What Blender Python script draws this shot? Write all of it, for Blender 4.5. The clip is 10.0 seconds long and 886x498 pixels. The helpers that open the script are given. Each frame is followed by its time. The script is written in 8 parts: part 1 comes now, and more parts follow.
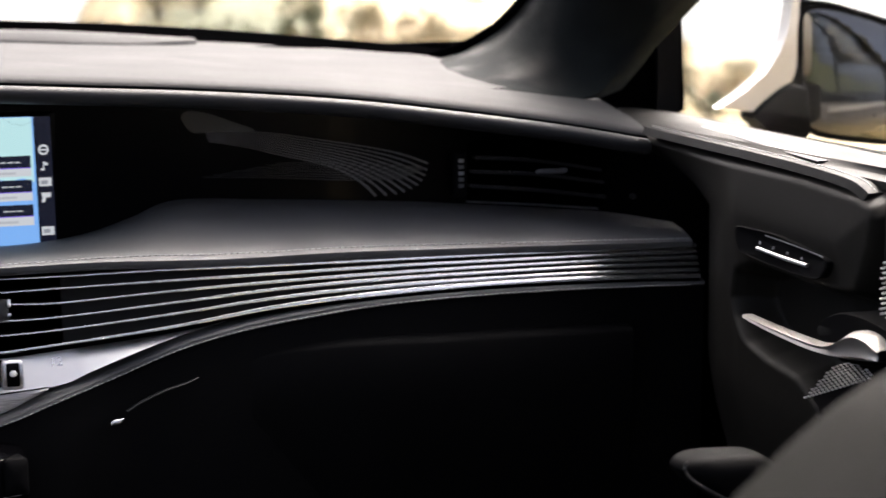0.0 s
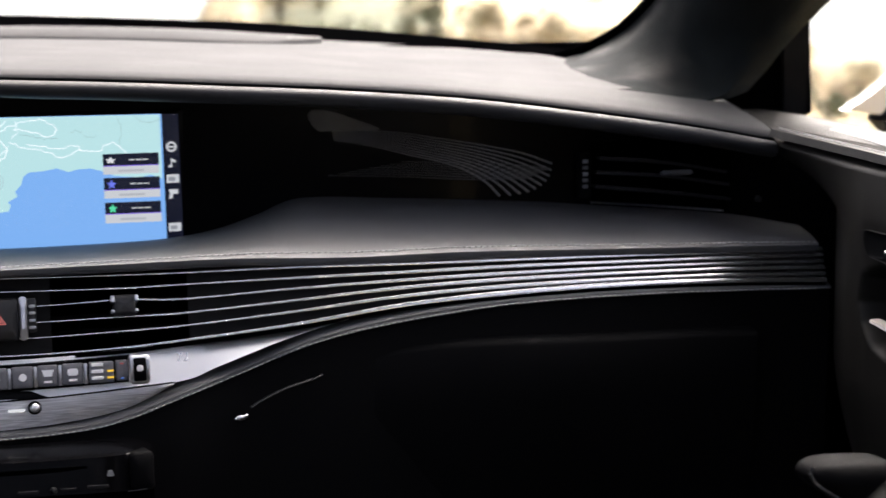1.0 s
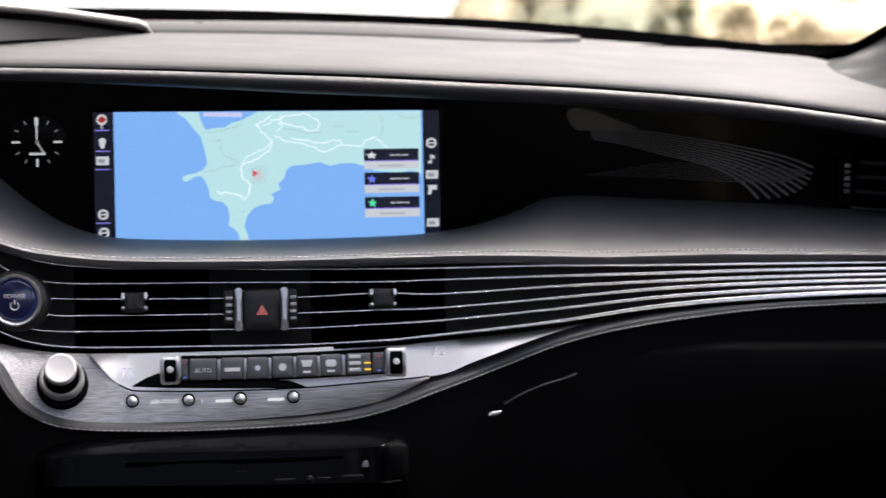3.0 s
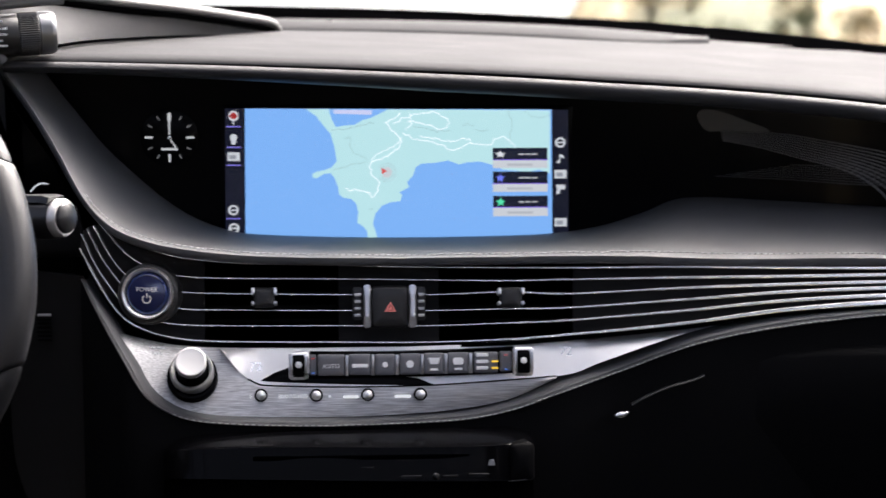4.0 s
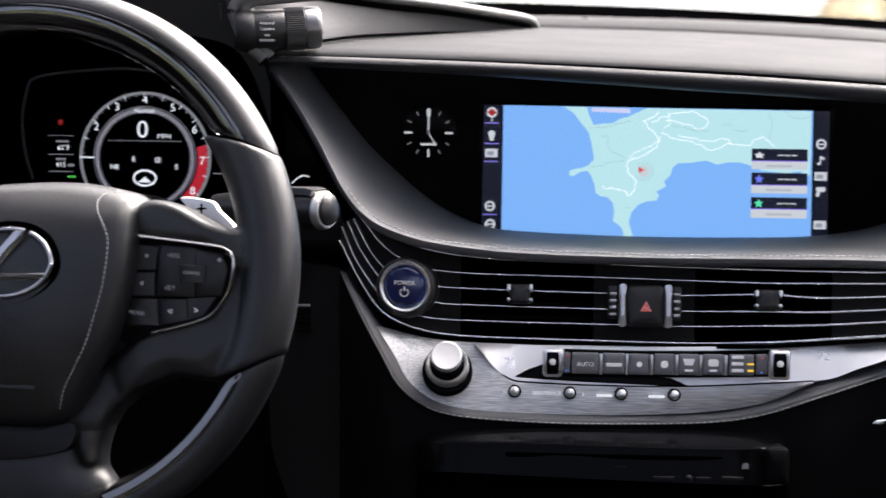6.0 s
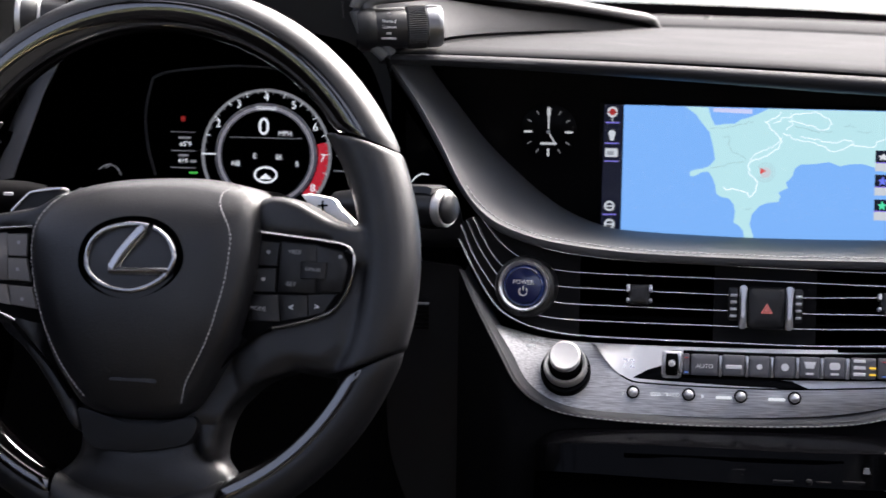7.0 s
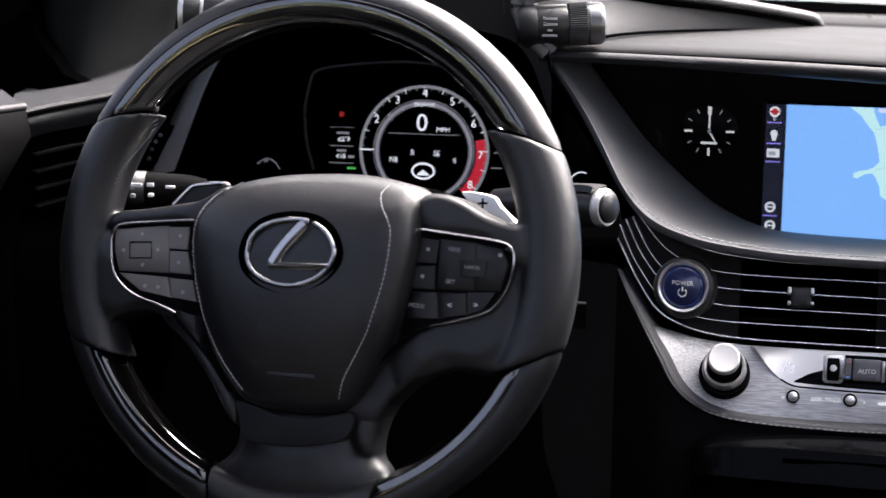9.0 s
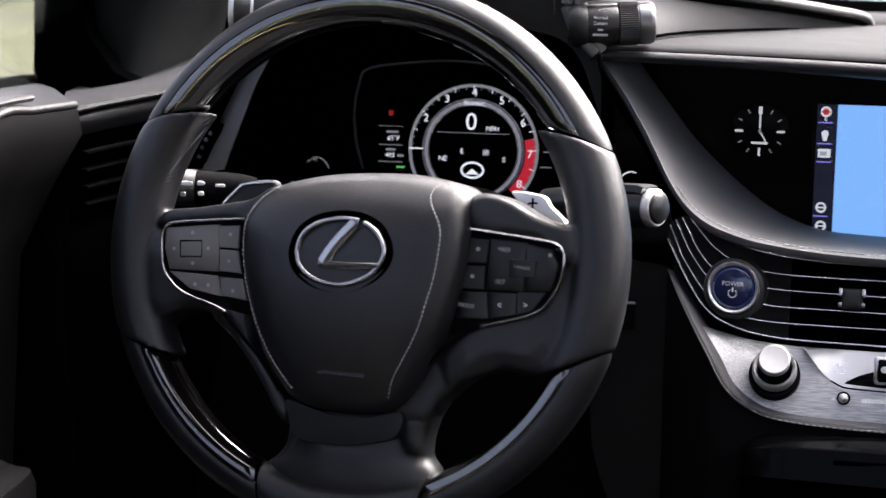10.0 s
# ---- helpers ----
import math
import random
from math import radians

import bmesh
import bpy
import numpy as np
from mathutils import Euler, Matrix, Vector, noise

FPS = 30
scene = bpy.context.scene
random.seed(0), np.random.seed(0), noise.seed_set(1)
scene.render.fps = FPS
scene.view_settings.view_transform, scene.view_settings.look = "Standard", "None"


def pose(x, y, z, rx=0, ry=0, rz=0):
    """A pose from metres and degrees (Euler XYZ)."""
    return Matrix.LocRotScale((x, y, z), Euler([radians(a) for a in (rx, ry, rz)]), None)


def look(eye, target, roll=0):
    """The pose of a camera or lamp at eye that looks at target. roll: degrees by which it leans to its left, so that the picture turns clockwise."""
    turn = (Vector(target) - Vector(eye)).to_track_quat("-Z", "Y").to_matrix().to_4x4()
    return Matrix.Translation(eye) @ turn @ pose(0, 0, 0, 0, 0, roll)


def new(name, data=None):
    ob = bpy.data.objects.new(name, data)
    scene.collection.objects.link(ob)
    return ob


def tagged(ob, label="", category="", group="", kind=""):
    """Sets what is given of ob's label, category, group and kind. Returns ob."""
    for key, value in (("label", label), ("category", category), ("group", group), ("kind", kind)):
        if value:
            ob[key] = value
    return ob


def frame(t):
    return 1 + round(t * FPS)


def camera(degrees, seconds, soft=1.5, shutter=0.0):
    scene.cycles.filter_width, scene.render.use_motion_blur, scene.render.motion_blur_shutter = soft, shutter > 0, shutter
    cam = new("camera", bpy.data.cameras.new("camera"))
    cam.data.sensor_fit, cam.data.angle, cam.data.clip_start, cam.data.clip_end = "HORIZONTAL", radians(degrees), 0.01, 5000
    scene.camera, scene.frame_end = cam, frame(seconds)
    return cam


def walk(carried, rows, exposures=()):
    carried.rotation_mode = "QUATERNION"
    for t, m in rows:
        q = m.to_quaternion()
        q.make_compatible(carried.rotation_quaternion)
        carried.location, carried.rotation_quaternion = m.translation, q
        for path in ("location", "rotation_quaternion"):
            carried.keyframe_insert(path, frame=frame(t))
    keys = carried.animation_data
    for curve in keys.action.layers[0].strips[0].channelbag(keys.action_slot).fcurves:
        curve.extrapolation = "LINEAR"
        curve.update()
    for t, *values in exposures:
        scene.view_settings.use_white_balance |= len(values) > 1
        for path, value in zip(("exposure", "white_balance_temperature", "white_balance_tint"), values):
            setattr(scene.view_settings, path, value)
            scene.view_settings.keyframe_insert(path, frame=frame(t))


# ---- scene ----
cam = camera(24.95, 10.0, soft=1.5, shutter=0.4)
# seconds, eye x, y, z, yaw, pitch, roll
PATH = [
    (0, -0.0386, 0.0005, 0.9958, -18.051, -8.403, -0.551),
    (0.5, -0.0408, 0.0009, 0.9968, -16.250, -8.422, -0.429),
    (1, -0.0443, 0.0023, 0.9963, -14.685, -8.394, -0.377),
    (1.5, -0.0453, 0.0031, 0.9969, -12.918, -8.416, -0.291),
    (2, -0.0478, 0.0034, 0.9978, -11.169, -8.453, -0.158),
    (2.5, -0.0504, 0.0028, 0.9974, -9.376, -8.441, -0.102),
    (4, -0.0649, 0.0041, 0.9943, -4.307, -8.374, 0.333),
    (4.5, -0.0681, 0.0034, 0.9950, -2.610, -8.424, 0.397),
    (5, -0.0705, 0.0026, 0.9974, -0.864, -8.533, 0.494),
    (5.5, -0.0748, 0.0030, 0.9966, 0.834, -8.540, 0.576),
    (7, -0.0840, 0.0037, 0.9947, 5.839, -8.594, 0.794),
    (7.5, -0.0875, 0.0051, 0.9955, 7.049, -8.661, 0.845),
    (8, -0.0903, 0.0066, 0.9966, 8.162, -8.747, 0.928),
    (8.5, -0.0930, 0.0084, 0.9965, 9.132, -8.788, 0.969),
    (9, -0.0954, 0.0107, 0.9956, 10.015, -8.799, 1.028),
    (9.5, -0.0965, 0.0115, 0.9970, 10.770, -8.880, 1.063),
    (10, -0.0990, 0.0113, 0.9976, 11.312, -8.923, 1.071),
]
walk(cam, [(t, pose(x, y, z, 90 + p, 0, w) @ pose(0, 0, 0, 0, 0, r)) for t, x, y, z, w, p, r in PATH], exposures=[(0, 3.05, 6450, 10), (5.5, 3.08, 6250, 10), (10, 3.12, 6200, 11)])
cam.data.dof.use_dof = True
cam.data.dof.focus_distance, cam.data.dof.aperture_fstop = 1.50, 8.0

# ---- light ----
world = bpy.data.worlds.new("sky")
scene.world = world
world.use_nodes = True
wn = world.node_tree
sky = wn.nodes.new("ShaderNodeTexSky")
sky.sky_type, sky.sun_disc = "NISHITA", False
sky.sun_elevation, sky.sun_rotation, sky.dust_density, sky.air_density, sky.ozone_density = radians(50), radians(38), 10.0, 0.18, 0.6
wn.links.new(sky.outputs[0], wn.nodes["Background"].inputs[0])
wn.nodes["Background"].inputs[1].default_value = 0.15
sun = new("sun", bpy.data.lights.new("sun", "SUN"))
sun.data.energy, sun.data.angle, sun.data.color = 0.34, radians(22), (1.0, 0.97, 0.94)
sun.matrix_world = look((0, 0, 0), (-math.cos(radians(50)) * math.sin(radians(38)), -math.cos(radians(50)) * math.cos(radians(38)), -math.sin(radians(50))))


# ---- materials ----
def material(name, colour, rough=0.5, metal=0.0, grain=0.0, grain_size=900.0, mottle=0.12, coat=0.0, emit=0.0, spec=0.5, streak=None, alpha=0.0):
    """A surface with fine grain, wide mottling and, where streak gives a scale by axis, brushed lines."""
    m = bpy.data.materials.new(name)
    m.use_nodes = True
    t = m.node_tree
    b = t.nodes["Principled BSDF"]
    b.inputs["Base Color"].default_value = (*colour, 1)
    b.inputs["Roughness"].default_value, b.inputs["Metallic"].default_value = rough, metal
    b.inputs["Coat Weight"].default_value, b.inputs["Coat Roughness"].default_value = coat, 0.04
    b.inputs["Specular IOR Level"].default_value = spec
    where = t.nodes.new("ShaderNodeTexCoord")
    wide = t.nodes.new("ShaderNodeTexNoise")
    wide.inputs["Scale"].default_value, wide.inputs["Detail"].default_value = 14.0, 4.0
    t.links.new(where.outputs["Object"], wide.inputs["Vector"])
    ramp = t.nodes.new("ShaderNodeMapRange")
    ramp.inputs[1].default_value, ramp.inputs[2].default_value = 0.25, 0.75
    ramp.inputs[3].default_value, ramp.inputs[4].default_value = 1 - mottle, 1 + mottle
    t.links.new(wide.outputs[0], ramp.inputs[0])
    tint = t.nodes.new("ShaderNodeMix")
    tint.data_type, tint.blend_type = "RGBA", "MULTIPLY"
    tint.inputs[0].default_value, tint.inputs[6].default_value = 1.0, (*colour, 1)
    t.links.new(ramp.outputs[0], tint.inputs[7])
    t.links.new(tint.outputs[2], b.inputs["Base Color"])
    rr = t.nodes.new("ShaderNodeMath")
    rr.operation = "MULTIPLY"
    rr.inputs[0].default_value = rough
    t.links.new(ramp.outputs[0], rr.inputs[1])
    t.links.new(rr.outputs[0], b.inputs["Roughness"])
    if grain or streak:
        fine = t.nodes.new("ShaderNodeTexVoronoi" if grain and not streak else "ShaderNodeTexNoise")
        fine.inputs["Scale"].default_value = grain_size
        if streak:
            stretch = t.nodes.new("ShaderNodeMapping")
            stretch.inputs["Scale"].default_value = streak
            t.links.new(where.outputs["Object"], stretch.inputs[0])
            t.links.new(stretch.outputs[0], fine.inputs["Vector"])
        else:
            t.links.new(where.outputs["Object"], fine.inputs["Vector"])
        if streak:
            lines = t.nodes.new("ShaderNodeMapRange")
            lines.inputs[1].default_value, lines.inputs[2].default_value, lines.inputs[3].default_value, lines.inputs[4].default_value = 0.3, 0.7, 0.68, 1.32
            t.links.new(fine.outputs[0], lines.inputs[0])
            drawn = t.nodes.new("ShaderNodeMix")
            drawn.data_type, drawn.blend_type = "RGBA", "MULTIPLY"
            drawn.inputs[0].default_value = 1.0
            t.links.new(tint.outputs[2], drawn.inputs[6])
            t.links.new(lines.outputs[0], drawn.inputs[7])
            t.links.new(drawn.outputs[2], b.inputs["Base Color"])
        bump = t.nodes.new("ShaderNodeBump")
        bump.inputs["Strength"].default_value, bump.inputs["Distance"].default_value = grain, 0.0004
        t.links.new(fine.outputs[0], bump.inputs["Height"])
        t.links.new(bump.outputs[0], b.inputs["Normal"])
    if emit:
        b.inputs["Emission Color"].default_value, b.inputs["Emission Strength"].default_value = (*colour, 1), emit
    return m


# black dash leather in several tones; PAD, SHELF and MIDL have daylight mixed in
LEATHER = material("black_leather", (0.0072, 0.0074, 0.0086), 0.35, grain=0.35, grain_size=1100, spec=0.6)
PAD = material("lit_dash_top_leather", (0.0375, 0.0380, 0.0395), 0.6, grain=0.25, grain_size=1000, spec=0.02)
DOORTOP = material("door_top_leather", (0.014, 0.0137, 0.013), 0.55, grain=0.3, grain_size=1000, spec=0.06)
SHELF = material("lit_soft_leather", (0.085, 0.086, 0.089), 0.6, grain=0.3, grain_size=1100)
# darker than black plastic is: the lower dash's shade is in this colour
PLASTIC = material("shaded_matt_plastic", (0.0034, 0.0034, 0.0038), 0.65, grain=0.2, grain_size=1500, spec=0.035)
# reflects almost nothing; in gaps and recesses it carries their shade as colour
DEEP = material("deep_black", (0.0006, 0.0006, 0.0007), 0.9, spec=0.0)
VINYL = material("black_vinyl", (0.0068, 0.0072, 0.0085), 0.46, grain=0.3, grain_size=1100, spec=0.35)
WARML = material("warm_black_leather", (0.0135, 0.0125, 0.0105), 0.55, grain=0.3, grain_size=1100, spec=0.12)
BRIGHT = material("satin_bright_metal", (0.88, 0.88, 0.89), 0.4, metal=1.0)
GREYPANEL = material("dark_grey_plastic", (0.014, 0.0139, 0.0147), 0.45, grain=0.15, grain_size=1500)
GLOSS = material("gloss_black", (0.0020, 0.0020, 0.0024), 0.20, coat=0.02, spec=0.04)
WARMMETAL = material("warm_satin_metal", (0.62, 0.59, 0.55), 0.42, metal=1.0)
CHROME = material("chrome", (0.93, 0.93, 0.93), 0.2, metal=1.0)
SATIN = material("satin_metal", (0.62, 0.62, 0.63), 0.3, metal=1.0)
BRUSHED = material("brushed_metal", (0.56, 0.56, 0.565), 0.55, metal=1.0, grain=0.35, grain_size=14, streak=(3, 90, 90), mottle=0.06)
STRIP = material("polished_strip", (0.90, 0.898, 0.896), 0.25, metal=1.0, mottle=0.04)
DULL = material("dull_dark_plastic", (0.010, 0.0099, 0.0101), 0.7, grain=0.15, grain_size=1500, spec=0.12)
BADGE = material("mirror_chrome", (0.42, 0.42, 0.43), 0.14, metal=1.0)
PALE = material("polished_silver_panel", (0.90, 0.895, 0.90), 0.6, metal=1.0, mottle=0.05)
BUTTON = material("grey_button", (0.13, 0.13, 0.14), 0.38)
DIMBUTTON = material("dim_grey_button", (0.035, 0.036, 0.038), 0.5)
SUEDE = material("dark_suede", (0.0066, 0.0082, 0.0088), 0.9, grain=0.4, grain_size=500, mottle=0.5, spec=0.12)
THREAD = material("pale_thread", (0.40, 0.40, 0.40), 0.75)
WHITE = material("white_marking", (0.9, 0.9, 0.9), 0.5)
DIM = material("grey_marking", (0.3, 0.3, 0.31), 0.5)
WOOD = material("polished_dark_wood", (0.0030, 0.0026, 0.0026), 0.05, coat=1.0, spec=0.6, streak=(2, 80, 80), grain=0.01, grain_size=20)
WOOD.node_tree.nodes["Principled BSDF"].inputs["Coat IOR"].default_value = 2.0
PAINT = material("pearl_white_paint", (0.46, 0.44, 0.42), 0.25, coat=1.0)
MIRROR = material("tinted_mirror", (0.17, 0.165, 0.155), 0.01, metal=1.0, mottle=0.0)
CARPET = material("black_carpet", (0.012, 0.012, 0.012), 0.95, grain=0.6, grain_size=700)
ROOFCLOTH = material("headlining_cloth", (0.035, 0.035, 0.035), 0.9, grain=0.4, grain_size=900)
# the dash leather again, paled part of the way for the light on it
MIDL = material("part_lit_leather", (0.026, 0.0268, 0.0296), 0.55, grain=0.3, grain_size=1100, spec=0.12)
TURNED = material("turned_aluminium", (0.66, 0.655, 0.645), 0.5, metal=1.0, mottle=0.05)
SATINPLASTIC = material("satin_black_plastic", (0.0075, 0.0077, 0.0085), 0.36, grain=0.1, grain_size=1500)
SEAT = material("seat_leather", (0.0135, 0.0136, 0.0110), 0.75, grain=0.3, grain_size=900, spec=0.08)


def glowing(name, colour, strength):
    m = bpy.data.materials.new(name)
    m.use_nodes = True
    b = m.node_tree.nodes["Principled BSDF"]
    b.inputs["Base Color"].default_value = (0.01, 0.01, 0.01, 1)
    b.inputs["Roughness"].default_value = 0.25
    b.inputs["Emission Color"].default_value = (*colour, 1)
    b.inputs["Emission Strength"].default_value = strength * 0.134
    return m


GLASS = bpy.data.materials.new("window_glass")
GLASS.use_nodes = True
gt = GLASS.node_tree
clear, sheen, both = gt.nodes.new("ShaderNodeBsdfTransparent"), gt.nodes.new("ShaderNodeBsdfGlossy"), gt.nodes.new("ShaderNodeMixShader")
clear.inputs[0].default_value, sheen.inputs["Roughness"].default_value, both.inputs[0].default_value = (0.97, 0.98, 0.97, 1), 0.0, 0.03
edge_on, steep, base = gt.nodes.new("ShaderNodeLayerWeight"), gt.nodes.new("ShaderNodeMath"), gt.nodes.new("ShaderNodeMath")
steep.operation, steep.inputs[1].default_value = "POWER", 5.0
base.operation, base.inputs[1].default_value, base.use_clamp = "ADD", 0.02, True
gt.links.new(edge_on.outputs["Facing"], steep.inputs[0])
gt.links.new(steep.outputs[0], base.inputs[0])
gt.links.new(base.outputs[0], both.inputs[0])
gt.links.new(clear.outputs[0], both.inputs[1])
gt.links.new(sheen.outputs[0], both.inputs[2])
gt.links.new(both.outputs[0], gt.nodes["Material Output"].inputs[0])


# ---- building helpers ----
from mathutils.geometry import tessellate_polygon


def finish(bm, smooth=True):
    bmesh.ops.recalc_face_normals(bm, faces=bm.faces)
    me = bpy.data.meshes.new("mesh")
    bm.to_mesh(me)
    bm.free()
    if smooth:
        me.polygons.foreach_set("use_smooth", [True] * len(me.polygons))
        me.set_sharp_from_angle(angle=radians(55))
    return me


def part(name, bm, mat, parent=None, label="", smooth=True, kind=""):
    me = bm if isinstance(bm, bpy.types.Mesh) else finish(bm, smooth)
    me.materials.append(mat) if not me.materials else None
    ob = new(name, me)
    if parent is not None:
        ob.parent = parent
        ob.matrix_parent_inverse = parent.matrix_world.inverted()
    return tagged(ob, label, kind=kind)


def thing(name, label, category, base=(0, 0, 0), group="", kind=""):
    ob = new(name)
    ob.empty_display_size = 0.05
    ob.matrix_world = Matrix.Translation(base)
    return tagged(ob, label, category, group, kind)


def spl(points, n):
    """A smooth line through a few points, n points evenly along it."""
    p = [Vector(q) for q in points]
    p = [2 * p[0] - p[1]] + p + [2 * p[-1] - p[-2]]
    fine = []
    for i in range(1, len(p) - 2):
        for k in range(16):
            s = k / 16
            fine.append(0.5 * (2 * p[i] + (p[i + 1] - p[i - 1]) * s + (2 * p[i - 1] - 5 * p[i] + 4 * p[i + 1] - p[i + 2]) * s * s + (3 * p[i] - p[i - 1] - 3 * p[i + 1] + p[i + 2]) * s ** 3))
    fine.append(p[-2])
    run = [0.0]
    for a, b in zip(fine, fine[1:]):
        run.append(run[-1] + (b - a).length)
    out, j = [], 0
    for k in range(n):
        want = run[-1] * k / (n - 1)
        while j < len(run) - 2 and run[j + 1] < want:
            j += 1
        s = (want - run[j]) / max(1e-9, run[j + 1] - run[j])
        out.append(fine[j].lerp(fine[j + 1], min(1, s)))
    return out


def loop(points, n):
    """A smooth closed line through points (2D or 3D), n points round."""
    p = [Vector((*q, 0)[:3]) for q in points]
    m = len(p)
    out = []
    for i in range(m):
        a, b, c, d = p[i - 1], p[i], p[(i + 1) % m], p[(i + 2) % m]
        for k in range(max(2, n // m)):
            s = k / max(2, n // m)
            out.append(0.5 * (2 * b + (c - a) * s + (2 * a - 5 * b + 4 * c - d) * s * s + (3 * b - a - 3 * c + d) * s ** 3))
    return out


def shifted(line, dx=0.0, dy=0.0, dz=0.0):
    return [p + Vector((dx, dy, dz)) for p in line]


def loft(rows, closed=False, skip=None):
    bm = bmesh.new()
    vs = [[bm.verts.new(p) for p in row] for row in rows]
    for a, b in zip(range(len(rows)), range(1, len(rows))):
        n = len(rows[a])
        for i in range(n if closed else n - 1):
            if skip and skip(rows[a][i], rows[b][(i + 1) % n]):
                continue
            bm.faces.new((vs[a][i], vs[a][(i + 1) % n], vs[b][(i + 1) % n], vs[b][i]))
    return bm


def thick(bm, depth, away=(0, 1, 0)):
    """Gives a sheet thickness, away from the side that is seen."""
    extra = bmesh.ops.extrude_face_region(bm, geom=bm.faces[:], use_keep_orig=True)
    bmesh.ops.translate(bm, vec=Vector(away) * depth, verts=[v for v in extra["geom"] if isinstance(v, bmesh.types.BMVert)])
    return bm


def sweep(line, profile, up=(0, 0, 1), close=True, sizes=None, lean=None):
    """A closed profile of (side, height) carried along a line, with a size and a lean at each point where they are given."""
    rows = []
    for i, p in enumerate(line):
        t = (line[min(i + 1, len(line) - 1)] - line[max(i - 1, 0)]).normalized()
        side = t.cross(Vector(up)).normalized()
        top = side.cross(t)
        g = sizes[i] if sizes else 1.0
        slope = lean[i] if lean else 0.0
        rows.append([p + side * (a + slope * b) * g + top * b * g for a, b in profile])
    bm = loft(rows, closed=True)
    if close:
        bm.verts.ensure_lookup_table()
        m = len(profile)
        bm.faces.new([bm.verts[i] for i in range(m)])
        bm.faces.new([bm.verts[len(bm.verts) - 1 - i] for i in range(m)])
    return bm


def ring_profile(a, b, n=8):
    return [(a * math.cos(2 * math.pi * k / n), b * math.sin(2 * math.pi * k / n)) for k in range(n)]


def facing(o, normal=(0, -1, 0), up=(0, 0, 1)):
    """Axes at o: x is right and y up for one who looks at it; z comes out along normal."""
    z = Vector(normal).normalized()
    x = Vector(up).cross(z).normalized()
    y = z.cross(x)
    return Matrix.Translation(o) @ Matrix((x, y, z)).transposed().to_4x4()


def pillow(m, outline, rings, centre=None, soften=False):
    """A raised form on an outline on the axes m: rings of (scale, height) towards the centre, the last one closed. soften: the rings grow rounder inwards."""
    c = centre or sum((Vector((*p, 0)[:2]) for p in outline), Vector((0, 0))) / len(outline)
    c = Vector((c[0], c[1], 0))
    bm = bmesh.new()
    rows = []
    mean = sum((Vector((p[0], p[1], 0)) - c).length for p in outline) / len(outline)
    for s, h in rings:
        row = []
        for p in outline:
            d = Vector((p[0], p[1], 0)) - c
            if soften and s < 0.97:
                d = (d.normalized() * mean).lerp(d, s)
            row.append(bm.verts.new(m @ (c + d * s + Vector((0, 0, h)))))
        rows.append(row)
    n = len(outline)
    for a, b in zip(rows, rows[1:]):
        for i in range(n):
            bm.faces.new((a[i], a[(i + 1) % n], b[(i + 1) % n], b[i]))
    for tri3 in tessellate_polygon([[Vector((p[0], p[1], 0)) for p in outline]]):
        bm.faces.new([rows[-1][i] for i in tri3])
        bm.faces.new([rows[0][i] for i in tri3])
    return bm


def rounded(w, h, r, n=4):
    """A rectangle's outline with round corners."""
    out = []
    for cx, cy, a in ((w / 2 - r, h / 2 - r, 0), (-w / 2 + r, h / 2 - r, 90), (-w / 2 + r, -h / 2 + r, 180), (w / 2 - r, -h / 2 + r, 270)):
        for k in range(n + 1):
            out.append((cx + r * math.cos(radians(a + 90 * k / n)), cy + r * math.sin(radians(a + 90 * k / n))))
    return out


def plate(m, w, h, deep, r=0.001, edge=0.0006, dome=0.0):
    """A slab with rounded corners and a soft edge, its front deep in front of m."""
    e = min(w, h)
    return pillow(m, rounded(w, h, r), [(1, 0), (1, deep - edge), (1 - 2 * edge / e, deep), (0.5, deep + dome * 0.8), (0.05, deep + dome)])


def turned(m, profile, n=32):
    """A turned form: (radius, height) along the axes' z."""
    rows = [[m @ Vector((max(r, 1e-5) * math.cos(2 * math.pi * k / n), max(r, 1e-5) * math.sin(2 * math.pi * k / n), h)) for k in range(n)] for r, h in profile]
    return loft(rows, closed=True)


def join(*bms):
    out = bmesh.new()
    for b in bms:
        me = bpy.data.meshes.new("join")
        b.to_mesh(me)
        b.free()
        out.from_mesh(me)
        bpy.data.meshes.remove(me)
    return out


def lettering(text, size, m, mat, parent, deep=0.0002, name="lettering", align="CENTER"):
    c = bpy.data.curves.new("text", "FONT")
    c.body, c.size, c.align_x, c.align_y, c.extrude = text, size, align, "CENTER", deep
    c.resolution_u = 3
    ob = bpy.data.objects.new("text", c)
    me = bpy.data.meshes.new_from_object(ob)
    bpy.data.objects.remove(ob)
    me.transform(m)
    me.materials.clear()
    return part(name, me, mat, parent)


def stitches(line, parent, length=0.0032, gap=0.0018, wide=0.00065, lift=0.0006, toward=(0, -0.5, 0.8), label="pale dashed thread"):
    total = sum((b - a).length for a, b in zip(line, line[1:]))
    n = max(2, int(total / (length + gap)))
    pts = spl(line, 2 * n + 1)
    bm = bmesh.new()
    up = Vector(toward).normalized()
    for k in range(n):
        a, b = pts[2 * k], pts[2 * k + 1].lerp(pts[2 * k + 2], 0.25)
        side = (b - a).cross(up).normalized() * wide / 2
        lo = [bm.verts.new(q) for q in (a - side, b - side, b + side, a + side)]
        hi = [bm.verts.new(q + up * lift) for q in (a - side * 0.6, b - side * 0.6, b + side * 0.6, a + side * 0.6)]
        bm.faces.new(hi)
        for i in range(4):
            bm.faces.new((lo[i], lo[(i + 1) % 4], hi[(i + 1) % 4], hi[i]))
    return part("stitching", bm, GREYPANEL if "dark" in label else THREAD, parent, label, smooth=False, kind="stuff")


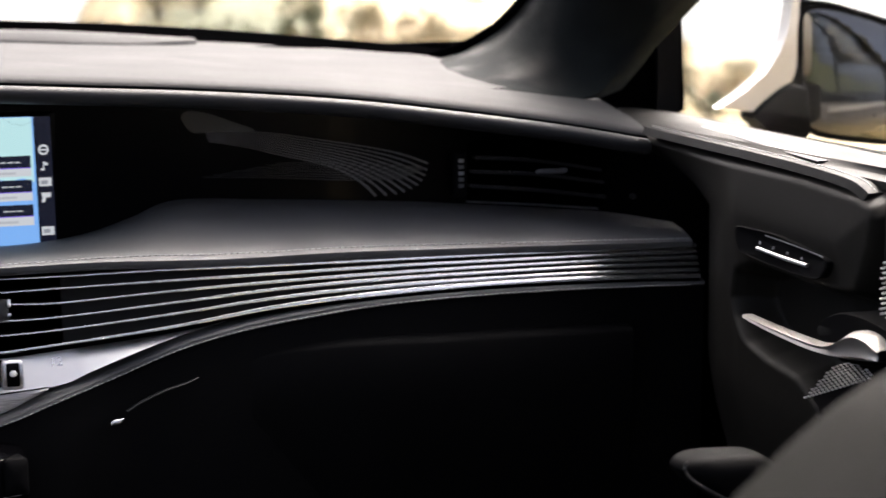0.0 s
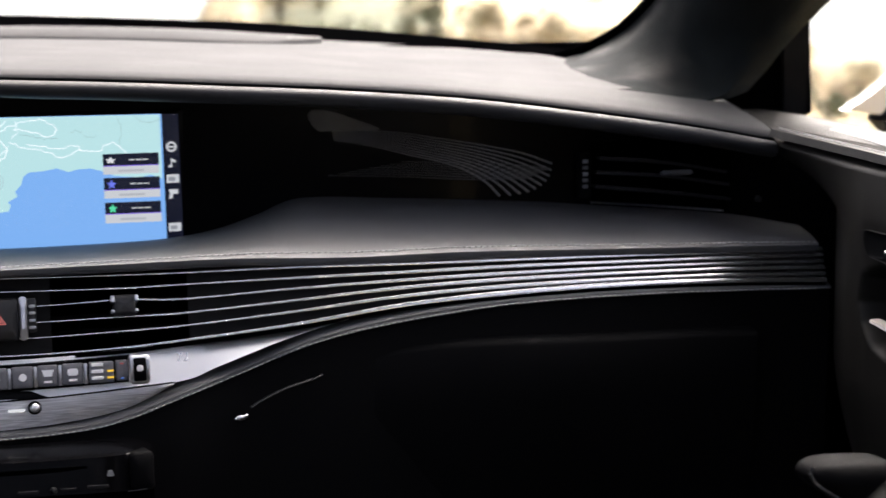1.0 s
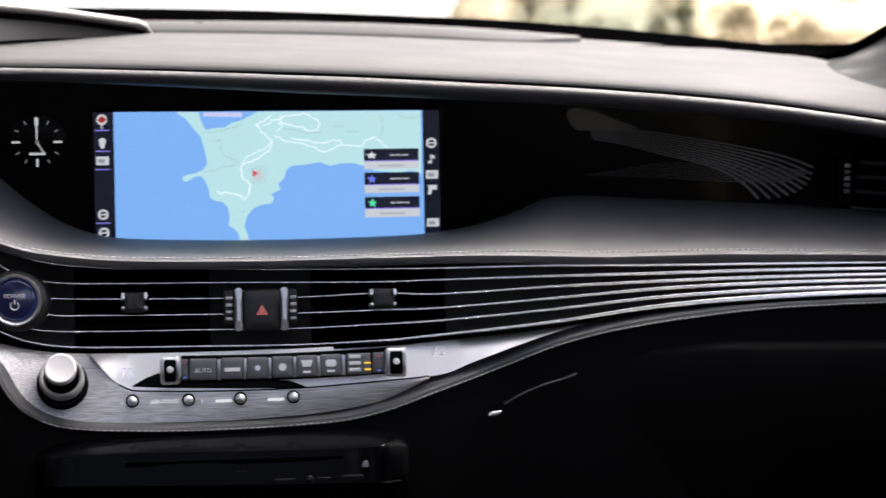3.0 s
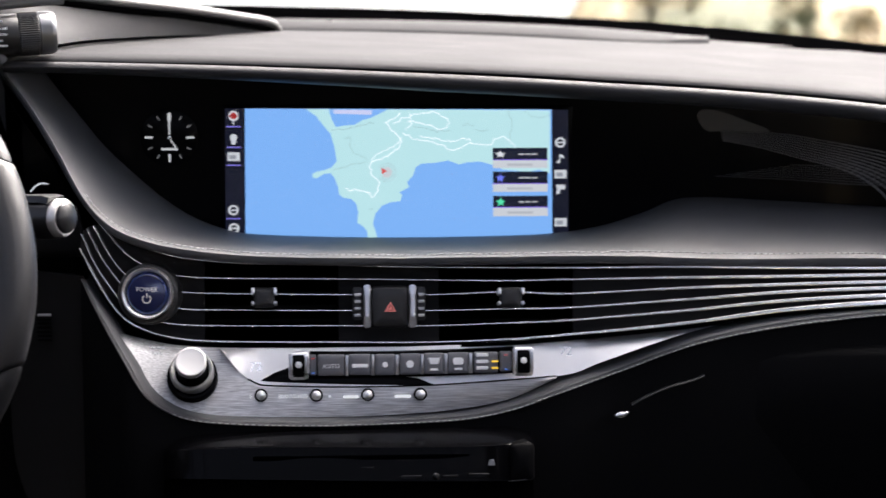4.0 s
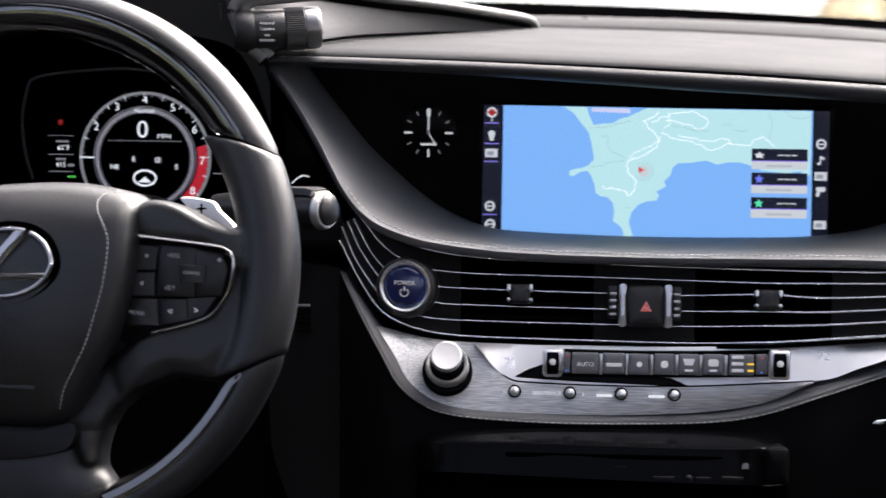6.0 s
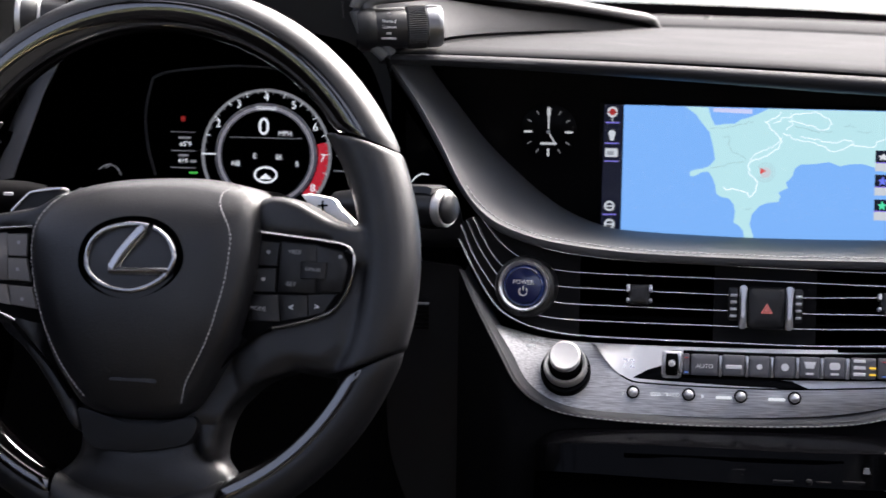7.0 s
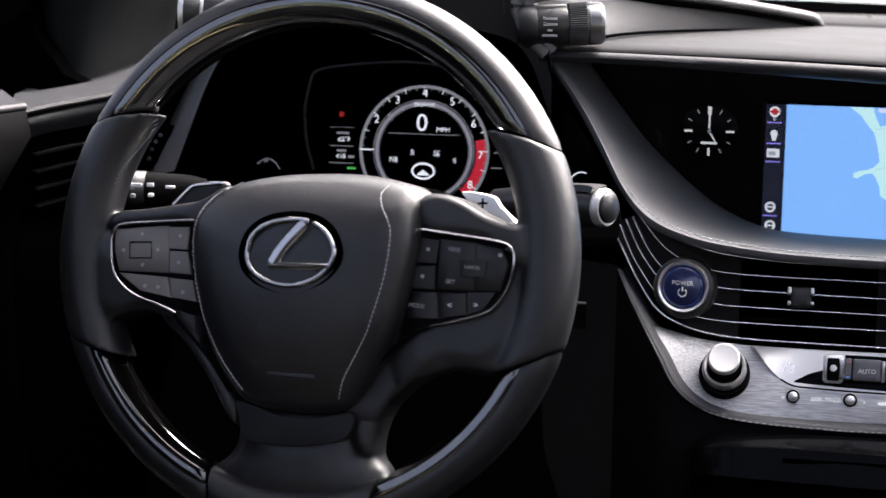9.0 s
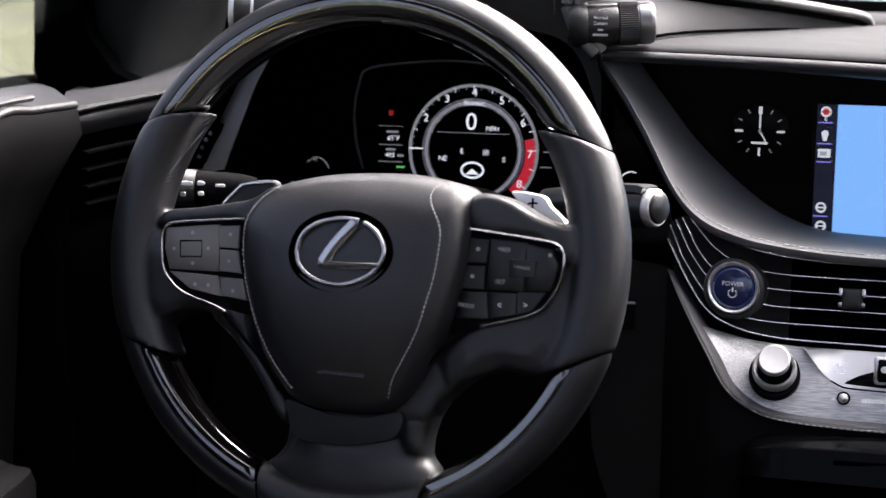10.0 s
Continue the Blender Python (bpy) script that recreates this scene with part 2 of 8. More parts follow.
# ---- dashboard ----
dash = thing("dashboard", "black leather car dashboard with pale stitching and silver trim strips", "dashboard", (0.02, 1.6, 0.0))
N = 96
REAR = spl([(-0.30, 2.15, 0.920), (-0.2, 2.18, 0.922)] + [(0.013, 2.2, 0.92), (0.1353, 2.2, 0.9178), (0.2584, 2.19, 0.9129), (0.3768, 2.15, 0.9049), (0.4905, 2.1, 0.8981), (0.5636, 2.03, 0.893), (0.6022, 1.97, 0.8892)] + [(0.72, 1.88, 0.862)], N)
EDGE = spl([(-0.30, 1.6, 0.9112)] + [(-0.2734, 1.6, 0.9116), (-0.1868, 1.6, 0.9106), (-0.0998, 1.6, 0.9088), (0.0037, 1.6, 0.9056), (0.1012, 1.6, 0.9016), (0.1922, 1.6, 0.8965), (0.2837, 1.6, 0.891), (0.3937, 1.6, 0.8814), (0.4919, 1.6, 0.8684), (0.594, 1.6, 0.8525), (0.6707, 1.6, 0.838)], N)
BROW = spl([(-0.30, 1.618, 0.9035)] + [(-0.2594, 1.618, 0.9061), (-0.1876, 1.618, 0.9051), (-0.0996, 1.618, 0.9038), (0.0045, 1.618, 0.8992), (0.1032, 1.618, 0.8951), (0.1952, 1.618, 0.8904), (0.2878, 1.618, 0.8843), (0.3985, 1.618, 0.8745), (0.4979, 1.618, 0.8607), (0.6012, 1.618, 0.8449), (0.6787, 1.618, 0.8307)], N)

# the soft top, from its front seam to the windscreen
rows = []
for s, lift in ((0.0, -0.002), (0.008, 0.0015), (0.03, 0.004), (0.15, 0.005), (0.35, 0.004), (0.6, 0.002), (0.85, 0.0), (1.0, 0.0)):
    rows.append([a.lerp(b, s) + Vector((0, 0, lift)) for a, b in zip(EDGE, REAR)])
part("upper_pad", thick(loft(rows), 0.0025, (0, 0, -1)), PAD, dash, "dark leather top pad, paled as if in daylight")
# a shallow second layer of the pad towards the windscreen, with its step
cover = [(a, b) for a, b in zip(EDGE, REAR) if -0.15 < b.x < 0.385]
mid = [a.lerp(b, 0.70 + 0.24 * max(0, (i / len(cover) - 0.7) / 0.3) ** 2) + Vector((0, 0, 0.0022)) for i, (a, b) in enumerate(cover)]
far = [a.lerp(b, 0.985) + Vector((0, 0, 0.001)) for a, b in cover]
part("speaker_cover", thick(loft([shifted(mid, 0, 0, -0.003), shifted(mid, 0, 0.004, 0.0022), shifted(far, 0, 0, 0.003)]), 0.004, (0, 0, -1)), PAD, dash, "grey textured speaker cover")
# rolled front edge under the seam, fuller towards the passenger
rows = []
for dy, dz in ((0.006, -0.0030), (-0.001, -0.0034), (-0.006, -0.0046), (-0.0095, -0.0070), (-0.0105, -0.0100), (-0.0090, -0.0135), (-0.0050, -0.0165), (0.004, -0.0185), (0.07, -0.0170)):
    rows.append([p + Vector((0, dy, dz * (0.62 + 0.38 * max(0.0, min(1.0, (p.x + 0.25) / 0.3))))) for p in EDGE])
part("brow", loft(rows), MIDL, dash, "rolled dark leather brow")
sp = Vector((-0.0262, 2.15, 0.9226))
sensor = thing("light_sensor", "small black sun sensor on the dash top", "sensor", sp)
part("dome", turned(facing(sp + Vector((0, 0, -0.002)), (0, -0.2, 1), (0, 1, 0)), [(0.0055, -0.003), (0.0055, 0.001), (0.004, 0.0035), (0, 0.0045)], 20), GLOSS, sensor)
part("seam", sweep(shifted(EDGE, 0, -0.001, -0.0028), ring_profile(0.0013, 0.0012, 6)), DEEP, dash, "dark seam under the pad")

# gloss black fascia that holds screen, clock and vent
fascia_top = [Vector((p.x, 1.69, p.z - 0.003)) for p in BROW if p.x > -0.30] + [Vector((0.80, 1.69, BROW[-1].z + 0.004))]
part("fascia", thick(loft([fascia_top, [Vector((p.x, 1.69, 0.70)) for p in fascia_top]]), 0.01), GLOSS, dash, "gloss black fascia panel")

# leather band and shelf round the fascia
INNER = spl([(-0.2758, 1.66, 0.9112), (-0.2584, 1.665, 0.8855), (-0.2407, 1.67, 0.8619), (-0.2206, 1.675, 0.8357), (-0.1978, 1.68, 0.8125), (-0.1747, 1.685, 0.7919), (-0.1511, 1.685, 0.7761), (-0.1226, 1.685, 0.7645), (-0.0892, 1.685, 0.7597), (0.0085, 1.685, 0.7569), (0.1125, 1.685, 0.7579), (0.1608, 1.685, 0.7604), (0.1994, 1.685, 0.7667), (0.233, 1.685, 0.7774), (0.2715, 1.685, 0.7901)] + [(0.3543, 1.685, 0.7867), (0.4356, 1.685, 0.7819), (0.5108, 1.685, 0.7763), (0.6553, 1.685, 0.7621), (0.7345, 1.685, 0.7477)], 150)
OUTER = spl([(-0.2954, 1.6005, 0.9069), (-0.2696, 1.5855, 0.8746), (-0.249, 1.5656, 0.8454), (-0.2296, 1.5406, 0.8152), (-0.217, 1.5306, 0.7992), (-0.202, 1.5206, 0.7877), (-0.182, 1.5157, 0.7794), (-0.1536, 1.5108, 0.773)] + [(-0.0956, 1.511, 0.7667), (0.0007, 1.5117, 0.7644), (0.0944, 1.5138, 0.7646), (0.1822, 1.5185, 0.7643)] + [(0.2798, 1.5254, 0.7602), (0.3732, 1.5326, 0.7593), (0.463, 1.5396, 0.7562), (0.5735, 1.5483, 0.7522), (0.695, 1.5579, 0.7478)], 150)


rows = [shifted(OUTER, 0, 0.03, -0.009), shifted(OUTER, 0, 0.012, -0.0075), shifted(OUTER, 0, 0.003, -0.0055), shifted(OUTER, 0, 0.0, -0.0022)]
for s, lift in ((0.0, 0.0005), (0.05, 0.0016), (0.2, 0.0022), (0.5, 0.0022), (0.8, 0.0006), (1.0, -0.0005)):
    rows.append([a.lerp(b, s) + Vector((0, 0, lift)) for a, b in zip(OUTER, INNER)])
rows.append(shifted(INNER, 0, 0.012, -0.004))
part("shelf", loft(rows), SHELF, dash, "leather shelf and band round the fascia, paled as if lit")
seam = [a.lerp(b, 0.045) + Vector((0, 0, 0.0020)) for a, b in zip(OUTER, INNER)]
stitches([p for p in seam if p.x > -0.224], dash, toward=(0, -0.4, 0.9))

# silver strips on a dark panel
STRIPS = []
STRIPS.append(spl([(0.7087, 1.579, 0.7412), (0.6356, 1.5732, 0.7425), (0.5291, 1.5648, 0.7457), (0.4276, 1.5568, 0.7478), (0.3307, 1.5493, 0.7498), (0.2382, 1.5424, 0.7521), (0.1496, 1.5364, 0.7528)] + [(0.0397, 1.5323, 0.7547), (-0.0302, 1.5314, 0.7565), (-0.1081, 1.5259, 0.7596), (-0.1592, 1.5207, 0.7668), (-0.1892, 1.5257, 0.7784), (-0.2068, 1.5356, 0.7918)], 120))
STRIPS.append(spl([(0.7093, 1.5791, 0.7362), (0.6356, 1.5732, 0.7381), (0.5291, 1.5648, 0.7404), (0.4275, 1.5568, 0.7424), (0.3306, 1.5493, 0.7429), (0.2379, 1.5423, 0.7435), (0.1493, 1.5364, 0.7436)] + [(0.1016, 1.5341, 0.7433), (0.0398, 1.5323, 0.7445), (-0.0302, 1.5314, 0.7459), (-0.117, 1.5309, 0.747), (-0.1511, 1.5258, 0.7498), (-0.1721, 1.5207, 0.7555), (-0.1936, 1.5257, 0.7684), (-0.2112, 1.5356, 0.7875)], 120))
STRIPS.append(spl([(0.7099, 1.5791, 0.7306), (0.6356, 1.5732, 0.7332), (0.5291, 1.5648, 0.7356), (0.4275, 1.5568, 0.7368), (0.3304, 1.5493, 0.7365), (0.2377, 1.5423, 0.735), (0.1489, 1.5364, 0.7322)] + [(0.1017, 1.5341, 0.7344), (0.0398, 1.5323, 0.7329), (-0.0302, 1.5314, 0.7336), (-0.1171, 1.5309, 0.7351), (-0.1513, 1.5258, 0.7375), (-0.1808, 1.5207, 0.7438), (-0.201, 1.5256, 0.7602), (-0.2176, 1.5356, 0.7875)], 120))
STRIPS.append(spl([(0.7101, 1.5771, 0.7254), (0.6347, 1.5711, 0.7286), (0.5283, 1.5627, 0.7312), (0.4268, 1.5547, 0.7322), (0.3298, 1.5472, 0.7308), (0.237, 1.5403, 0.7259), (0.1482, 1.5344, 0.7215)] + [(0.1016, 1.5321, 0.7214), (0.0398, 1.5303, 0.7208), (-0.0303, 1.5294, 0.7215), (-0.1171, 1.5289, 0.7227), (-0.1527, 1.5258, 0.7248), (-0.1852, 1.5207, 0.7351), (-0.2074, 1.5256, 0.7585), (-0.2228, 1.5356, 0.7854)], 120))
STRIPS.append(spl([(0.7103, 1.5751, 0.7202), (0.6339, 1.5691, 0.7236), (0.5275, 1.5607, 0.7265), (0.4261, 1.5527, 0.7269), (0.3292, 1.5452, 0.7243), (0.2364, 1.5382, 0.7173), (0.1476, 1.5323, 0.7118)] + [(0.1015, 1.5301, 0.7106), (0.0397, 1.5283, 0.7092), (-0.0304, 1.5274, 0.7099), (-0.1172, 1.5269, 0.7107), (-0.1594, 1.5257, 0.713), (-0.1876, 1.5207, 0.7229), (-0.213, 1.5256, 0.7541), (-0.2271, 1.5356, 0.7811)], 120))
STRIPS.append(spl([(0.7095, 1.5711, 0.7153), (0.6321, 1.5649, 0.7194), (0.526, 1.5565, 0.7226), (0.4248, 1.5486, 0.722), (0.328, 1.5411, 0.7177), (0.2353, 1.5341, 0.7077), (0.1466, 1.5283, 0.7011)] + [(0.1012, 1.526, 0.6984), (0.0395, 1.5243, 0.697), (-0.0305, 1.5234, 0.6978), (-0.1172, 1.5229, 0.6991), (-0.1515, 1.5208, 0.702), (-0.1767, 1.5157, 0.7093), (-0.1957, 1.5157, 0.7208), (-0.2127, 1.5206, 0.7441), (-0.2281, 1.5306, 0.7709)], 120))
STRIPS = [[p.lerp(Vector((-0.06, 0, 0.997)), 0.0105 * max(0.0, min(1.0, p.x / 0.25))) for p in s] for s in STRIPS]
prof = [(-0.006, 0.0015), (0.0007, 0.0016), (0.0010, 0.0014), (0.0010, -0.0013), (0.0008, -0.0015), (-0.006, -0.0015)]
for i, line in enumerate(STRIPS):
    k = 1.25 if i == 5 else 1.0
    part("trim_strip", sweep(line, [(-a, b * k) for a, b in prof], sizes=[0.28 + 0.68 * max(0.0, min(1.0, (p.x - 0.05) / 0.35)) for p in line], lean=[math.tan(radians(11 + 22 * max(0.0, min(1.0, (p.x - 0.20) / 0.45)))) for p in line]), STRIP, dash, "thin polished silver strip")
VENTS = (-0.082, 1.53, 0.7271, 0.1029, 0.0555), (0.0996, 1.53, 0.7262, 0.1047, 0.0551)


def in_vent(a, b):
    x = (a.x + b.x) / 2
    return any(abs(x - v[0]) < v[3] / 2 for v in VENTS)


def at(line, x):
    """The point of a strip above a place across the car."""
    for p, q in zip(line, line[1:]):
        if p.x >= x >= q.x:
            return q.lerp(p, (x - q.x) / max(1e-6, p.x - q.x))
    return line[0].copy()


edges = [v[0] + s * v[3] / 2 for v in VENTS for s in (-1, 1)]
across = sorted(list(np.linspace(-0.168, STRIPS[0][0].x - 0.001, 90)) + edges)
flatted = [[at(s, x) for x in across] for s in STRIPS]
bent = [spl([p for p in s if p.x < -0.148], 30) for s in STRIPS]
for rowset, skip in ((flatted, in_vent), (bent, None)):
    back = [shifted(rowset[0], 0, 0.010, 0.003)] + [shifted(s, 0, 0.0065, 0) for s in rowset] + [shifted(rowset[5], 0, 0.003, -0.003), shifted(rowset[5], 0, 0.001, -0.0045)]
    part("strip_panel", loft(back, skip=skip), DULL, dash, "dark grey panel behind the silver strips")
inner = [p for p in STRIPS[0] if p.x > -0.15]
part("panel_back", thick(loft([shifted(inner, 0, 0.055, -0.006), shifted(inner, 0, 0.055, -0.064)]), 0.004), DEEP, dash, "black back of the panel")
part("strip_shadow_gap", loft([shifted(STRIPS[5], 0, 0.0005, -0.0018), shifted(STRIPS[5], 0, -0.001, -0.0045), shifted(STRIPS[5], 0, 0.01, -0.006)]), DEEP, dash, "black sheet for the shade under the lowest strip")

# lower leather roll, its stitching, and the knee panel under it
ROLL_TOP = spl([(0.7142, 1.5775, 0.7111), (0.6348, 1.5712, 0.7158), (0.5282, 1.5627, 0.7196), (0.4266, 1.5547, 0.719), (0.3581, 1.5494, 0.7158), (0.3057, 1.5454, 0.7097), (0.2683, 1.5426, 0.7027), (0.236, 1.5402, 0.694), (0.1906, 1.537, 0.6784), (0.1445, 1.5212, 0.6668)] + [(0.1004, 1.514, 0.653), (0.0564, 1.5126, 0.6458), (-0.0311, 1.5014, 0.6441), (-0.0955, 1.496, 0.6461), (-0.1337, 1.4928, 0.6494), (-0.1568, 1.4908, 0.6576), (-0.1722, 1.4907, 0.6708), (-0.182, 1.4957, 0.6876), (-0.1951, 1.5057, 0.7066), (-0.2109, 1.5206, 0.7288), (-0.2227, 1.5356, 0.746)], 140)
ROLL_LOW = spl([(0.7114, 1.5692, 0.7085), (0.6312, 1.5629, 0.7119), (0.5252, 1.5545, 0.7144), (0.424, 1.5465, 0.7135), (0.3559, 1.5412, 0.7085), (0.3037, 1.5372, 0.7026), (0.2665, 1.5344, 0.6961), (0.2344, 1.5321, 0.6879), (0.1891, 1.5289, 0.6721), (0.1429, 1.5111, 0.6603)] + [(0.0994, 1.504, 0.6473), (0.0557, 1.5026, 0.6405), (-0.0313, 1.4913, 0.6403), (-0.0954, 1.488, 0.6423), (-0.1398, 1.4858, 0.6468), (-0.1647, 1.4827, 0.6569), (-0.18, 1.4827, 0.6709), (-0.191, 1.4877, 0.6894), (-0.2031, 1.5006, 0.7076), (-0.2168, 1.5156, 0.7297), (-0.2273, 1.5306, 0.7482)], 140)
ROLL_TOP, ROLL_LOW = [[p.lerp(Vector((-0.06, 0, 0.997)), 0.0105 * max(0.0, min(1.0, p.x / 0.25))) for p in s] for s in (ROLL_TOP, ROLL_LOW)]
rows = [shifted(ROLL_TOP, 0, 0.02, 0.001), ROLL_TOP]
rows += [[a.lerp(b, s) + Vector((0, -0.005 * math.sin(math.pi * min(1, s * 1.1)), 0)) for a, b in zip(ROLL_TOP, ROLL_LOW)] for s in (0.2, 0.45, 0.62)]
groove = [[a.lerp(b, s) + Vector((0, d, 0)) for a, b in zip(ROLL_TOP, ROLL_LOW)] for s, d in ((0.68, -0.0005), (0.74, -0.003), (0.92, -0.004))]
rows += groove + [shifted(ROLL_LOW, 0, -0.0025, 0), shifted(ROLL_LOW, 0, 0.01, -0.006)]
part("leather_roll", loft(rows), SHELF, dash, "padded leather roll with stitched lower edge")
stitches([a.lerp(b, 0.96) + Vector((0, -0.0042, 0)) for a, b in zip(ROLL_TOP, ROLL_LOW)][2:122], dash, toward=(0, -1, 0.2), wide=0.0009)
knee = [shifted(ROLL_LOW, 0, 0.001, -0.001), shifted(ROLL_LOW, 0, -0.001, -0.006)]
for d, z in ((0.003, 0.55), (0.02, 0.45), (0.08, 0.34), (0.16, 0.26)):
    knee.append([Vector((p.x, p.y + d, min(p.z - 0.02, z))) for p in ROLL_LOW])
part("knee_panel", loft(knee), PLASTIC, dash, "black lower dash panel, darkened as if in shadow")

# ---- glove box on the passenger side ----
glove = thing("glove_box", "closed black glove box lid with a small chrome latch", "glove box", (0.42, 1.5, 0.5))
LID = spl([(0.2445, 1.5178, 0.6706), (0.2904, 1.5212, 0.6787), (0.3467, 1.5255, 0.6843), (0.3946, 1.5292, 0.6858), (0.4686, 1.535, 0.6833), (0.5401, 1.5407, 0.6812), (0.6356, 1.5482, 0.6782)], 40)
LID = [p.lerp(Vector((-0.06, 0, 0.997)), 0.0105) for p in LID]
rows = [shifted(LID, 0, 0.012, 0.002), shifted(LID, 0, 0.001, 0.0), shifted(LID, 0, -0.002, -0.004), shifted(LID, 0, -0.001, -0.05), shifted(LID, 0, 0.012, -0.14), shifted(LID, 0, 0.05, -0.2)]
rows = [[p + Vector((0, 0.0016 * max(0, 16 - i), 0)) for i, p in enumerate(r)] for r in rows]
part("lid", thick(loft(rows), 0.006), PLASTIC, glove, "moulded lid, blackened as if in shadow")
hollow = spl([(0.1958, 1.5074, 0.6497), (0.2071, 1.5081, 0.6558), (0.2251, 1.5094, 0.663), (0.2431, 1.5107, 0.6676), (0.2531, 1.5114, 0.6712)], 16)
part("handle_recess", sweep(hollow, ring_profile(0.0022, 0.0011, 8)), SATINPLASTIC, glove, "dark grey edge of the handle recess")
lp = Vector((0.1863, 1.498, 0.6437))
part("latch", pillow(facing(lp, (0, -1, 0.3)), loop([(-0.006, -0.0015), (-0.003, 0.002), (0.002, 0.0025), (0.006, 0.003), (0.005, 0.0), (0.001, -0.0025)], 24), [(1, -0.012), (1, 0.001), (0.8, 0.0025), (0.2, 0.003)]), CHROME, glove, "small chrome latch")

# ---- climate panel ----
climate = thing("climate_panel", "silver climate control panel with a row of grey buttons", "control panel", (0.02, 1.5, 0.68))
top_line = spl([(-0.1235, 1.5189, 0.6946), (-0.0739, 1.5191, 0.6939), (-0.0132, 1.5195, 0.694), (0.0392, 1.5202, 0.6947), (0.1008, 1.522, 0.6969), (0.1676, 1.5255, 0.7001), (0.2261, 1.5295, 0.7052), (0.2807, 1.5335, 0.7107)], 60)
low_line = spl([(-0.1201, 1.5059, 0.6959), (-0.1116, 1.5059, 0.6849), (-0.104, 1.5059, 0.6764), (-0.0933, 1.506, 0.6702), (-0.0826, 1.506, 0.6683), (-0.0309, 1.5064, 0.6668), (0.0297, 1.5071, 0.6669), (0.0821, 1.5083, 0.6692), (0.1438, 1.5111, 0.6729), (0.1704, 1.5127, 0.6816), (0.2104, 1.5154, 0.695), (0.2462, 1.5179, 0.7054), (0.2768, 1.5202, 0.7125)], 60)
part("upper_plate", thick(loft([top_line, [a.lerp(b, 0.5) + Vector((0, -0.001, 0)) for a, b in zip(top_line, low_line)], low_line]), 0.004), PALE, climate, "polished silver upper plate")
edge_t = spl([(-0.1969, 1.512, 0.7076), (-0.1598, 1.516, 0.6982), (-0.1244, 1.518, 0.6948), (-0.1204, 1.515, 0.6936), (-0.1118, 1.51, 0.6836), (-0.104, 1.507, 0.6758), (-0.0933, 1.505, 0.6699), (-0.0826, 1.505, 0.6681), (-0.031, 1.505, 0.6666), (0.0296, 1.505, 0.6669), (0.0818, 1.505, 0.6695), (0.1364, 1.505, 0.6733)], 70)
edge_b = spl([(-0.1963, 1.505, 0.7089), (-0.1842, 1.498, 0.6894), (-0.1732, 1.493, 0.6703), (-0.1577, 1.492, 0.6578), (-0.1346, 1.494, 0.6496), (-0.0955, 1.496, 0.6461), (-0.0311, 1.5, 0.6444), (0.0122, 1.502, 0.6452), (0.0557, 1.504, 0.6478), (0.0994, 1.505, 0.6555), (0.1364, 1.505, 0.6716)], 70)
part("lower_plate", thick(loft([edge_t, [a.lerp(b, 0.5) + Vector((0, -0.0015, 0)) for a, b in zip(edge_t, edge_b)], edge_b]), 0.004), BRUSHED, climate, "brushed grey metal lower plate")
part("gap", sweep(edge_t[22:], ring_profile(0.0006, 0.0006, 6)), DEEP, climate, "thin dark joint")
wedge = [(-0.1015, 1.5085, 0.6706), (-0.0904, 1.5085, 0.6718), (-0.0796, 1.5085, 0.6774), (-0.0688, 1.5085, 0.6808), (-0.0481, 1.5085, 0.6753), (0.0124, 1.5085, 0.6734), (0.0289, 1.5085, 0.6723), (0.0429, 1.5085, 0.6669), (0.0125, 1.5085, 0.6659), (-0.0309, 1.5085, 0.6661), (-0.0827, 1.5085, 0.6673), (-0.0934, 1.5085, 0.6692)]
part("dark_wedge", pillow(Matrix(((1, 0, 0, 0), (0, 0, -1, 1.508), (0, 1, 0, 0), (0, 0, 0, 1))), [(p[0], p[2]) for p in wedge], [(1, -0.004), (1, 0.0006), (0.97, 0.001)]), GLOSS, climate, "gloss black wedge under the buttons")


def tilted(box, lean=8):
    return facing(box[:3], (0, -1, math.tan(radians(lean))))


def key(box, mat, parent, name="button", deep=0.005, r=0.0012, dome=0.0, lean=8):
    """A push button from centre, width and height."""
    return part(name, plate(tilted(box, lean), box[3], box[4], deep, r, 0.0007, dome), mat, parent)


BAR = spl([(-0.0533, 1.5095, 0.6831), (0.0125, 1.5095, 0.6829), (0.0777, 1.5095, 0.6845), (0.104, 1.5095, 0.6856)], 20)
part("button_tray", sweep(BAR, [(-0.004, -0.0098), (-0.004, 0.0098), (0.002, 0.0098), (0.002, -0.0098)]), GLOSS, climate, "dark tray behind the buttons")
KEY_BOXES = ((-0.0369, 1.508, 0.6833, 0.0206, 0.0161), (-0.0151, 1.508, 0.6835, 0.0168, 0.016), (0.0042, 1.508, 0.6833, 0.0156, 0.016), (0.0232, 1.508, 0.6836, 0.0157, 0.0161), (0.0417, 1.508, 0.6838, 0.0153, 0.0161), (0.0602, 1.508, 0.6841, 0.0158, 0.016), (0.0815, 1.508, 0.6843, 0.0185, 0.0161))
words = ("AUTO", "FRONT", "", "", "", "", "")
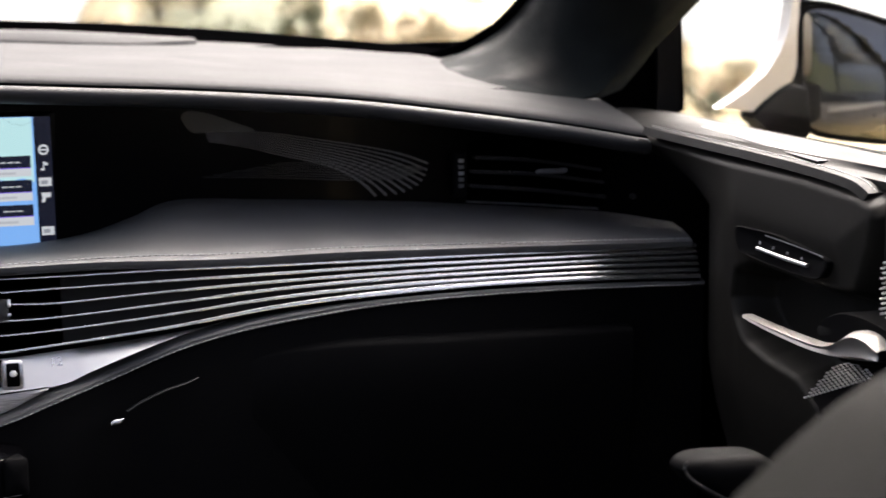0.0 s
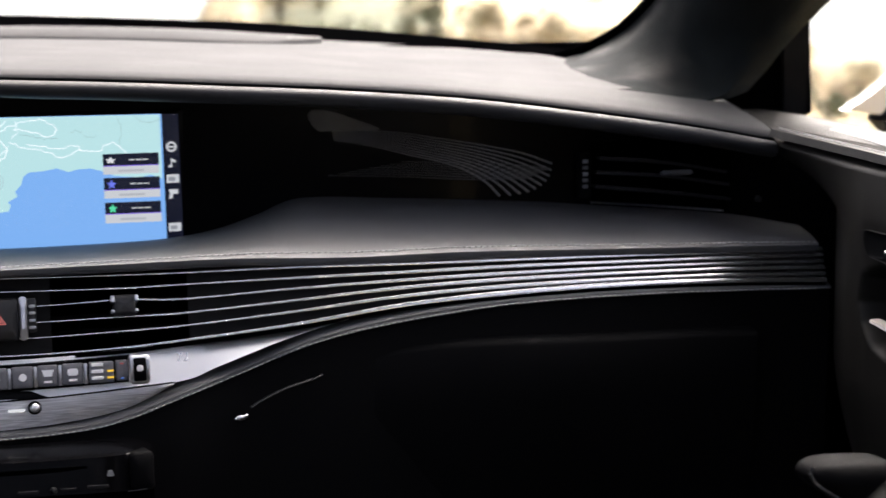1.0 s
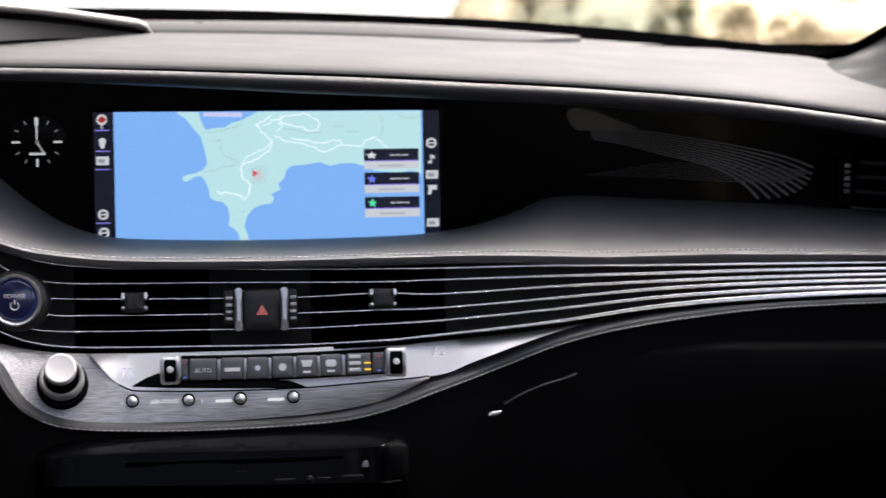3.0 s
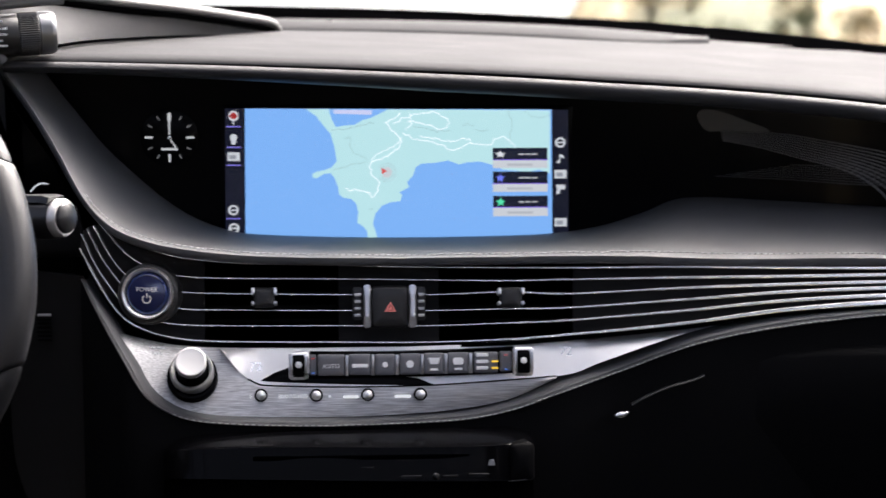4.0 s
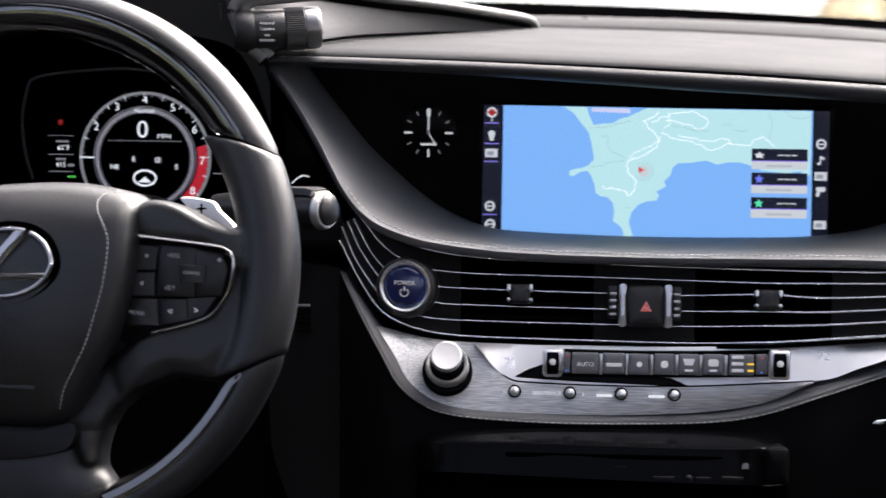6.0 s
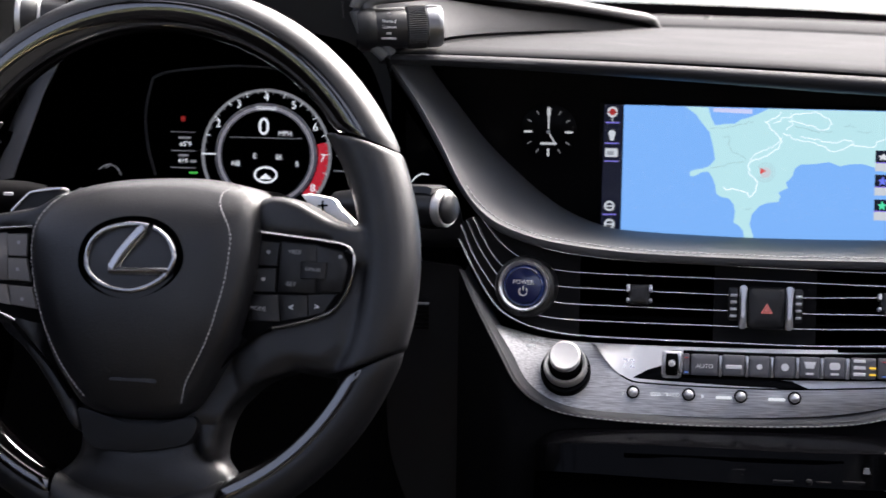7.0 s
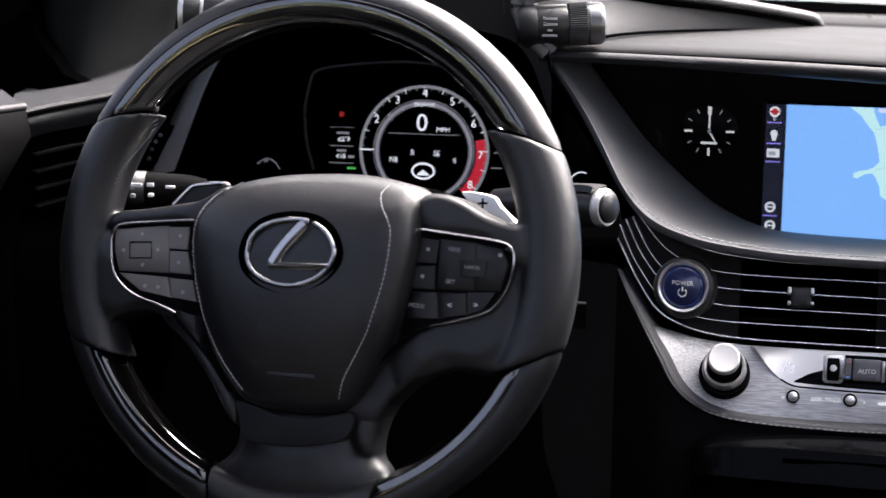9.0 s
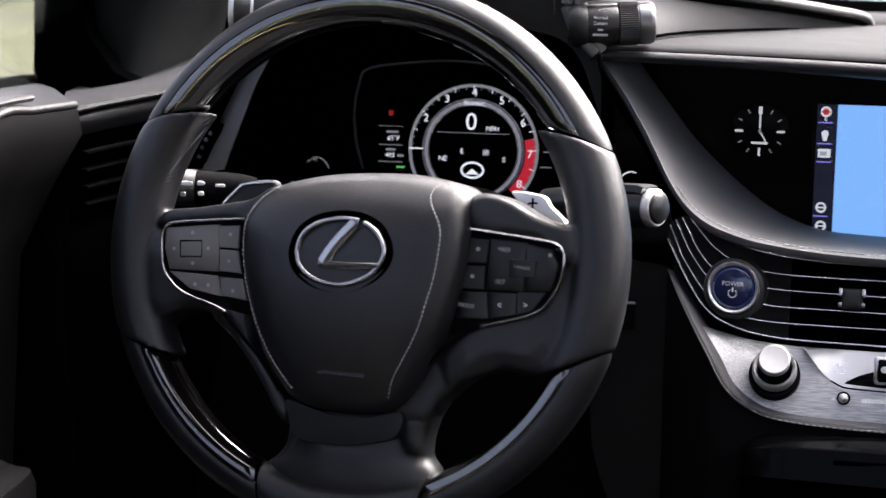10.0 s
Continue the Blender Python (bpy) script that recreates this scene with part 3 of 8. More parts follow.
for n, (box, word) in enumerate(zip(KEY_BOXES, words)):
    k = key(box, BUTTON, climate)
    fr = tilted(box) @ pose(0, 0, 0.0055)
    if word == "AUTO":
        lettering(word, 0.0047, fr @ pose(0, -0.001, 0), WHITE, k)
    elif n == 1:
        part("marking", plate(fr @ pose(0, -0.001, 0), 0.012, 0.003, 0.0003, 0.0005, 0.0001), WHITE, k)
    elif n in (2, 3):
        part("marking", turned(fr @ pose(0, 0, 0), [(0, 0), (0.0022 + 0.0008 * (n == 3), 0), (0.0022 + 0.0008 * (n == 3), 0.0003), (0, 0.0003)], 10), WHITE, k)
    elif n in (4, 5):
        part("marking", pillow(fr @ pose(0, 0.0015, 0), [(-0.0045, 0.003), (0.0045, 0.003), (0.003, -0.002), (-0.003, -0.002)] if n == 4 else rounded(0.008, 0.0055, 0.002), [(1, 0), (1, 0.0003)]), WHITE, k)
        part("marking", plate(fr @ pose(0, -0.0045, 0), 0.006, 0.0018, 0.0003, 0.0003, 0.0001), WHITE, k)
    else:
        for j in (-1, 0, 1):
            part("marking", plate(fr @ pose(-0.003, 0.005 * j + 0.0008, 0), 0.009, 0.0026, 0.0003, 0.0006, 0.0001), WHITE, k)
        for j in (-1, 0):
            part("indicator", plate(fr @ pose(0.0068, 0.005 * j + 0.0008, 0), 0.005, 0.0015, 0.0003, 0.0003, 0.0001), glowing("amber_light", (1.0, 0.62, 0.05), 0.8), k, "amber light bar")
DIVIDERS = ((-0.025, 1.508, 0.6827, 0.003, 0.0158), (-0.0052, 1.508, 0.683, 0.0031, 0.0159), (0.0135, 1.508, 0.683, 0.0031, 0.0154), (0.0326, 1.508, 0.6833, 0.0031, 0.0155), (0.0508, 1.508, 0.6835, 0.0031, 0.0155), (0.0698, 1.508, 0.6838, 0.0036, 0.0155))
for box in DIVIDERS:
    part("divider", plate(tilted(box), box[3] * 0.8, box[4], 0.0056, 0.0008, 0.0005, 0.0004), SATIN, climate, "narrow silver divider")
for box, lamp in (((-0.0507, 1.508, 0.6834, 0.0051, 0.0159), 1), ((0.097, 1.508, 0.6849, 0.0093, 0.0156), 0)):
    k = key(box, BUTTON, climate, "marker_pad", 0.004)
    part("red_mark", plate(tilted(box) @ pose(0, 0.005, 0.0042), 0.0025, 0.0008, 0.0003, 0.0002, 0.0001), glowing("red_mark", (0.8, 0.1, 0.1), 0.5), k)
    part("blue_mark", plate(tilted(box) @ pose(0, -0.006, 0.0042), 0.0025, 0.0008, 0.0003, 0.0002, 0.0001), glowing("blue_mark", (0.1, 0.25, 0.9), 0.7), k)
for box in ((-0.0617, 1.506, 0.6833, 0.015, 0.0199), (0.1099, 1.504, 0.6856, 0.016, 0.0209)):
    rocker = part("temperature_rocker", plate(tilted(box), box[3], box[4] * 1.06, 0.006, 0.003, 0.0012), BRIGHT, climate, "temperature rocker with a chrome surround")
    part("rocker_face", plate(tilted(box) @ pose(0, 0, 0.006), box[3] * 0.60, box[4] * 0.84, 0.0012, 0.0012, 0.0005, 0.001), GLOSS, rocker, "dark rocker face")
    part("pip", turned(tilted(box) @ pose(0, 0.001, 0.0075), [(0, 0), (0.0028, 0), (0.0024, 0.001), (0, 0.0014)], 14), WHITE, rocker)
    for s in (-1, 1):
        part("side_bar", plate(tilted(box) @ pose(s * box[3] * 0.38, 0, 0.0055), box[3] * 0.16, box[4] * 0.72, 0.0016, 0.0008, 0.0004, 0.0004), SATIN, rocker)
lettering("72", 0.0098, facing((-0.0942, 1.511, 0.6816), (0, -1, 0.14)) @ pose(0, 0, 0.0042), glowing("reading_white", (0.7, 0.7, 0.85), 0.9), climate, name="temperature_reading")
lettering("72", 0.0098, facing((0.1431, 1.508, 0.6922), (0, -1, 0.14)) @ pose(0, 0, 0.0042), glowing("reading_white", (0.7, 0.7, 0.85), 0.55), climate, name="temperature_reading")
LITMARK = glowing("lit_panel_marking", (0.85, 0.86, 0.9), 0.75)
lettering("SEEK-TRACK", 0.0040, facing((-0.0659, 1.4985, 0.6611), (0, -1, 0.14)) @ pose(0, 0, 0.0022), LITMARK, climate)
for p in ((-0.0977, 1.4985, 0.6612), (-0.0384, 1.4985, 0.6607)):
    s = 1 if p[0] > -0.08 else -1
    part("arrow", pillow(facing(p, (0, -1, 0.14)) @ pose(0, 0, 0.0016), [(-0.0012 * s, 0.0017), (0.0014 * s, 0), (-0.0012 * s, -0.0017), (0.0002 * s, 0)], [(1, 0), (1, 0.0006)]), LITMARK, climate)
for box in ((-0.0219, 1.4985, 0.6603, 0.0134, 0.0023), (0.0176, 1.4985, 0.6603, 0.0138, 0.0024)):
    part("marking", plate(tilted(box), box[3] * 0.9, box[4] * 0.95, 0.0018, 0.0006, 0.0002), LITMARK, climate, "pale unreadable lettering bar")
for p in ((-0.0903, 1.499, 0.662), (-0.0483, 1.499, 0.6616), (-0.0092, 1.499, 0.6616), (0.0311, 1.5, 0.6614)):
    part("round_button", turned(facing(p, (0, -1, 0.2)), [(0.0037, -0.002), (0.0037, 0.0022), (0.0033, 0.0036), (0.0020, 0.0046), (0, 0.0049)], 20), BRIGHT, climate, "small domed chrome button")
    part("button_ring", turned(facing(p, (0, -1, 0.2)), [(0.0050, -0.002), (0.0050, 0.0006), (0.0046, 0.0010), (0.0038, 0.0008)], 20), DEEP, climate, "dark ring round the button")
# audio knob
kp = Vector((-0.1416, 1.49, 0.6822))
kf = facing(kp, (0.0, -1, 0.62))
knob = thing("volume_knob", "turned aluminium volume knob on a dark ring", "knob", kp)
part("base_ring", turned(kf @ pose(0, -0.002, -0.003), [(0.0192, -0.006), (0.0190, 0.0005), (0.0180, 0.0016), (0.0160, 0.0014), (0.0150, 0.0), (0.0, 0.0)], 40), GLOSS, knob, "dark ring round the knob")
part("collar", turned(kf, [(0.0166, -0.002), (0.0164, 0.0045), (0.0152, 0.0058), (0.0134, 0.0052), (0.0124, -0.002)], 40), TURNED, knob, "bright metal collar")
part("shaft", turned(kf, [(0.0116, -0.004), (0.0112, 0.017), (0.0116, 0.018)], 40), GLOSS, knob)
part("cap", turned(kf, [(0.0116, 0.018), (0.0118, 0.0222), (0.0113, 0.0234), (0.0106, 0.0236), (0.0100, 0.0235), (0.006, 0.0233), (0, 0.0232)], 40), TURNED, knob, "turned aluminium cap")
for box in ((-0.1676, 1.51, 0.6975, 0.0233, 0.0008), (-0.1689, 1.509, 0.6931, 0.0136, 0.0009)):
    lettering("PWR-VOL" if box[3] > 0.017 else "TUNE", 0.0032, tilted(box) @ pose(0, 0, 0.0024), LITMARK, climate)

# power button
pp = Vector((-0.1756, 1.512, 0.739))
pf = facing(pp, (-0.10, -1, 0.12))
power = thing("power_button", "round blue power button in a satin metal ring", "button", pp)
part("housing", turned(pf @ pose(0, -0.001, -0.006), [(0.0236, -0.015), (0.0236, 0.0), (0.0222, 0.0035), (0.0194, 0.0045)], 48), GREYPANEL, power, "dark housing")
part("ring", turned(pf, [(0.0196, -0.005), (0.0197, 0.0012), (0.0187, 0.0030), (0.0172, 0.0024), (0.0163, -0.001)], 48), BRIGHT, power, "satin chrome ring")
BLUE = material("deep_blue_lens", (0.012, 0.03, 0.16), 0.12, coat=1.0)
part("lens", turned(pf, [(0.0165, -0.002), (0.0158, 0.0008), (0.0138, 0.0020)], 48), BLUE, power, "blue rim of the lens")
part("face", turned(pf, [(0.0139, 0.0012), (0.0134, 0.0022), (0.008, 0.003), (0, 0.0032)], 48), material("blue_button_face", (0.008, 0.014, 0.075), 0.16, coat=1.0), power, "dark blue button face")
lettering("POWER", 0.0047, pf @ pose(0, 0.0028, 0.0034), WHITE, power)
arc = [Vector((0.0031 * math.sin(radians(a)), -0.0042 + 0.0031 * math.cos(radians(a)), 0.0036)) for a in range(40, 321, 20)]
part("power_sign", sweep([pf @ p for p in arc], ring_profile(0.0006, 0.0005, 6), up=(0.02, -0.1, -1)), WHITE, power)
part("power_bar", plate(pf @ pose(0, -0.0016, 0.0032), 0.0010, 0.0036, 0.0005, 0.0004, 0.0001), WHITE, power)

# centre vents, their tabs and the hazard switch
for v, tab in zip(VENTS, ((-0.0877, 1.522, 0.7334, 0.0193, 0.0185), (0.1017, 1.522, 0.7322, 0.0204, 0.0192))):
    vent = thing("air_vent", "dark centre air vent crossed by silver strips", "air vent", (v[0], 1.56, v[2]), "centre vents")
    o = Vector(v[:3])
    rr = [(-v[3] / 2, -v[4] / 2), (v[3] / 2, -v[4] / 2), (v[3] / 2, v[4] / 2), (-v[3] / 2, v[4] / 2)]
    bm = loft([[o + Vector((a, d, b)) for a, b in rr] for d in (0.008, 0.05)], closed=True)
    bm.verts.ensure_lookup_table()
    bm.faces.new([bm.verts[4 + i] for i in range(4)])
    part("duct", thick(bm, 0.001), DEEP, vent, "black duct")
    for k in range(7):
        part("vane", plate(facing(o + Vector(((k - 3) * v[3] / 7.2, 0.03, 0)), (0, -1, 0)), 0.0016, v[4] * 0.92, 0.012, 0.0004, 0.0002), DEEP, vent, smooth=False)
    for k in range(1, 5):
        part("louvre", plate(facing(o + Vector((0, 0.022, -v[4] / 2 + v[4] * k / 5)), (0, -1, 0)), v[3] * 0.97, 0.0014, 0.008, 0.0004, 0.0002), PLASTIC, vent, smooth=False)
    t = part("tab", plate(facing(tab[:3], (0, -1, 0.15)), tab[3] * 0.84, tab[4] * 0.84, 0.007, 0.002, 0.0012, 0.001), GREYPANEL, vent, "dark tab with bright ends")
    for s in (-1, 1):
        for dz, high in ((0.0042, 0.0058), (-0.0052, 0.0030)):
            part("tab_end", pillow(facing(Vector(tab[:3]) + Vector((s * tab[3] * 0.44, 0, dz)), (0, -1, 0.3)), rounded(tab[3] * 0.15, high, 0.0012), [(1, 0), (1, 0.0062), (0.8, 0.0078), (0.2, 0.0082)]), BRIGHT if dz > 0 else SATIN, t, "bright metal end")
hz = (0.0086, 1.522, 0.7258, 0.0279, 0.0316)
hazard = thing("hazard_switch", "black hazard light switch with a red triangle", "switch", hz[:3])
hf = facing(hz[:3], (0, -1, 0.12))
part("cap", plate(hf, hz[3], hz[4], 0.008, 0.003, 0.0015, 0.001), GREYPANEL, hazard)
RED = glowing("red_triangle", (0.62, 0.16, 0.15), 0.6)
tri = [(0.0 + 0.0052 * math.sin(radians(a)), 0.0052 * math.cos(radians(a))) for a in (0, 120, 240)]
tri_in = [(p[0] * 0.45, p[1] * 0.45) for p in tri]
bm = loft([[hf @ Vector((p[0], p[1] - 0.001, 0.0093)) for p in tri], [hf @ Vector((p[0] * 0.6, p[1] * 0.6 - 0.001, 0.0095)) for p in tri]], closed=True)
part("triangle", bm, RED, hazard, "red warning triangle", smooth=False)
part("inner_triangle", pillow(hf @ pose(0, -0.001, 0.009), tri_in, [(1, 0), (1, 0.0005)]), RED, hazard, smooth=False)
for bar, wheel in (((-0.0091, 1.52, 0.7263, 0.0065, 0.0331), (-0.0163, 1.523, 0.7281, 0.0074, 0.0252)), ((0.0257, 1.52, 0.7261, 0.0067, 0.0331), (0.0325, 1.523, 0.7279, 0.0067, 0.0257))):
    part("side_bar", plate(facing(bar[:3], (0, -1, 0.2)), bar[3] * 0.9, bar[4], 0.009, 0.0028, 0.0026, 0.0014), SATIN, hazard, "bright curved side bar")
    w = part("vent_wheel", plate(facing(wheel[:3], (0, -1, 0.1)), wheel[3], wheel[4], 0.006, 0.002, 0.001, 0.001), GREYPANEL, hazard, "ribbed vent wheel")
    for k in range(4):
        part("rib", plate(facing(Vector(wheel[:3]) + Vector((0, -0.0062, wheel[4] * (0.31 - 0.21 * k))), (0, -1, 0.1)), wheel[3] * 0.7, 0.0024, 0.0012, 0.0008, 0.0004), SATIN, w)

# ---- navigation screen ----
sc = (0.023, 1.69, 0.8099, 0.2931, 0.1131)
screen = thing("navigation_screen", "wide navigation screen lit with a blue and green map", "screen", (sc[0], 1.69, sc[2]))
sf = facing(sc[:3], (0, -1, 0))
part("glass", plate(sf, sc[3] + 0.004, sc[4] + 0.004, 0.001, 0.002, 0.0003), GLOSS, screen, "black screen glass")


def ink(name, colour, strength=1.0):
    return glowing(name, colour, strength)


SEA, LAND, ROAD, PALEINK, NAVY = ink("sea_blue", (0.20, 0.42, 0.84), 0.95), ink("land_green", (0.45, 0.69, 0.71), 1.0), ink("road_white", (0.84, 0.93, 0.95), 1.15), ink("icon_white", (0.66, 0.68, 0.72), 0.8), ink("navy", (0.004, 0.005, 0.014), 1.0)
PINKISH = ink("road_shoulder", (0.56, 0.70, 0.74), 1.0)
BLACKINK, GREYLINE = ink("card_black", (0.006, 0.008, 0.02), 1.0), ink("map_grey", (0.33, 0.47, 0.5), 0.9)


def flat(name, pts, layer, mat, parent=None, label=""):
    """A coloured area of the map: pts are (x, z), layers lie 0.15 mm apart."""
    bm = bmesh.new()
    vs = [bm.verts.new((p[0], 1.6885 - 0.00018 * layer, p[-1])) for p in pts]
    for tri3 in tessellate_polygon([[Vector((p[0], p[-1], 0)) for p in pts]]):
        bm.faces.new([vs[i] for i in tri3])
    return part(name, bm, mat, parent or screen, label, smooth=False)


def flat_line(name, pts, wide, layer, mat, parent=None, n=40, shake=0.0):
    line = spl([(p[0], 1.6885 - 0.00018 * layer, p[-1]) for p in pts], n)
    line = [p + Vector((shake * noise.noise((p.x * 260, p.z * 260, 3.0)), 0, shake * noise.noise((p.x * 260, p.z * 260, 9.0)))) for p in line]
    rows = [[], []]
    for i, p in enumerate(line):
        t = (line[min(i + 1, n - 1)] - line[max(i - 1, 0)]).normalized()
        s = Vector((-t.z, 0, t.x)) * wide / 2
        rows[0].append(p + s), rows[1].append(p - s)
    return part(name, loft(rows), mat, parent or screen, smooth=False)


corners = [(-0.1053, 1.69, 0.8655), (0.1536, 1.69, 0.8647), (0.1557, 1.69, 0.7533), (-0.1056, 1.69, 0.7532)]
flat("map_sea", corners, 1, SEA, label="blue sea of the map")
flat("side_column", [(-0.1218, 1.69, 0.8655), (-0.1057, 1.69, 0.8655), (-0.1061, 1.69, 0.7537), (-0.1223, 1.69, 0.7537)], 1, NAVY, label="dark icon column")
flat("side_column", [(0.154, 1.69, 0.8645), (0.1675, 1.69, 0.8643), (0.1698, 1.69, 0.7543), (0.1562, 1.69, 0.7543)], 1, NAVY, label="dark icon column")
coast = [(-0.0543, 1.69, 0.8651), (-0.0454, 1.69, 0.8589), (-0.0397, 1.69, 0.8513), (-0.0335, 1.69, 0.8441), (-0.0302, 1.69, 0.8322), (-0.0283, 1.69, 0.8212), (-0.0326, 1.69, 0.8159), (-0.0384, 1.69, 0.8135), (-0.0441, 1.69, 0.8126), (-0.0489, 1.69, 0.8107), (-0.0489, 1.69, 0.8073), (-0.0455, 1.69, 0.8064), (-0.0393, 1.69, 0.8102), (-0.0336, 1.69, 0.8111), (-0.0303, 1.69, 0.8068), (-0.0274, 1.69, 0.7996), (-0.0265, 1.69, 0.7928), (-0.0227, 1.69, 0.7899), (-0.016, 1.69, 0.7889), (-0.0117, 1.69, 0.7841), (-0.0102, 1.69, 0.7773), (-0.0112, 1.69, 0.7686), (-0.0064, 1.69, 0.7657), (-0.003, 1.69, 0.7618), (-0.0016, 1.69, 0.7541)]
coast += [(0.0066, 1.69, 0.754), (0.0042, 1.69, 0.7618), (0.0022, 1.69, 0.7676), (0.0042, 1.69, 0.7763), (0.0099, 1.69, 0.7831), (0.0166, 1.69, 0.7859), (0.0253, 1.69, 0.7869), (0.0272, 1.69, 0.7917), (0.0248, 1.69, 0.7946), (0.0329, 1.69, 0.7989), (0.031, 1.69, 0.8033), (0.0362, 1.69, 0.8086), (0.0381, 1.69, 0.8153), (0.0424, 1.69, 0.8187), (0.0549, 1.69, 0.8196), (0.0659, 1.69, 0.8215), (0.0751, 1.69, 0.8181), (0.0828, 1.69, 0.82), (0.0934, 1.69, 0.8205), (0.104, 1.69, 0.8176), (0.1127, 1.69, 0.8137), (0.1224, 1.69, 0.8127), (0.1345, 1.69, 0.8117), (0.1437, 1.69, 0.8136), (0.1529, 1.69, 0.8097), (0.1522, 1.69, 0.8642)]
flat("map_land", coast, 2, LAND, label="pale green coast of the map")
flat("bay", [(-0.0349, 1.69, 0.8651), (0.0146, 1.69, 0.8649), (0.0088, 1.69, 0.8618), (-0.0002, 1.69, 0.8575), (-0.0073, 1.69, 0.8556), (-0.0131, 1.69, 0.8518), (-0.0216, 1.69, 0.8513), (-0.0292, 1.69, 0.8499), (-0.0321, 1.69, 0.8556), (-0.034, 1.69, 0.8604)], 3, SEA)
for line, wide in (
    ([(0.019, 1.69, 0.853), (0.0321, 1.69, 0.8586), (0.0517, 1.69, 0.8626), (0.0617, 1.69, 0.859), (0.0662, 1.69, 0.8535), (0.0608, 1.69, 0.848), (0.0498, 1.69, 0.8512), (0.0322, 1.69, 0.8553)], 0.0011),
    ([(0.0125, 1.69, 0.854), (0.0192, 1.69, 0.8464), (0.0248, 1.69, 0.8399), (0.0228, 1.69, 0.831), (0.0109, 1.69, 0.8238), (0.0012, 1.69, 0.8197), (0.0001, 1.69, 0.8109), (0.0069, 1.69, 0.8038), (0.0031, 1.69, 0.792), (-0.0096, 1.69, 0.7961), (-0.0206, 1.69, 0.7973)], 0.0013),
    ([(0.028, 1.69, 0.8443), (0.0413, 1.69, 0.839), (0.0545, 1.69, 0.8367), (0.07, 1.69, 0.8304), (0.0831, 1.69, 0.8361), (0.0984, 1.69, 0.8352), (0.1114, 1.69, 0.842), (0.1181, 1.69, 0.8376), (0.1231, 1.69, 0.8317)], 0.0011)):
    flat_line("road", line, wide * 0.95, 4, PINKISH, n=90, shake=0.0022)
    flat_line("road", line, wide * 0.45, 5, ROAD, n=90, shake=0.0022)
for line, wide in (
    ([(0.0412, 1.69, 0.8423), (0.0545, 1.69, 0.8402), (0.0677, 1.69, 0.8368), (0.0786, 1.69, 0.8396), (0.0863, 1.69, 0.837)], 0.0011),
    ([(0.0244, 1.69, 0.8619), (0.0211, 1.69, 0.8574), (0.0125, 1.69, 0.8529)], 0.0012),
    ([(0.0263, 1.69, 0.8421), (0.0216, 1.69, 0.8354), (0.014, 1.69, 0.8309), (0.0053, 1.69, 0.8275), (0.0012, 1.69, 0.8206)], 0.001),
    ([(0.0331, 1.69, 0.8615), (0.0344, 1.69, 0.8532), (0.0302, 1.69, 0.8465)], 0.0009)):
    flat_line("road", line, wide * 0.95, 4, PINKISH, n=90, shake=0.0022)
    flat_line("road", line, wide * 0.45, 5, ROAD, n=90, shake=0.0022)
for line in ([(-0.0324, 1.69, 0.848), (-0.016, 1.69, 0.8495), (0.0015, 1.69, 0.8539)], [(-0.0308, 1.69, 0.8132), (-0.0176, 1.69, 0.8177), (-0.0034, 1.69, 0.8208)], [(0.1283, 1.69, 0.8635), (0.1416, 1.69, 0.8588), (0.1535, 1.69, 0.86)], [(-0.018, 1.69, 0.8394), (-0.0157, 1.69, 0.8306), (-0.009, 1.69, 0.8258), (-0.0023, 1.69, 0.823)], [(0.0356, 1.69, 0.8506), (0.0521, 1.69, 0.8472), (0.0674, 1.69, 0.8465)], [(0.1174, 1.69, 0.8629), (0.1199, 1.69, 0.8519), (0.118, 1.69, 0.8409)], [(-0.0224, 1.69, 0.8398), (-0.0169, 1.69, 0.84)], [(-0.0015, 1.69, 0.7797), (0.0029, 1.69, 0.7811)], [(0.0894, 1.69, 0.8472), (0.0959, 1.69, 0.8462), (0.0992, 1.69, 0.8478)], [(0.0761, 1.69, 0.8514), (0.0826, 1.69, 0.8529), (0.0871, 1.69, 0.8516)]):
    flat_line("map_line", line, 0.00042, 4, GREYLINE, shake=0.002)
flat("place_label", [(-0.0311, 1.69, 0.8646), (0.0012, 1.69, 0.8642), (0.0012, 1.69, 0.8603), (-0.0311, 1.69, 0.8613)], 5, ink("label_violet", (0.60, 0.62, 0.86), 0.9), label="unreadable place name bar")
vx = (0.0118, 1.69, 0.8125)
flat("position_disc", [(vx[0] + 0.002 + 0.0046 * math.cos(a), vx[2] - 0.001 + 0.0046 * math.sin(a)) for a in np.linspace(0, 2 * math.pi, 25)[:-1]], 5, PALEINK)
for r in (0.0058, 0.0078):
    flat_line("position_ring", [(vx[0] + 0.002 + r * math.cos(a), vx[2] - 0.001 + r * math.sin(a)) for a in np.linspace(-2.6, 2.6, 18)], 0.0004, 5, ink("ring_grey", (0.40, 0.50, 0.55), 0.9))
flat("position_arrow", [(vx[0] - 0.0026, vx[2] + 0.0030), (vx[0] + 0.0026, vx[2] + 0.0003), (vx[0] - 0.0022, vx[2] - 0.0026)], 6, ink("arrow_red", (0.75, 0.12, 0.12), 0.8), label="red position arrow")
STAR = [(math.sin(k * math.pi / 5) * (1 if k % 2 == 0 else 0.45), math.cos(k * math.pi / 5) * (1 if k % 2 == 0 else 0.45)) for k in range(10)]
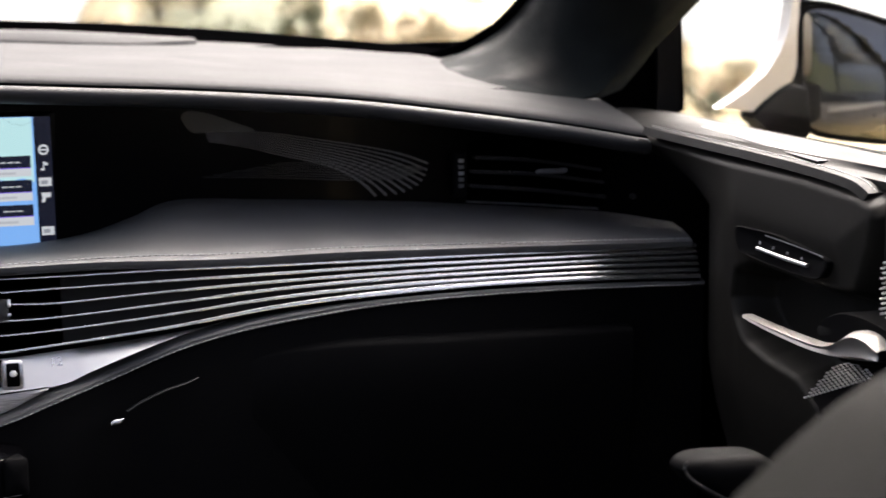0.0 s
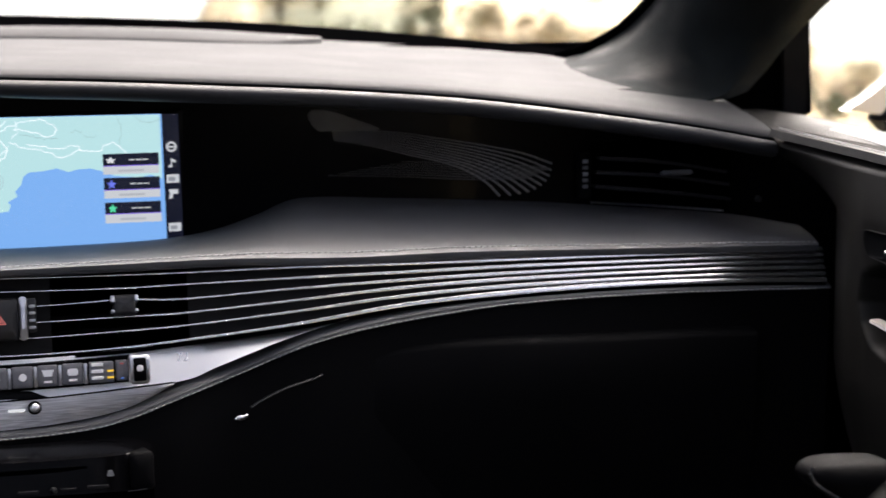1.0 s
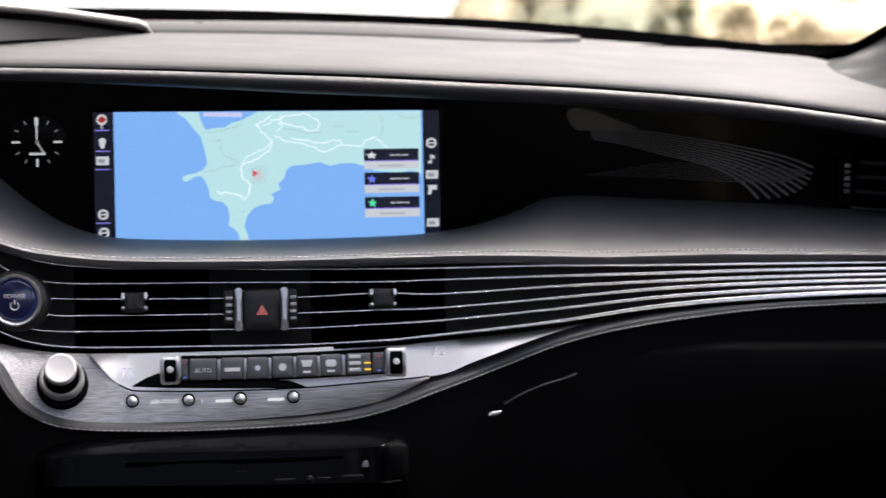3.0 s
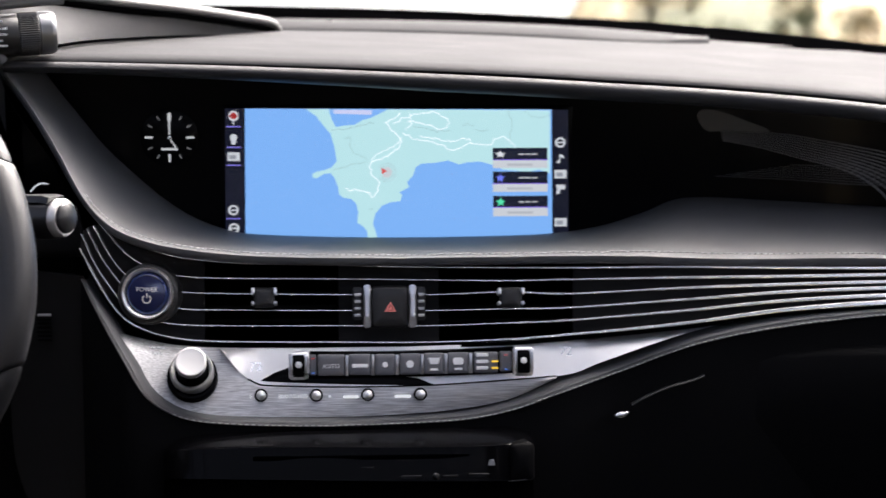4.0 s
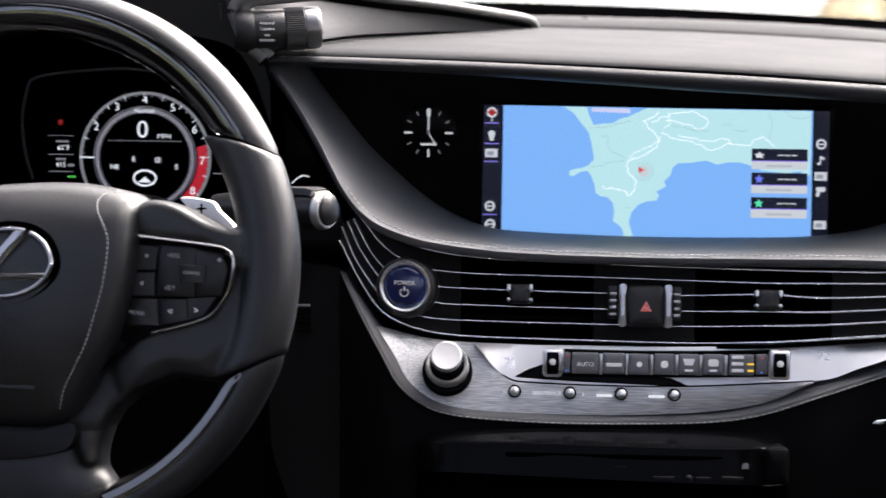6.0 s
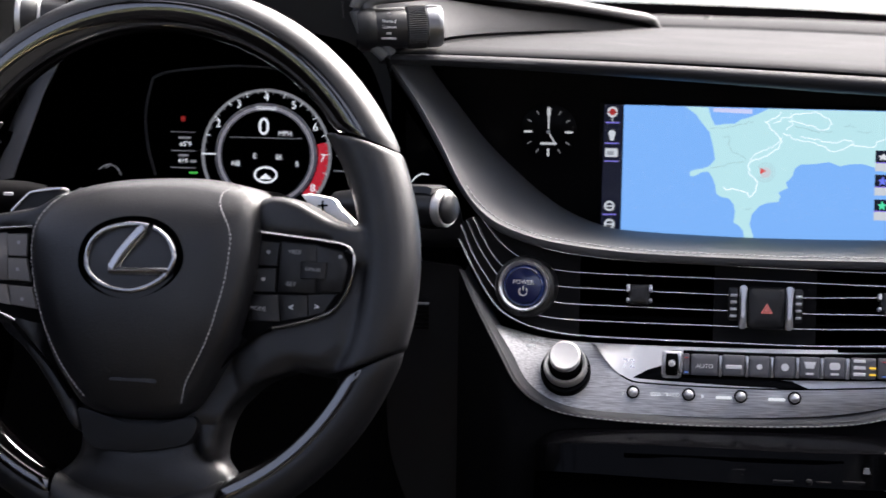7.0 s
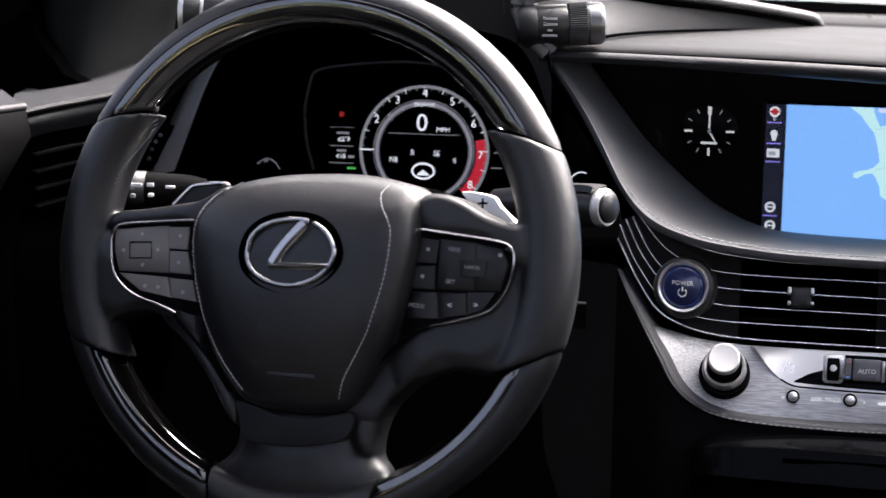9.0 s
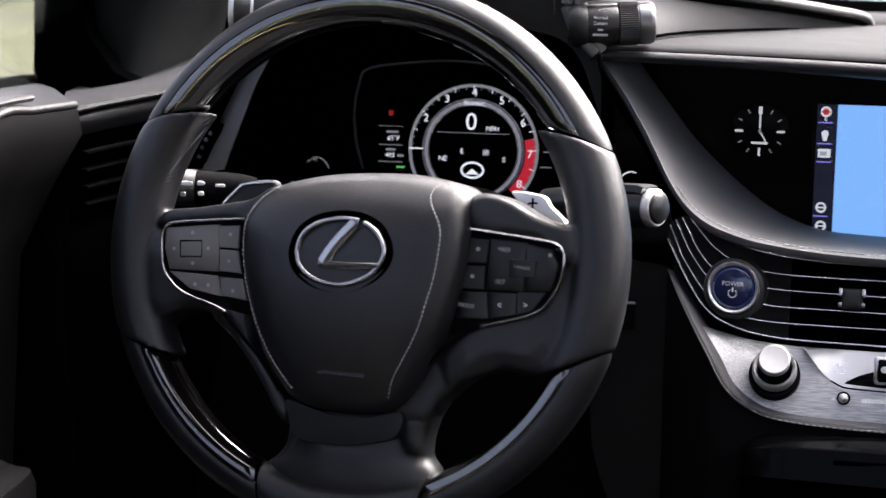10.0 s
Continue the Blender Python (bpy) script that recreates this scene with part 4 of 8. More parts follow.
CARDS = ([(0.1036, 1.69, 0.8322), (0.1503, 1.69, 0.8323), (0.1507, 1.69, 0.815), (0.1039, 1.69, 0.8149), (0.1038, 1.69, 0.8216), (0.1505, 1.69, 0.8217)], [(0.1039, 1.69, 0.812), (0.1507, 1.69, 0.8121), (0.1511, 1.69, 0.7947), (0.1042, 1.69, 0.7946), (0.1041, 1.69, 0.8013), (0.1509, 1.69, 0.8014)], [(0.1043, 1.69, 0.7912), (0.1511, 1.69, 0.7913), (0.1515, 1.69, 0.7738), (0.1045, 1.69, 0.7737), (0.1044, 1.69, 0.781), (0.1513, 1.69, 0.7811)])
for n, (a, b, c, d, e, f5) in enumerate(CARDS):
    card = flat("map_card", (a, b, c, d), 5, PALEINK, label="white card with a dark title bar")
    flat("title_bar", (a, b, f5, e), 6, BLACKINK, card)
    w, h = b[0] - a[0], a[2] - e[2]
    flat("violet_edge", [(e[0], e[2] + 0.0008), (f5[0], f5[2] + 0.0008), (f5[0], f5[2]), (e[0], e[2])], 7, ink("violet", (0.22, 0.14, 0.75), 0.8), card)
    for k in range(3):
        flat("text_bar", [(a[0] + w * (0.47 + 0.12 * k + u), a[2] - h * (0.5 + v)) for u, v in ((0, 0.05), (0.1, 0.05), (0.1, -0.05), (0, -0.05))], 7, PALEINK, card)
    flat("text_bar", [(a[0] + w * u, e[2] - (e[2] - d[2]) * v) for u, v in ((0.27, 0.7), (0.73, 0.7), (0.73, 0.42), (0.27, 0.42))], 7, ink("faint_text", (0.5, 0.52, 0.56), 0.8), card)
    col = ((0.75, 0.75, 0.78), (0.16, 0.2, 0.85), (0.1, 0.75, 0.4))[n]
    flat("star" if n else "car_sign", [(a[0] + w * 0.14 + 0.0042 * p[0] * (1.2 if n == 0 else 1), a[2] - h * 0.52 + 0.0042 * p[1] * (0.8 if n == 0 else 1)) for p in STAR], 7, ink("card_ink", col, 0.9), card)
for n, p in enumerate(((-0.1148, 1.69, 0.8593), (-0.1148, 1.69, 0.8402), (-0.1149, 1.69, 0.825), (-0.1155, 1.69, 0.7798), (-0.1151, 1.69, 0.7643), (0.1613, 1.69, 0.8367), (0.1616, 1.69, 0.8232), (0.1619, 1.69, 0.8097), (0.1621, 1.69, 0.7966), (0.1627, 1.69, 0.7684))):
    x, z = p[0], p[2]
    disc = [(x + 0.0045 * math.cos(a), z + 0.0045 * math.sin(a)) for a in np.linspace(0, 2 * math.pi, 17)[:-1]]
    if n in (0, 3, 4, 5):
        icon = flat("icon", disc, 3, PALEINK)
        flat("icon_centre", [(x + (q[0] - x) * 0.62, z + (q[1] - z) * 0.62) for q in disc], 4, ink("compass_red", (0.45, 0.03, 0.03), 0.8) if n == 0 else NAVY, icon)
        flat("icon_bar", [(x - 0.004, z + 0.0006), (x + 0.004, z + 0.0006), (x + 0.004, z - 0.0006), (x - 0.004, z - 0.0006)], 5, PALEINK if n else ink("compass_red_dim", (0.3, 0.02, 0.02), 0.8), icon)
    elif n == 1:
        flat("icon", [(x + 0.0030 * math.cos(a), z + 0.001 + 0.0030 * math.sin(a)) for a in np.linspace(-0.6, math.pi + 0.6, 11)] + [(x - 0.0014, z - 0.005), (x + 0.0014, z - 0.005)], 3, PALEINK)
    elif n == 6:
        flat("icon", [(x - 0.001, z + 0.004), (x + 0.003, z + 0.002), (x + 0.003, z), (x, z + 0.001), (x, z - 0.004), (x - 0.003, z - 0.004), (x - 0.003, z - 0.002), (x - 0.001, z - 0.002)], 3, PALEINK)
    elif n == 8:
        flat("icon", [(x - 0.004, z + 0.004), (x + 0.004, z + 0.004), (x + 0.004, z), (x, z), (x - 0.001, z - 0.004), (x - 0.004, z - 0.004), (x - 0.003, z)], 3, PALEINK)
    else:
        icon = flat("icon", [(x - 0.0052, z + 0.0036), (x + 0.0052, z + 0.0036), (x + 0.0052, z - 0.0036), (x - 0.0052, z - 0.0036)], 3, PALEINK)
        flat("icon_centre", [(x - 0.0036, z + 0.0014), (x + 0.002, z + 0.0014), (x + 0.002, z - 0.002), (x - 0.0036, z - 0.002)], 4, ink("icon_grey", (0.3, 0.32, 0.36), 0.8), icon)
    if n < 4:
        dz = 0.0085 if n == 0 else 0.0068
        flat("underline", [(x - 0.006, z - dz), (x + 0.006, z - dz), (x + 0.006, z - dz - 0.0009), (x - 0.006, z - dz - 0.0009)], 3, ink("underline_violet", (0.28, 0.24, 0.85), 0.8))
    if n == 0:
        lettering("E", 0.005, facing((x, 1.6878, z - 0.0062)), PALEINK, screen, name="compass_letter")

# ---- clock ----
CLOCKLIT, CLOCKDIM = glowing("clock_white", (0.78, 0.79, 0.80), 0.55), glowing("clock_grey", (0.5, 0.5, 0.52), 0.25)
ck = Vector((-0.168, 1.686, 0.8416))
clock = thing("dashboard_clock", "small round analogue clock with pale marks on gloss black", "clock", ck)
cf = facing(ck)
part("dial", turned(cf, [(0.024, -0.002), (0.024, 0.001), (0.0228, 0.0016), (0, 0.0016)], 48), GLOSS, clock, "black dial")
for k in range(12):
    a = radians(30 * k)
    big = k % 3 == 0
    m = cf @ pose(0, 0, 0.0016, 0, 0, -30 * k) @ pose(0, 0.0172 if big else 0.0185, 0)
    part("hour_mark", plate(m, 0.0030 if k == 0 else (0.0018 if big else 0.0010), 0.0068 if big else 0.0038, 0.0008, 0.0004, 0.0003), CLOCKLIT if big else CLOCKDIM, clock)
part("minute_pointer", plate(cf @ pose(0, 0.0085, 0.0026), 0.0014, 0.0125, 0.0006, 0.0004, 0.0002), CLOCKLIT, clock, "pale pointer")
part("hour_pointer", plate(cf @ pose(0.0028, -0.0046, 0.0026, 0, 0, 32), 0.0011, 0.0095, 0.0006, 0.0004, 0.0002), CLOCKLIT, clock, "pale pointer")
part("maker_plate", plate(cf @ pose(0, -0.0098, 0.0018), 0.0135, 0.0020, 0.0004, 0.0004, 0.0002), CLOCKLIT, clock, "pale unreadable bar")
part("pivot", turned(cf, [(0.0015, 0.002), (0.0015, 0.0038), (0, 0.004)], 12), SATIN, clock)

# ---- decorative cut-glass panel ----
decor = thing("decorative_panel", "dark glass panel with fine curved grey lines", "trim panel", (0.42, 1.688, 0.8))
GHOST = material("etched_line", (0.21, 0.20, 0.198), 0.4)
GHOST2 = material("etched_line_faint", (0.075, 0.072, 0.07), 0.4)


def ribbon(line, w0, w1, mat):
    """A fine raised line that widens along its way."""
    n = len(line)
    sizes = [w0 + (w1 - w0) * (i / (n - 1)) ** 2 for i in range(n)]
    rows = []
    for i, p in enumerate(line):
        t = (line[min(i + 1, n - 1)] - line[max(i - 1, 0)]).normalized()
        side = Vector((-t.z, 0, t.x)) * sizes[i]
        rows.append([p - side, p - side * 0.5 + Vector((0, -0.0005, 0)), p + side * 0.5 + Vector((0, -0.0005, 0)), p + side])
    part("etched_line", loft(rows), mat, decor, smooth=False)


fan_top = spl([(0.2991, 1.688, 0.846), (0.3521, 1.688, 0.8436), (0.3951, 1.688, 0.8367), (0.4389, 1.688, 0.8287), (0.4722, 1.688, 0.8209), (0.4979, 1.688, 0.8113)], 40)
fan_low = spl([(0.301, 1.688, 0.8382), (0.3305, 1.688, 0.8329), (0.3688, 1.688, 0.823), (0.3991, 1.688, 0.8154), (0.4209, 1.688, 0.807), (0.4384, 1.688, 0.7955), (0.4493, 1.688, 0.7842)], 40)
for k in range(10):
    f = k / 9
    ribbon([a.lerp(b, f) + Vector((0.012, 0, -0.007)) * 4 * f * (1 - f) * (i / 39) ** 3 for i, (a, b) in enumerate(zip(fan_low, fan_top))], 0.00022, 0.0011 - 0.0003 * f, GHOST)
weave_a = spl([(0.2949, 1.688, 0.8078), (0.362, 1.688, 0.8044), (0.4208, 1.688, 0.8001), (0.4741, 1.688, 0.7987)], 40)
weave_b = spl([(0.3601, 1.688, 0.8173), (0.4034, 1.688, 0.8154), (0.4519, 1.688, 0.8127), (0.4955, 1.688, 0.8071)], 40)
for k in range(8):
    ribbon([a.lerp(b, k / 7) + Vector((0, -0.0003, 0)) for a, b in zip(weave_a, weave_b)], 0.0002, 0.0006, GHOST2)
part("pale_patch", pillow(Matrix(((1, 0, 0, 0), (0, 0, -1, 1.6885), (0, 1, 0, 0), (0, 0, 0, 1))), loop([(0.2785, 0.8587), (0.2839, 0.8647), (0.2995, 0.8626), (0.3204, 0.8552), (0.3414, 0.8457), (0.2991, 0.846), (0.2865, 0.8471)], 42), [(1, 0), (1, 0.0004)]), material("faint_patch", (0.012, 0.0117, 0.0112), 0.4), decor, "faint pale patch")

# ---- passenger side vent ----
pv = (0.6014, 1.688, 0.7979, 0.1332, 0.0623)
vent2 = thing("side_air_vent", "dark side air vent with horizontal louvres and a small tab", "air vent", (pv[0], 1.688, pv[2]))
vf = facing(pv[:3])
part("backing", plate(vf, pv[3], pv[4], 0.0015, 0.004, 0.0006), DEEP, vent2, "black opening")
for line in ([(0.5382, 1.68, 0.8161), (0.5984, 1.68, 0.8106), (0.6588, 1.68, 0.7999)], [(0.5349, 1.68, 0.8036), (0.5983, 1.68, 0.7983), (0.6616, 1.68, 0.7884)], [(0.5337, 1.68, 0.791), (0.5983, 1.68, 0.784), (0.6633, 1.68, 0.7748)]):
    part("louvre", sweep(spl(line, 14), [(-0.004, -0.0008), (-0.004, 0.0008), (0.006, 0.0014), (0.006, -0.0014)]), VINYL, vent2, "black louvre")
part("sill", sweep(spl([(0.5315, 1.68, 0.7764), (0.5928, 1.68, 0.7709), (0.6577, 1.68, 0.7642)], 14), ring_profile(0.0014, 0.0009, 6)), BRIGHT, vent2, "thin silver line under the vent")
tb = (0.6096, 1.676, 0.8, 0.0278, 0.0068)
part("tab", plate(facing(tb[:3], (0, -1, 0.3)), tb[3], tb[4] * 0.5, 0.008, 0.001, 0.0006), BUTTON, vent2, "small grey tab")
wb = (0.5249, 1.682, 0.8008, 0.0123, 0.04)
vw = part("vent_wheel", plate(facing(wb[:3]), wb[3], wb[4], 0.006, 0.002, 0.001), PLASTIC, vent2, "thumb wheel with pale ribs")
for k in range(5):
    part("rib", plate(facing(Vector(wb[:3]) + Vector((0, -0.006, wb[4] * (0.32 - 0.14 * k)))), wb[3] * 0.38, 0.0032, 0.001, 0.0006, 0.0003), DIM if k in (0, 2) else BUTTON, vw)
ss = Vector((0.6929, 1.68, 0.7734))
part("lock_pip", turned(facing(ss), [(0.0025, -0.004), (0.0025, 0.001), (0.002, 0.002), (0, 0.0022)], 12), GREYPANEL, vent2, "small grey pip")

# ---- instrument hood, display pod and rotary switches ----
hood = thing("instrument_hood", "black leather instrument hood with stitched seams", "dashboard hood", (-0.42, 1.7, 0.9))
foot = spl([(-0.2921, 1.6, 0.9052), (-0.2706, 1.61, 0.9133), (-0.2545, 1.63, 0.919), (-0.2283, 1.7, 0.9207), (-0.1811, 1.8, 0.9198), (-0.1335, 1.9, 0.9171), (-0.0793, 2, 0.9124)], 40)
crest = spl([(-0.3268, 1.585, 0.9562), (-0.2907, 1.62, 0.9615), (-0.2508, 1.68, 0.9563), (-0.2084, 1.75, 0.9487), (-0.1628, 1.83, 0.9413), (-0.1131, 1.93, 0.9307), (-0.0863, 1.99, 0.9237), (-0.0788, 2.005, 0.9144)], 40)
part("flank", thick(loft([shifted(foot, 0, 0, -0.006), foot] + [[a.lerp(b, s) for a, b in zip(foot, crest)] for s in (0.3, 0.6, 0.85, 1.0)]), 0.004), MIDL, hood, "leather flank, paled a little as if lit")
part("crest_roll", sweep(shifted(crest[8:], 0, -0.003, 0.003), ring_profile(0.0042, 0.0046, 10)), LEATHER, hood, "rolled leather edge")
part("piping", sweep(shifted(crest[8:], 0, -0.0035, -0.0035), ring_profile(0.0022, 0.0026, 8)), DEEP, hood, "black piping under the roll")
part("foot_seam", sweep(shifted(foot, 0, -0.001, 0.0005), ring_profile(0.0012, 0.0012, 6)), DEEP, hood, "dark seam along the pad")
lip = spl([(-0.606, 1.61, 0.895), (-0.603, 1.60, 0.922), (-0.590, 1.595, 0.945), (-0.54, 1.59, 0.972)] + [(-0.4542, 1.585, 0.9819), (-0.4222, 1.585, 0.9814), (-0.3858, 1.585, 0.9784), (-0.3495, 1.585, 0.9736), (-0.3223, 1.585, 0.966), (-0.3077, 1.585, 0.9499), (-0.2985, 1.585, 0.9278), (-0.2902, 1.585, 0.9025)], 60)
rear = spl([(-0.63, 2.0, 0.90), (-0.6, 2.05, 0.93), (-0.5, 2.06, 0.955), (-0.4, 2.06, 0.962), (-0.3, 2.05, 0.955), (-0.24, 2.02, 0.938), (-0.2, 2.0, 0.92)], 60)
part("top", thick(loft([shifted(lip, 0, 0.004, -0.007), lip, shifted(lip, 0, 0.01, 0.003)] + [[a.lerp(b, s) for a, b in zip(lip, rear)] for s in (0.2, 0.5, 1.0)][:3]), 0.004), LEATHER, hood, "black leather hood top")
# tunnel and back wall get their shade from the black colour
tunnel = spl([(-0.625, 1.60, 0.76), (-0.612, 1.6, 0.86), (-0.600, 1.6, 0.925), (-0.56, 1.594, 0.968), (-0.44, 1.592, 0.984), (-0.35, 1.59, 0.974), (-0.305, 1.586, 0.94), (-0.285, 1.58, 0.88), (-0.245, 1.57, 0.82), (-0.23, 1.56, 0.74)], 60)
part("tunnel", loft([shifted(tunnel, 0, 0.0, 0), [Vector((-0.43 + (p.x + 0.43) * 0.93, 1.72, 0.8 + (p.z - 0.8) * 0.93)) for p in tunnel]]), DEEP, hood, "inner wall of the hood, blackened for shade")
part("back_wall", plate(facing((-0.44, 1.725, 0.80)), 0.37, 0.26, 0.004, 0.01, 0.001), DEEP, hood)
part("lip_curtain", loft([shifted(lip, 0, 0.008, -0.004), shifted(lip, 0, 0.014, -0.05)]), VINYL, hood, "black underside of the hood lip")
# inner leather band on the driver's side edge, beside the fascia
lb_in = spl([(-0.2921, 1.6, 0.9016), (-0.2663, 1.585, 0.8702), (-0.2453, 1.565, 0.8402), (-0.2273, 1.545, 0.8126), (-0.2187, 1.535, 0.8021)], 30)
part("band_edge", sweep(shifted(lb_in, -0.003, 0.002, 0), ring_profile(0.0022, 0.0022, 8)), VINYL, hood, "black edge of the leather band")
part("band_side", loft([shifted(lb_in, 0.002, 0.0, 0), shifted(lb_in, -0.004, 0.04, -0.004), shifted(lb_in, -0.006, 0.12, -0.01)]), PLASTIC, hood, "black side wall")
band_l = spl([(-0.5647, 1.6, 0.8961), (-0.5756, 1.595, 0.8729), (-0.5855, 1.585, 0.8408), (-0.5968, 1.575, 0.8041)], 20)
band_m = spl([(-0.5964, 1.62, 0.8752), (-0.6112, 1.62, 0.8463), (-0.626, 1.62, 0.8171), (-0.641, 1.62, 0.7925)], 20)
part("driver_band", thick(loft([band_l, [a.lerp(b, 0.5) + Vector((0, -0.004, 0)) for a, b in zip(band_l, band_m)], band_m]), 0.004), SHELF, hood, "leather band at the door side, paled as if lit")
for line in ([(-0.3275, 1.578, 0.9510), (-0.3270, 1.578, 0.9440), (-0.3268, 1.578, 0.9370)],):
    stitches(spl(line, 8), hood, toward=(0, -1, 0.1), length=0.0012, gap=0.0016, wide=0.0012, label="dark sunk stitches")
# padded socket and the rotary switch at the passenger end of the hood
hk = Vector((-0.3053, 1.588, 0.9289))
hk2 = Vector((-0.2506, 1.6, 0.9321))
axis = (hk2 - hk).normalized()
hm = facing(hk, axis, (0, 0, 1))
rot = thing("drive_mode_knob", "black ribbed rotary switch with a satin end cap", "rotary switch", hk)
L2 = (hk2 - hk).length
part("barrel", turned(hm, [(0, 0), (0.0155, 0.0), (0.0164, 0.002), (0.0164, 0.026), (0.0160, 0.027)], 36), SATINPLASTIC, rot, "black fixed barrel")
bm = turned(hm, [(0.0160, 0.0275), (0.0170, 0.0285), (0.0170, 0.042), (0.0164, 0.0435)], 120)
bm.verts.ensure_lookup_table()
for i, v in enumerate(bm.verts):
    if (i % 120) % 2 and 120 <= i < 360:
        q = hm.inverted() @ v.co
        v.co = hm @ Vector((q.x * 0.965, q.y * 0.965, q.z))
part("ribbed_ring", bm, SATINPLASTIC, rot, "ribbed black ring", smooth=False)
part("cap_rim", turned(hm, [(0.0160, 0.0435), (0.0168, 0.0440), (0.0168, L2 - 0.004), (0.0160, L2 - 0.001), (0.0148, L2)], 36), material("dark_satin_metal", (0.20, 0.205, 0.215), 0.34, metal=1.0), rot, "dark satin rim of the cap")
part("end_cap", turned(hm, [(0.0148, L2), (0.0140, L2 - 0.0006), (0, L2 - 0.0006)], 36), BUTTON, rot, "grey end cap")
km = facing(hk + axis * 0.016 + Vector((0, -0.0163, 0.002)), (0, -1, 0.1))
for word, z in (("Normal", 0.004), ("Custom", -0.0005)):
    lettering(word, 0.0036, km @ pose(0, z, 0.0012), WHITE, rot)
for z, w in ((0.0095, 0.004), (-0.0055, 0.004), (-0.0095, 0.012)):
    part("marking", plate(km @ pose(0, z, 0), w, 0.0018, 0.0008, 0.0005, 0.0002), DIM, rot, "pale unreadable lettering bar")
part("socket", turned(hm, [(0.0160, 0.004), (0.0172, 0.001), (0.0176, -0.003), (0.0172, -0.008), (0.015, -0.012)], 40), VINYL, rot, "padded leather socket")
for fold in ([(-0.2500, 1.605, 0.9600), (-0.2936, 1.588, 0.9560), (-0.3120, 1.584, 0.9530), (-0.3180, 1.583, 0.9460), (-0.3154, 1.583, 0.9356), (-0.3074, 1.583, 0.9204), (-0.2936, 1.583, 0.9070)], [(-0.2450, 1.607, 0.9580), (-0.2900, 1.590, 0.9540), (-0.3050, 1.586, 0.9510), (-0.3096, 1.585, 0.9440), (-0.3065, 1.585, 0.9358), (-0.2984, 1.585, 0.9206), (-0.2887, 1.585, 0.9089)]):
    part("socket_lip", sweep(spl(fold, 40), ring_profile(0.0042, 0.0046, 10)), SHELF, hood, "padded leather lip")
lk = Vector((-0.5560, 1.60, 0.9320))
lm = facing(lk, (-1, -0.15, 0), (0, 0, 1))
rot2 = thing("stability_knob", "black rotary switch with a pale end cap", "rotary switch", lk)
part("barrel", turned(lm, [(0, 0), (0.0185, 0), (0.019, 0.02), (0.0185, 0.021)], 32), LEATHER, rot2)
part("ribbed_ring", turned(lm, [(0.0180, 0.0225), (0.0190, 0.0235), (0.0190, 0.036)], 32), SATINPLASTIC, rot2)
part("collar", turned(lm, [(0.0186, 0.0195), (0.0194, 0.0200), (0.0194, 0.0220), (0.0186, 0.0225)], 32), TURNED, rot2, "pale metal collar")
part("cap_rim", turned(lm, [(0.0190, 0.036), (0.0191, 0.0385), (0.0175, 0.0405)], 32), TURNED, rot2, "pale rim of the cap")
part("end_cap", turned(lm, [(0.0175, 0.0405), (0, 0.041)], 32), GREYPANEL, rot2, "grey end cap")

# ---- instrument cluster ----
gc = Vector((-0.4098, 1.69, 0.8157))
cluster = thing("instrument_cluster", "round rev counter display with white numerals and a red zone", "instrument cluster", gc)
gf = facing(gc, (0, -1, 0.05))
k = 1.69 / 3544
R0 = 117 * 1.712 / 3544
part("dial", turned(gf, [(R0, -0.004), (R0, 0), (0, 0.0002)], 64), DEEP, cluster, "black dial")
GREYGLOW, WHITEGLOW, REDGLOW = glowing("dial_grey", (0.30, 0.30, 0.33), 0.55), glowing("dial_white", (0.8, 0.82, 0.88), 0.9), glowing("dial_red", (0.62, 0.02, 0.04), 0.6)


def arc_band(r0, r1, a0, a1, h, n=48):
    """A flat arc on the dial; angles clockwise from the top."""
    rows = [[gf @ Vector((r * math.sin(radians(a0 + (a1 - a0) * i / n)), r * math.cos(radians(a0 + (a1 - a0) * i / n)), h + d)) for i in range(n + 1)] for r, d in ((r0, -0.001), (r0, 0), (r1, 0), (r1, -0.001))]
    return loft(rows)


part("outer_ring", arc_band(R0 * 0.955, R0, -150, 150, 0.0015), GREYGLOW, cluster, "thin grey outer ring")
part("inner_ring", arc_band(R0 * 0.68, R0 * 0.785, -180, 180, 0.003, 72), material("dial_ring_metal", (0.34, 0.33, 0.36), 0.3, metal=0.6), cluster, "broad silver inner ring")
part("ring_light", arc_band(R0 * 0.70, R0 * 0.745, -180, 180, 0.0033, 72), glowing("ring_glow", (0.36, 0.34, 0.40), 0.5), cluster, "lit inner edge of the ring")
part("red_zone", arc_band(R0 * 0.80, R0 * 0.95, 77, 135, 0.0018), REDGLOW, cluster, "red zone")
for n in range(2, 9):
    a = -60 + 30 * (n - 2)
    a = {2: -58, 3: -29, 4: 0, 5: 29, 6: 60, 7: 92, 8: 124}[n]
    lettering(str(n), 0.0095, gf @ pose(R0 * 0.87 * math.sin(radians(a)), R0 * 0.87 * math.cos(radians(a)), 0.002), WHITEGLOW, cluster, name="numeral")
for i in range(0, 61):
    a = -90 + i * (214 / 60)
    part("tick", plate(gf @ pose(0, 0, 0.0016, 0, 0, -a) @ pose(0, R0 * 0.94, 0), 0.0006, 0.0022 if i % 5 else 0.004, 0.0003, 0.0002, 0.0001), WHITEGLOW if i % 5 == 0 else GREYGLOW, cluster, smooth=False) if i % 5 == 0 or i % 2 else None
part("needle", plate(gf @ pose(-R0 * 0.88, 0, 0.003), R0 * 0.22, 0.0012, 0.0006, 0.0004, 0.0002), WHITEGLOW, cluster, "white needle at idle")
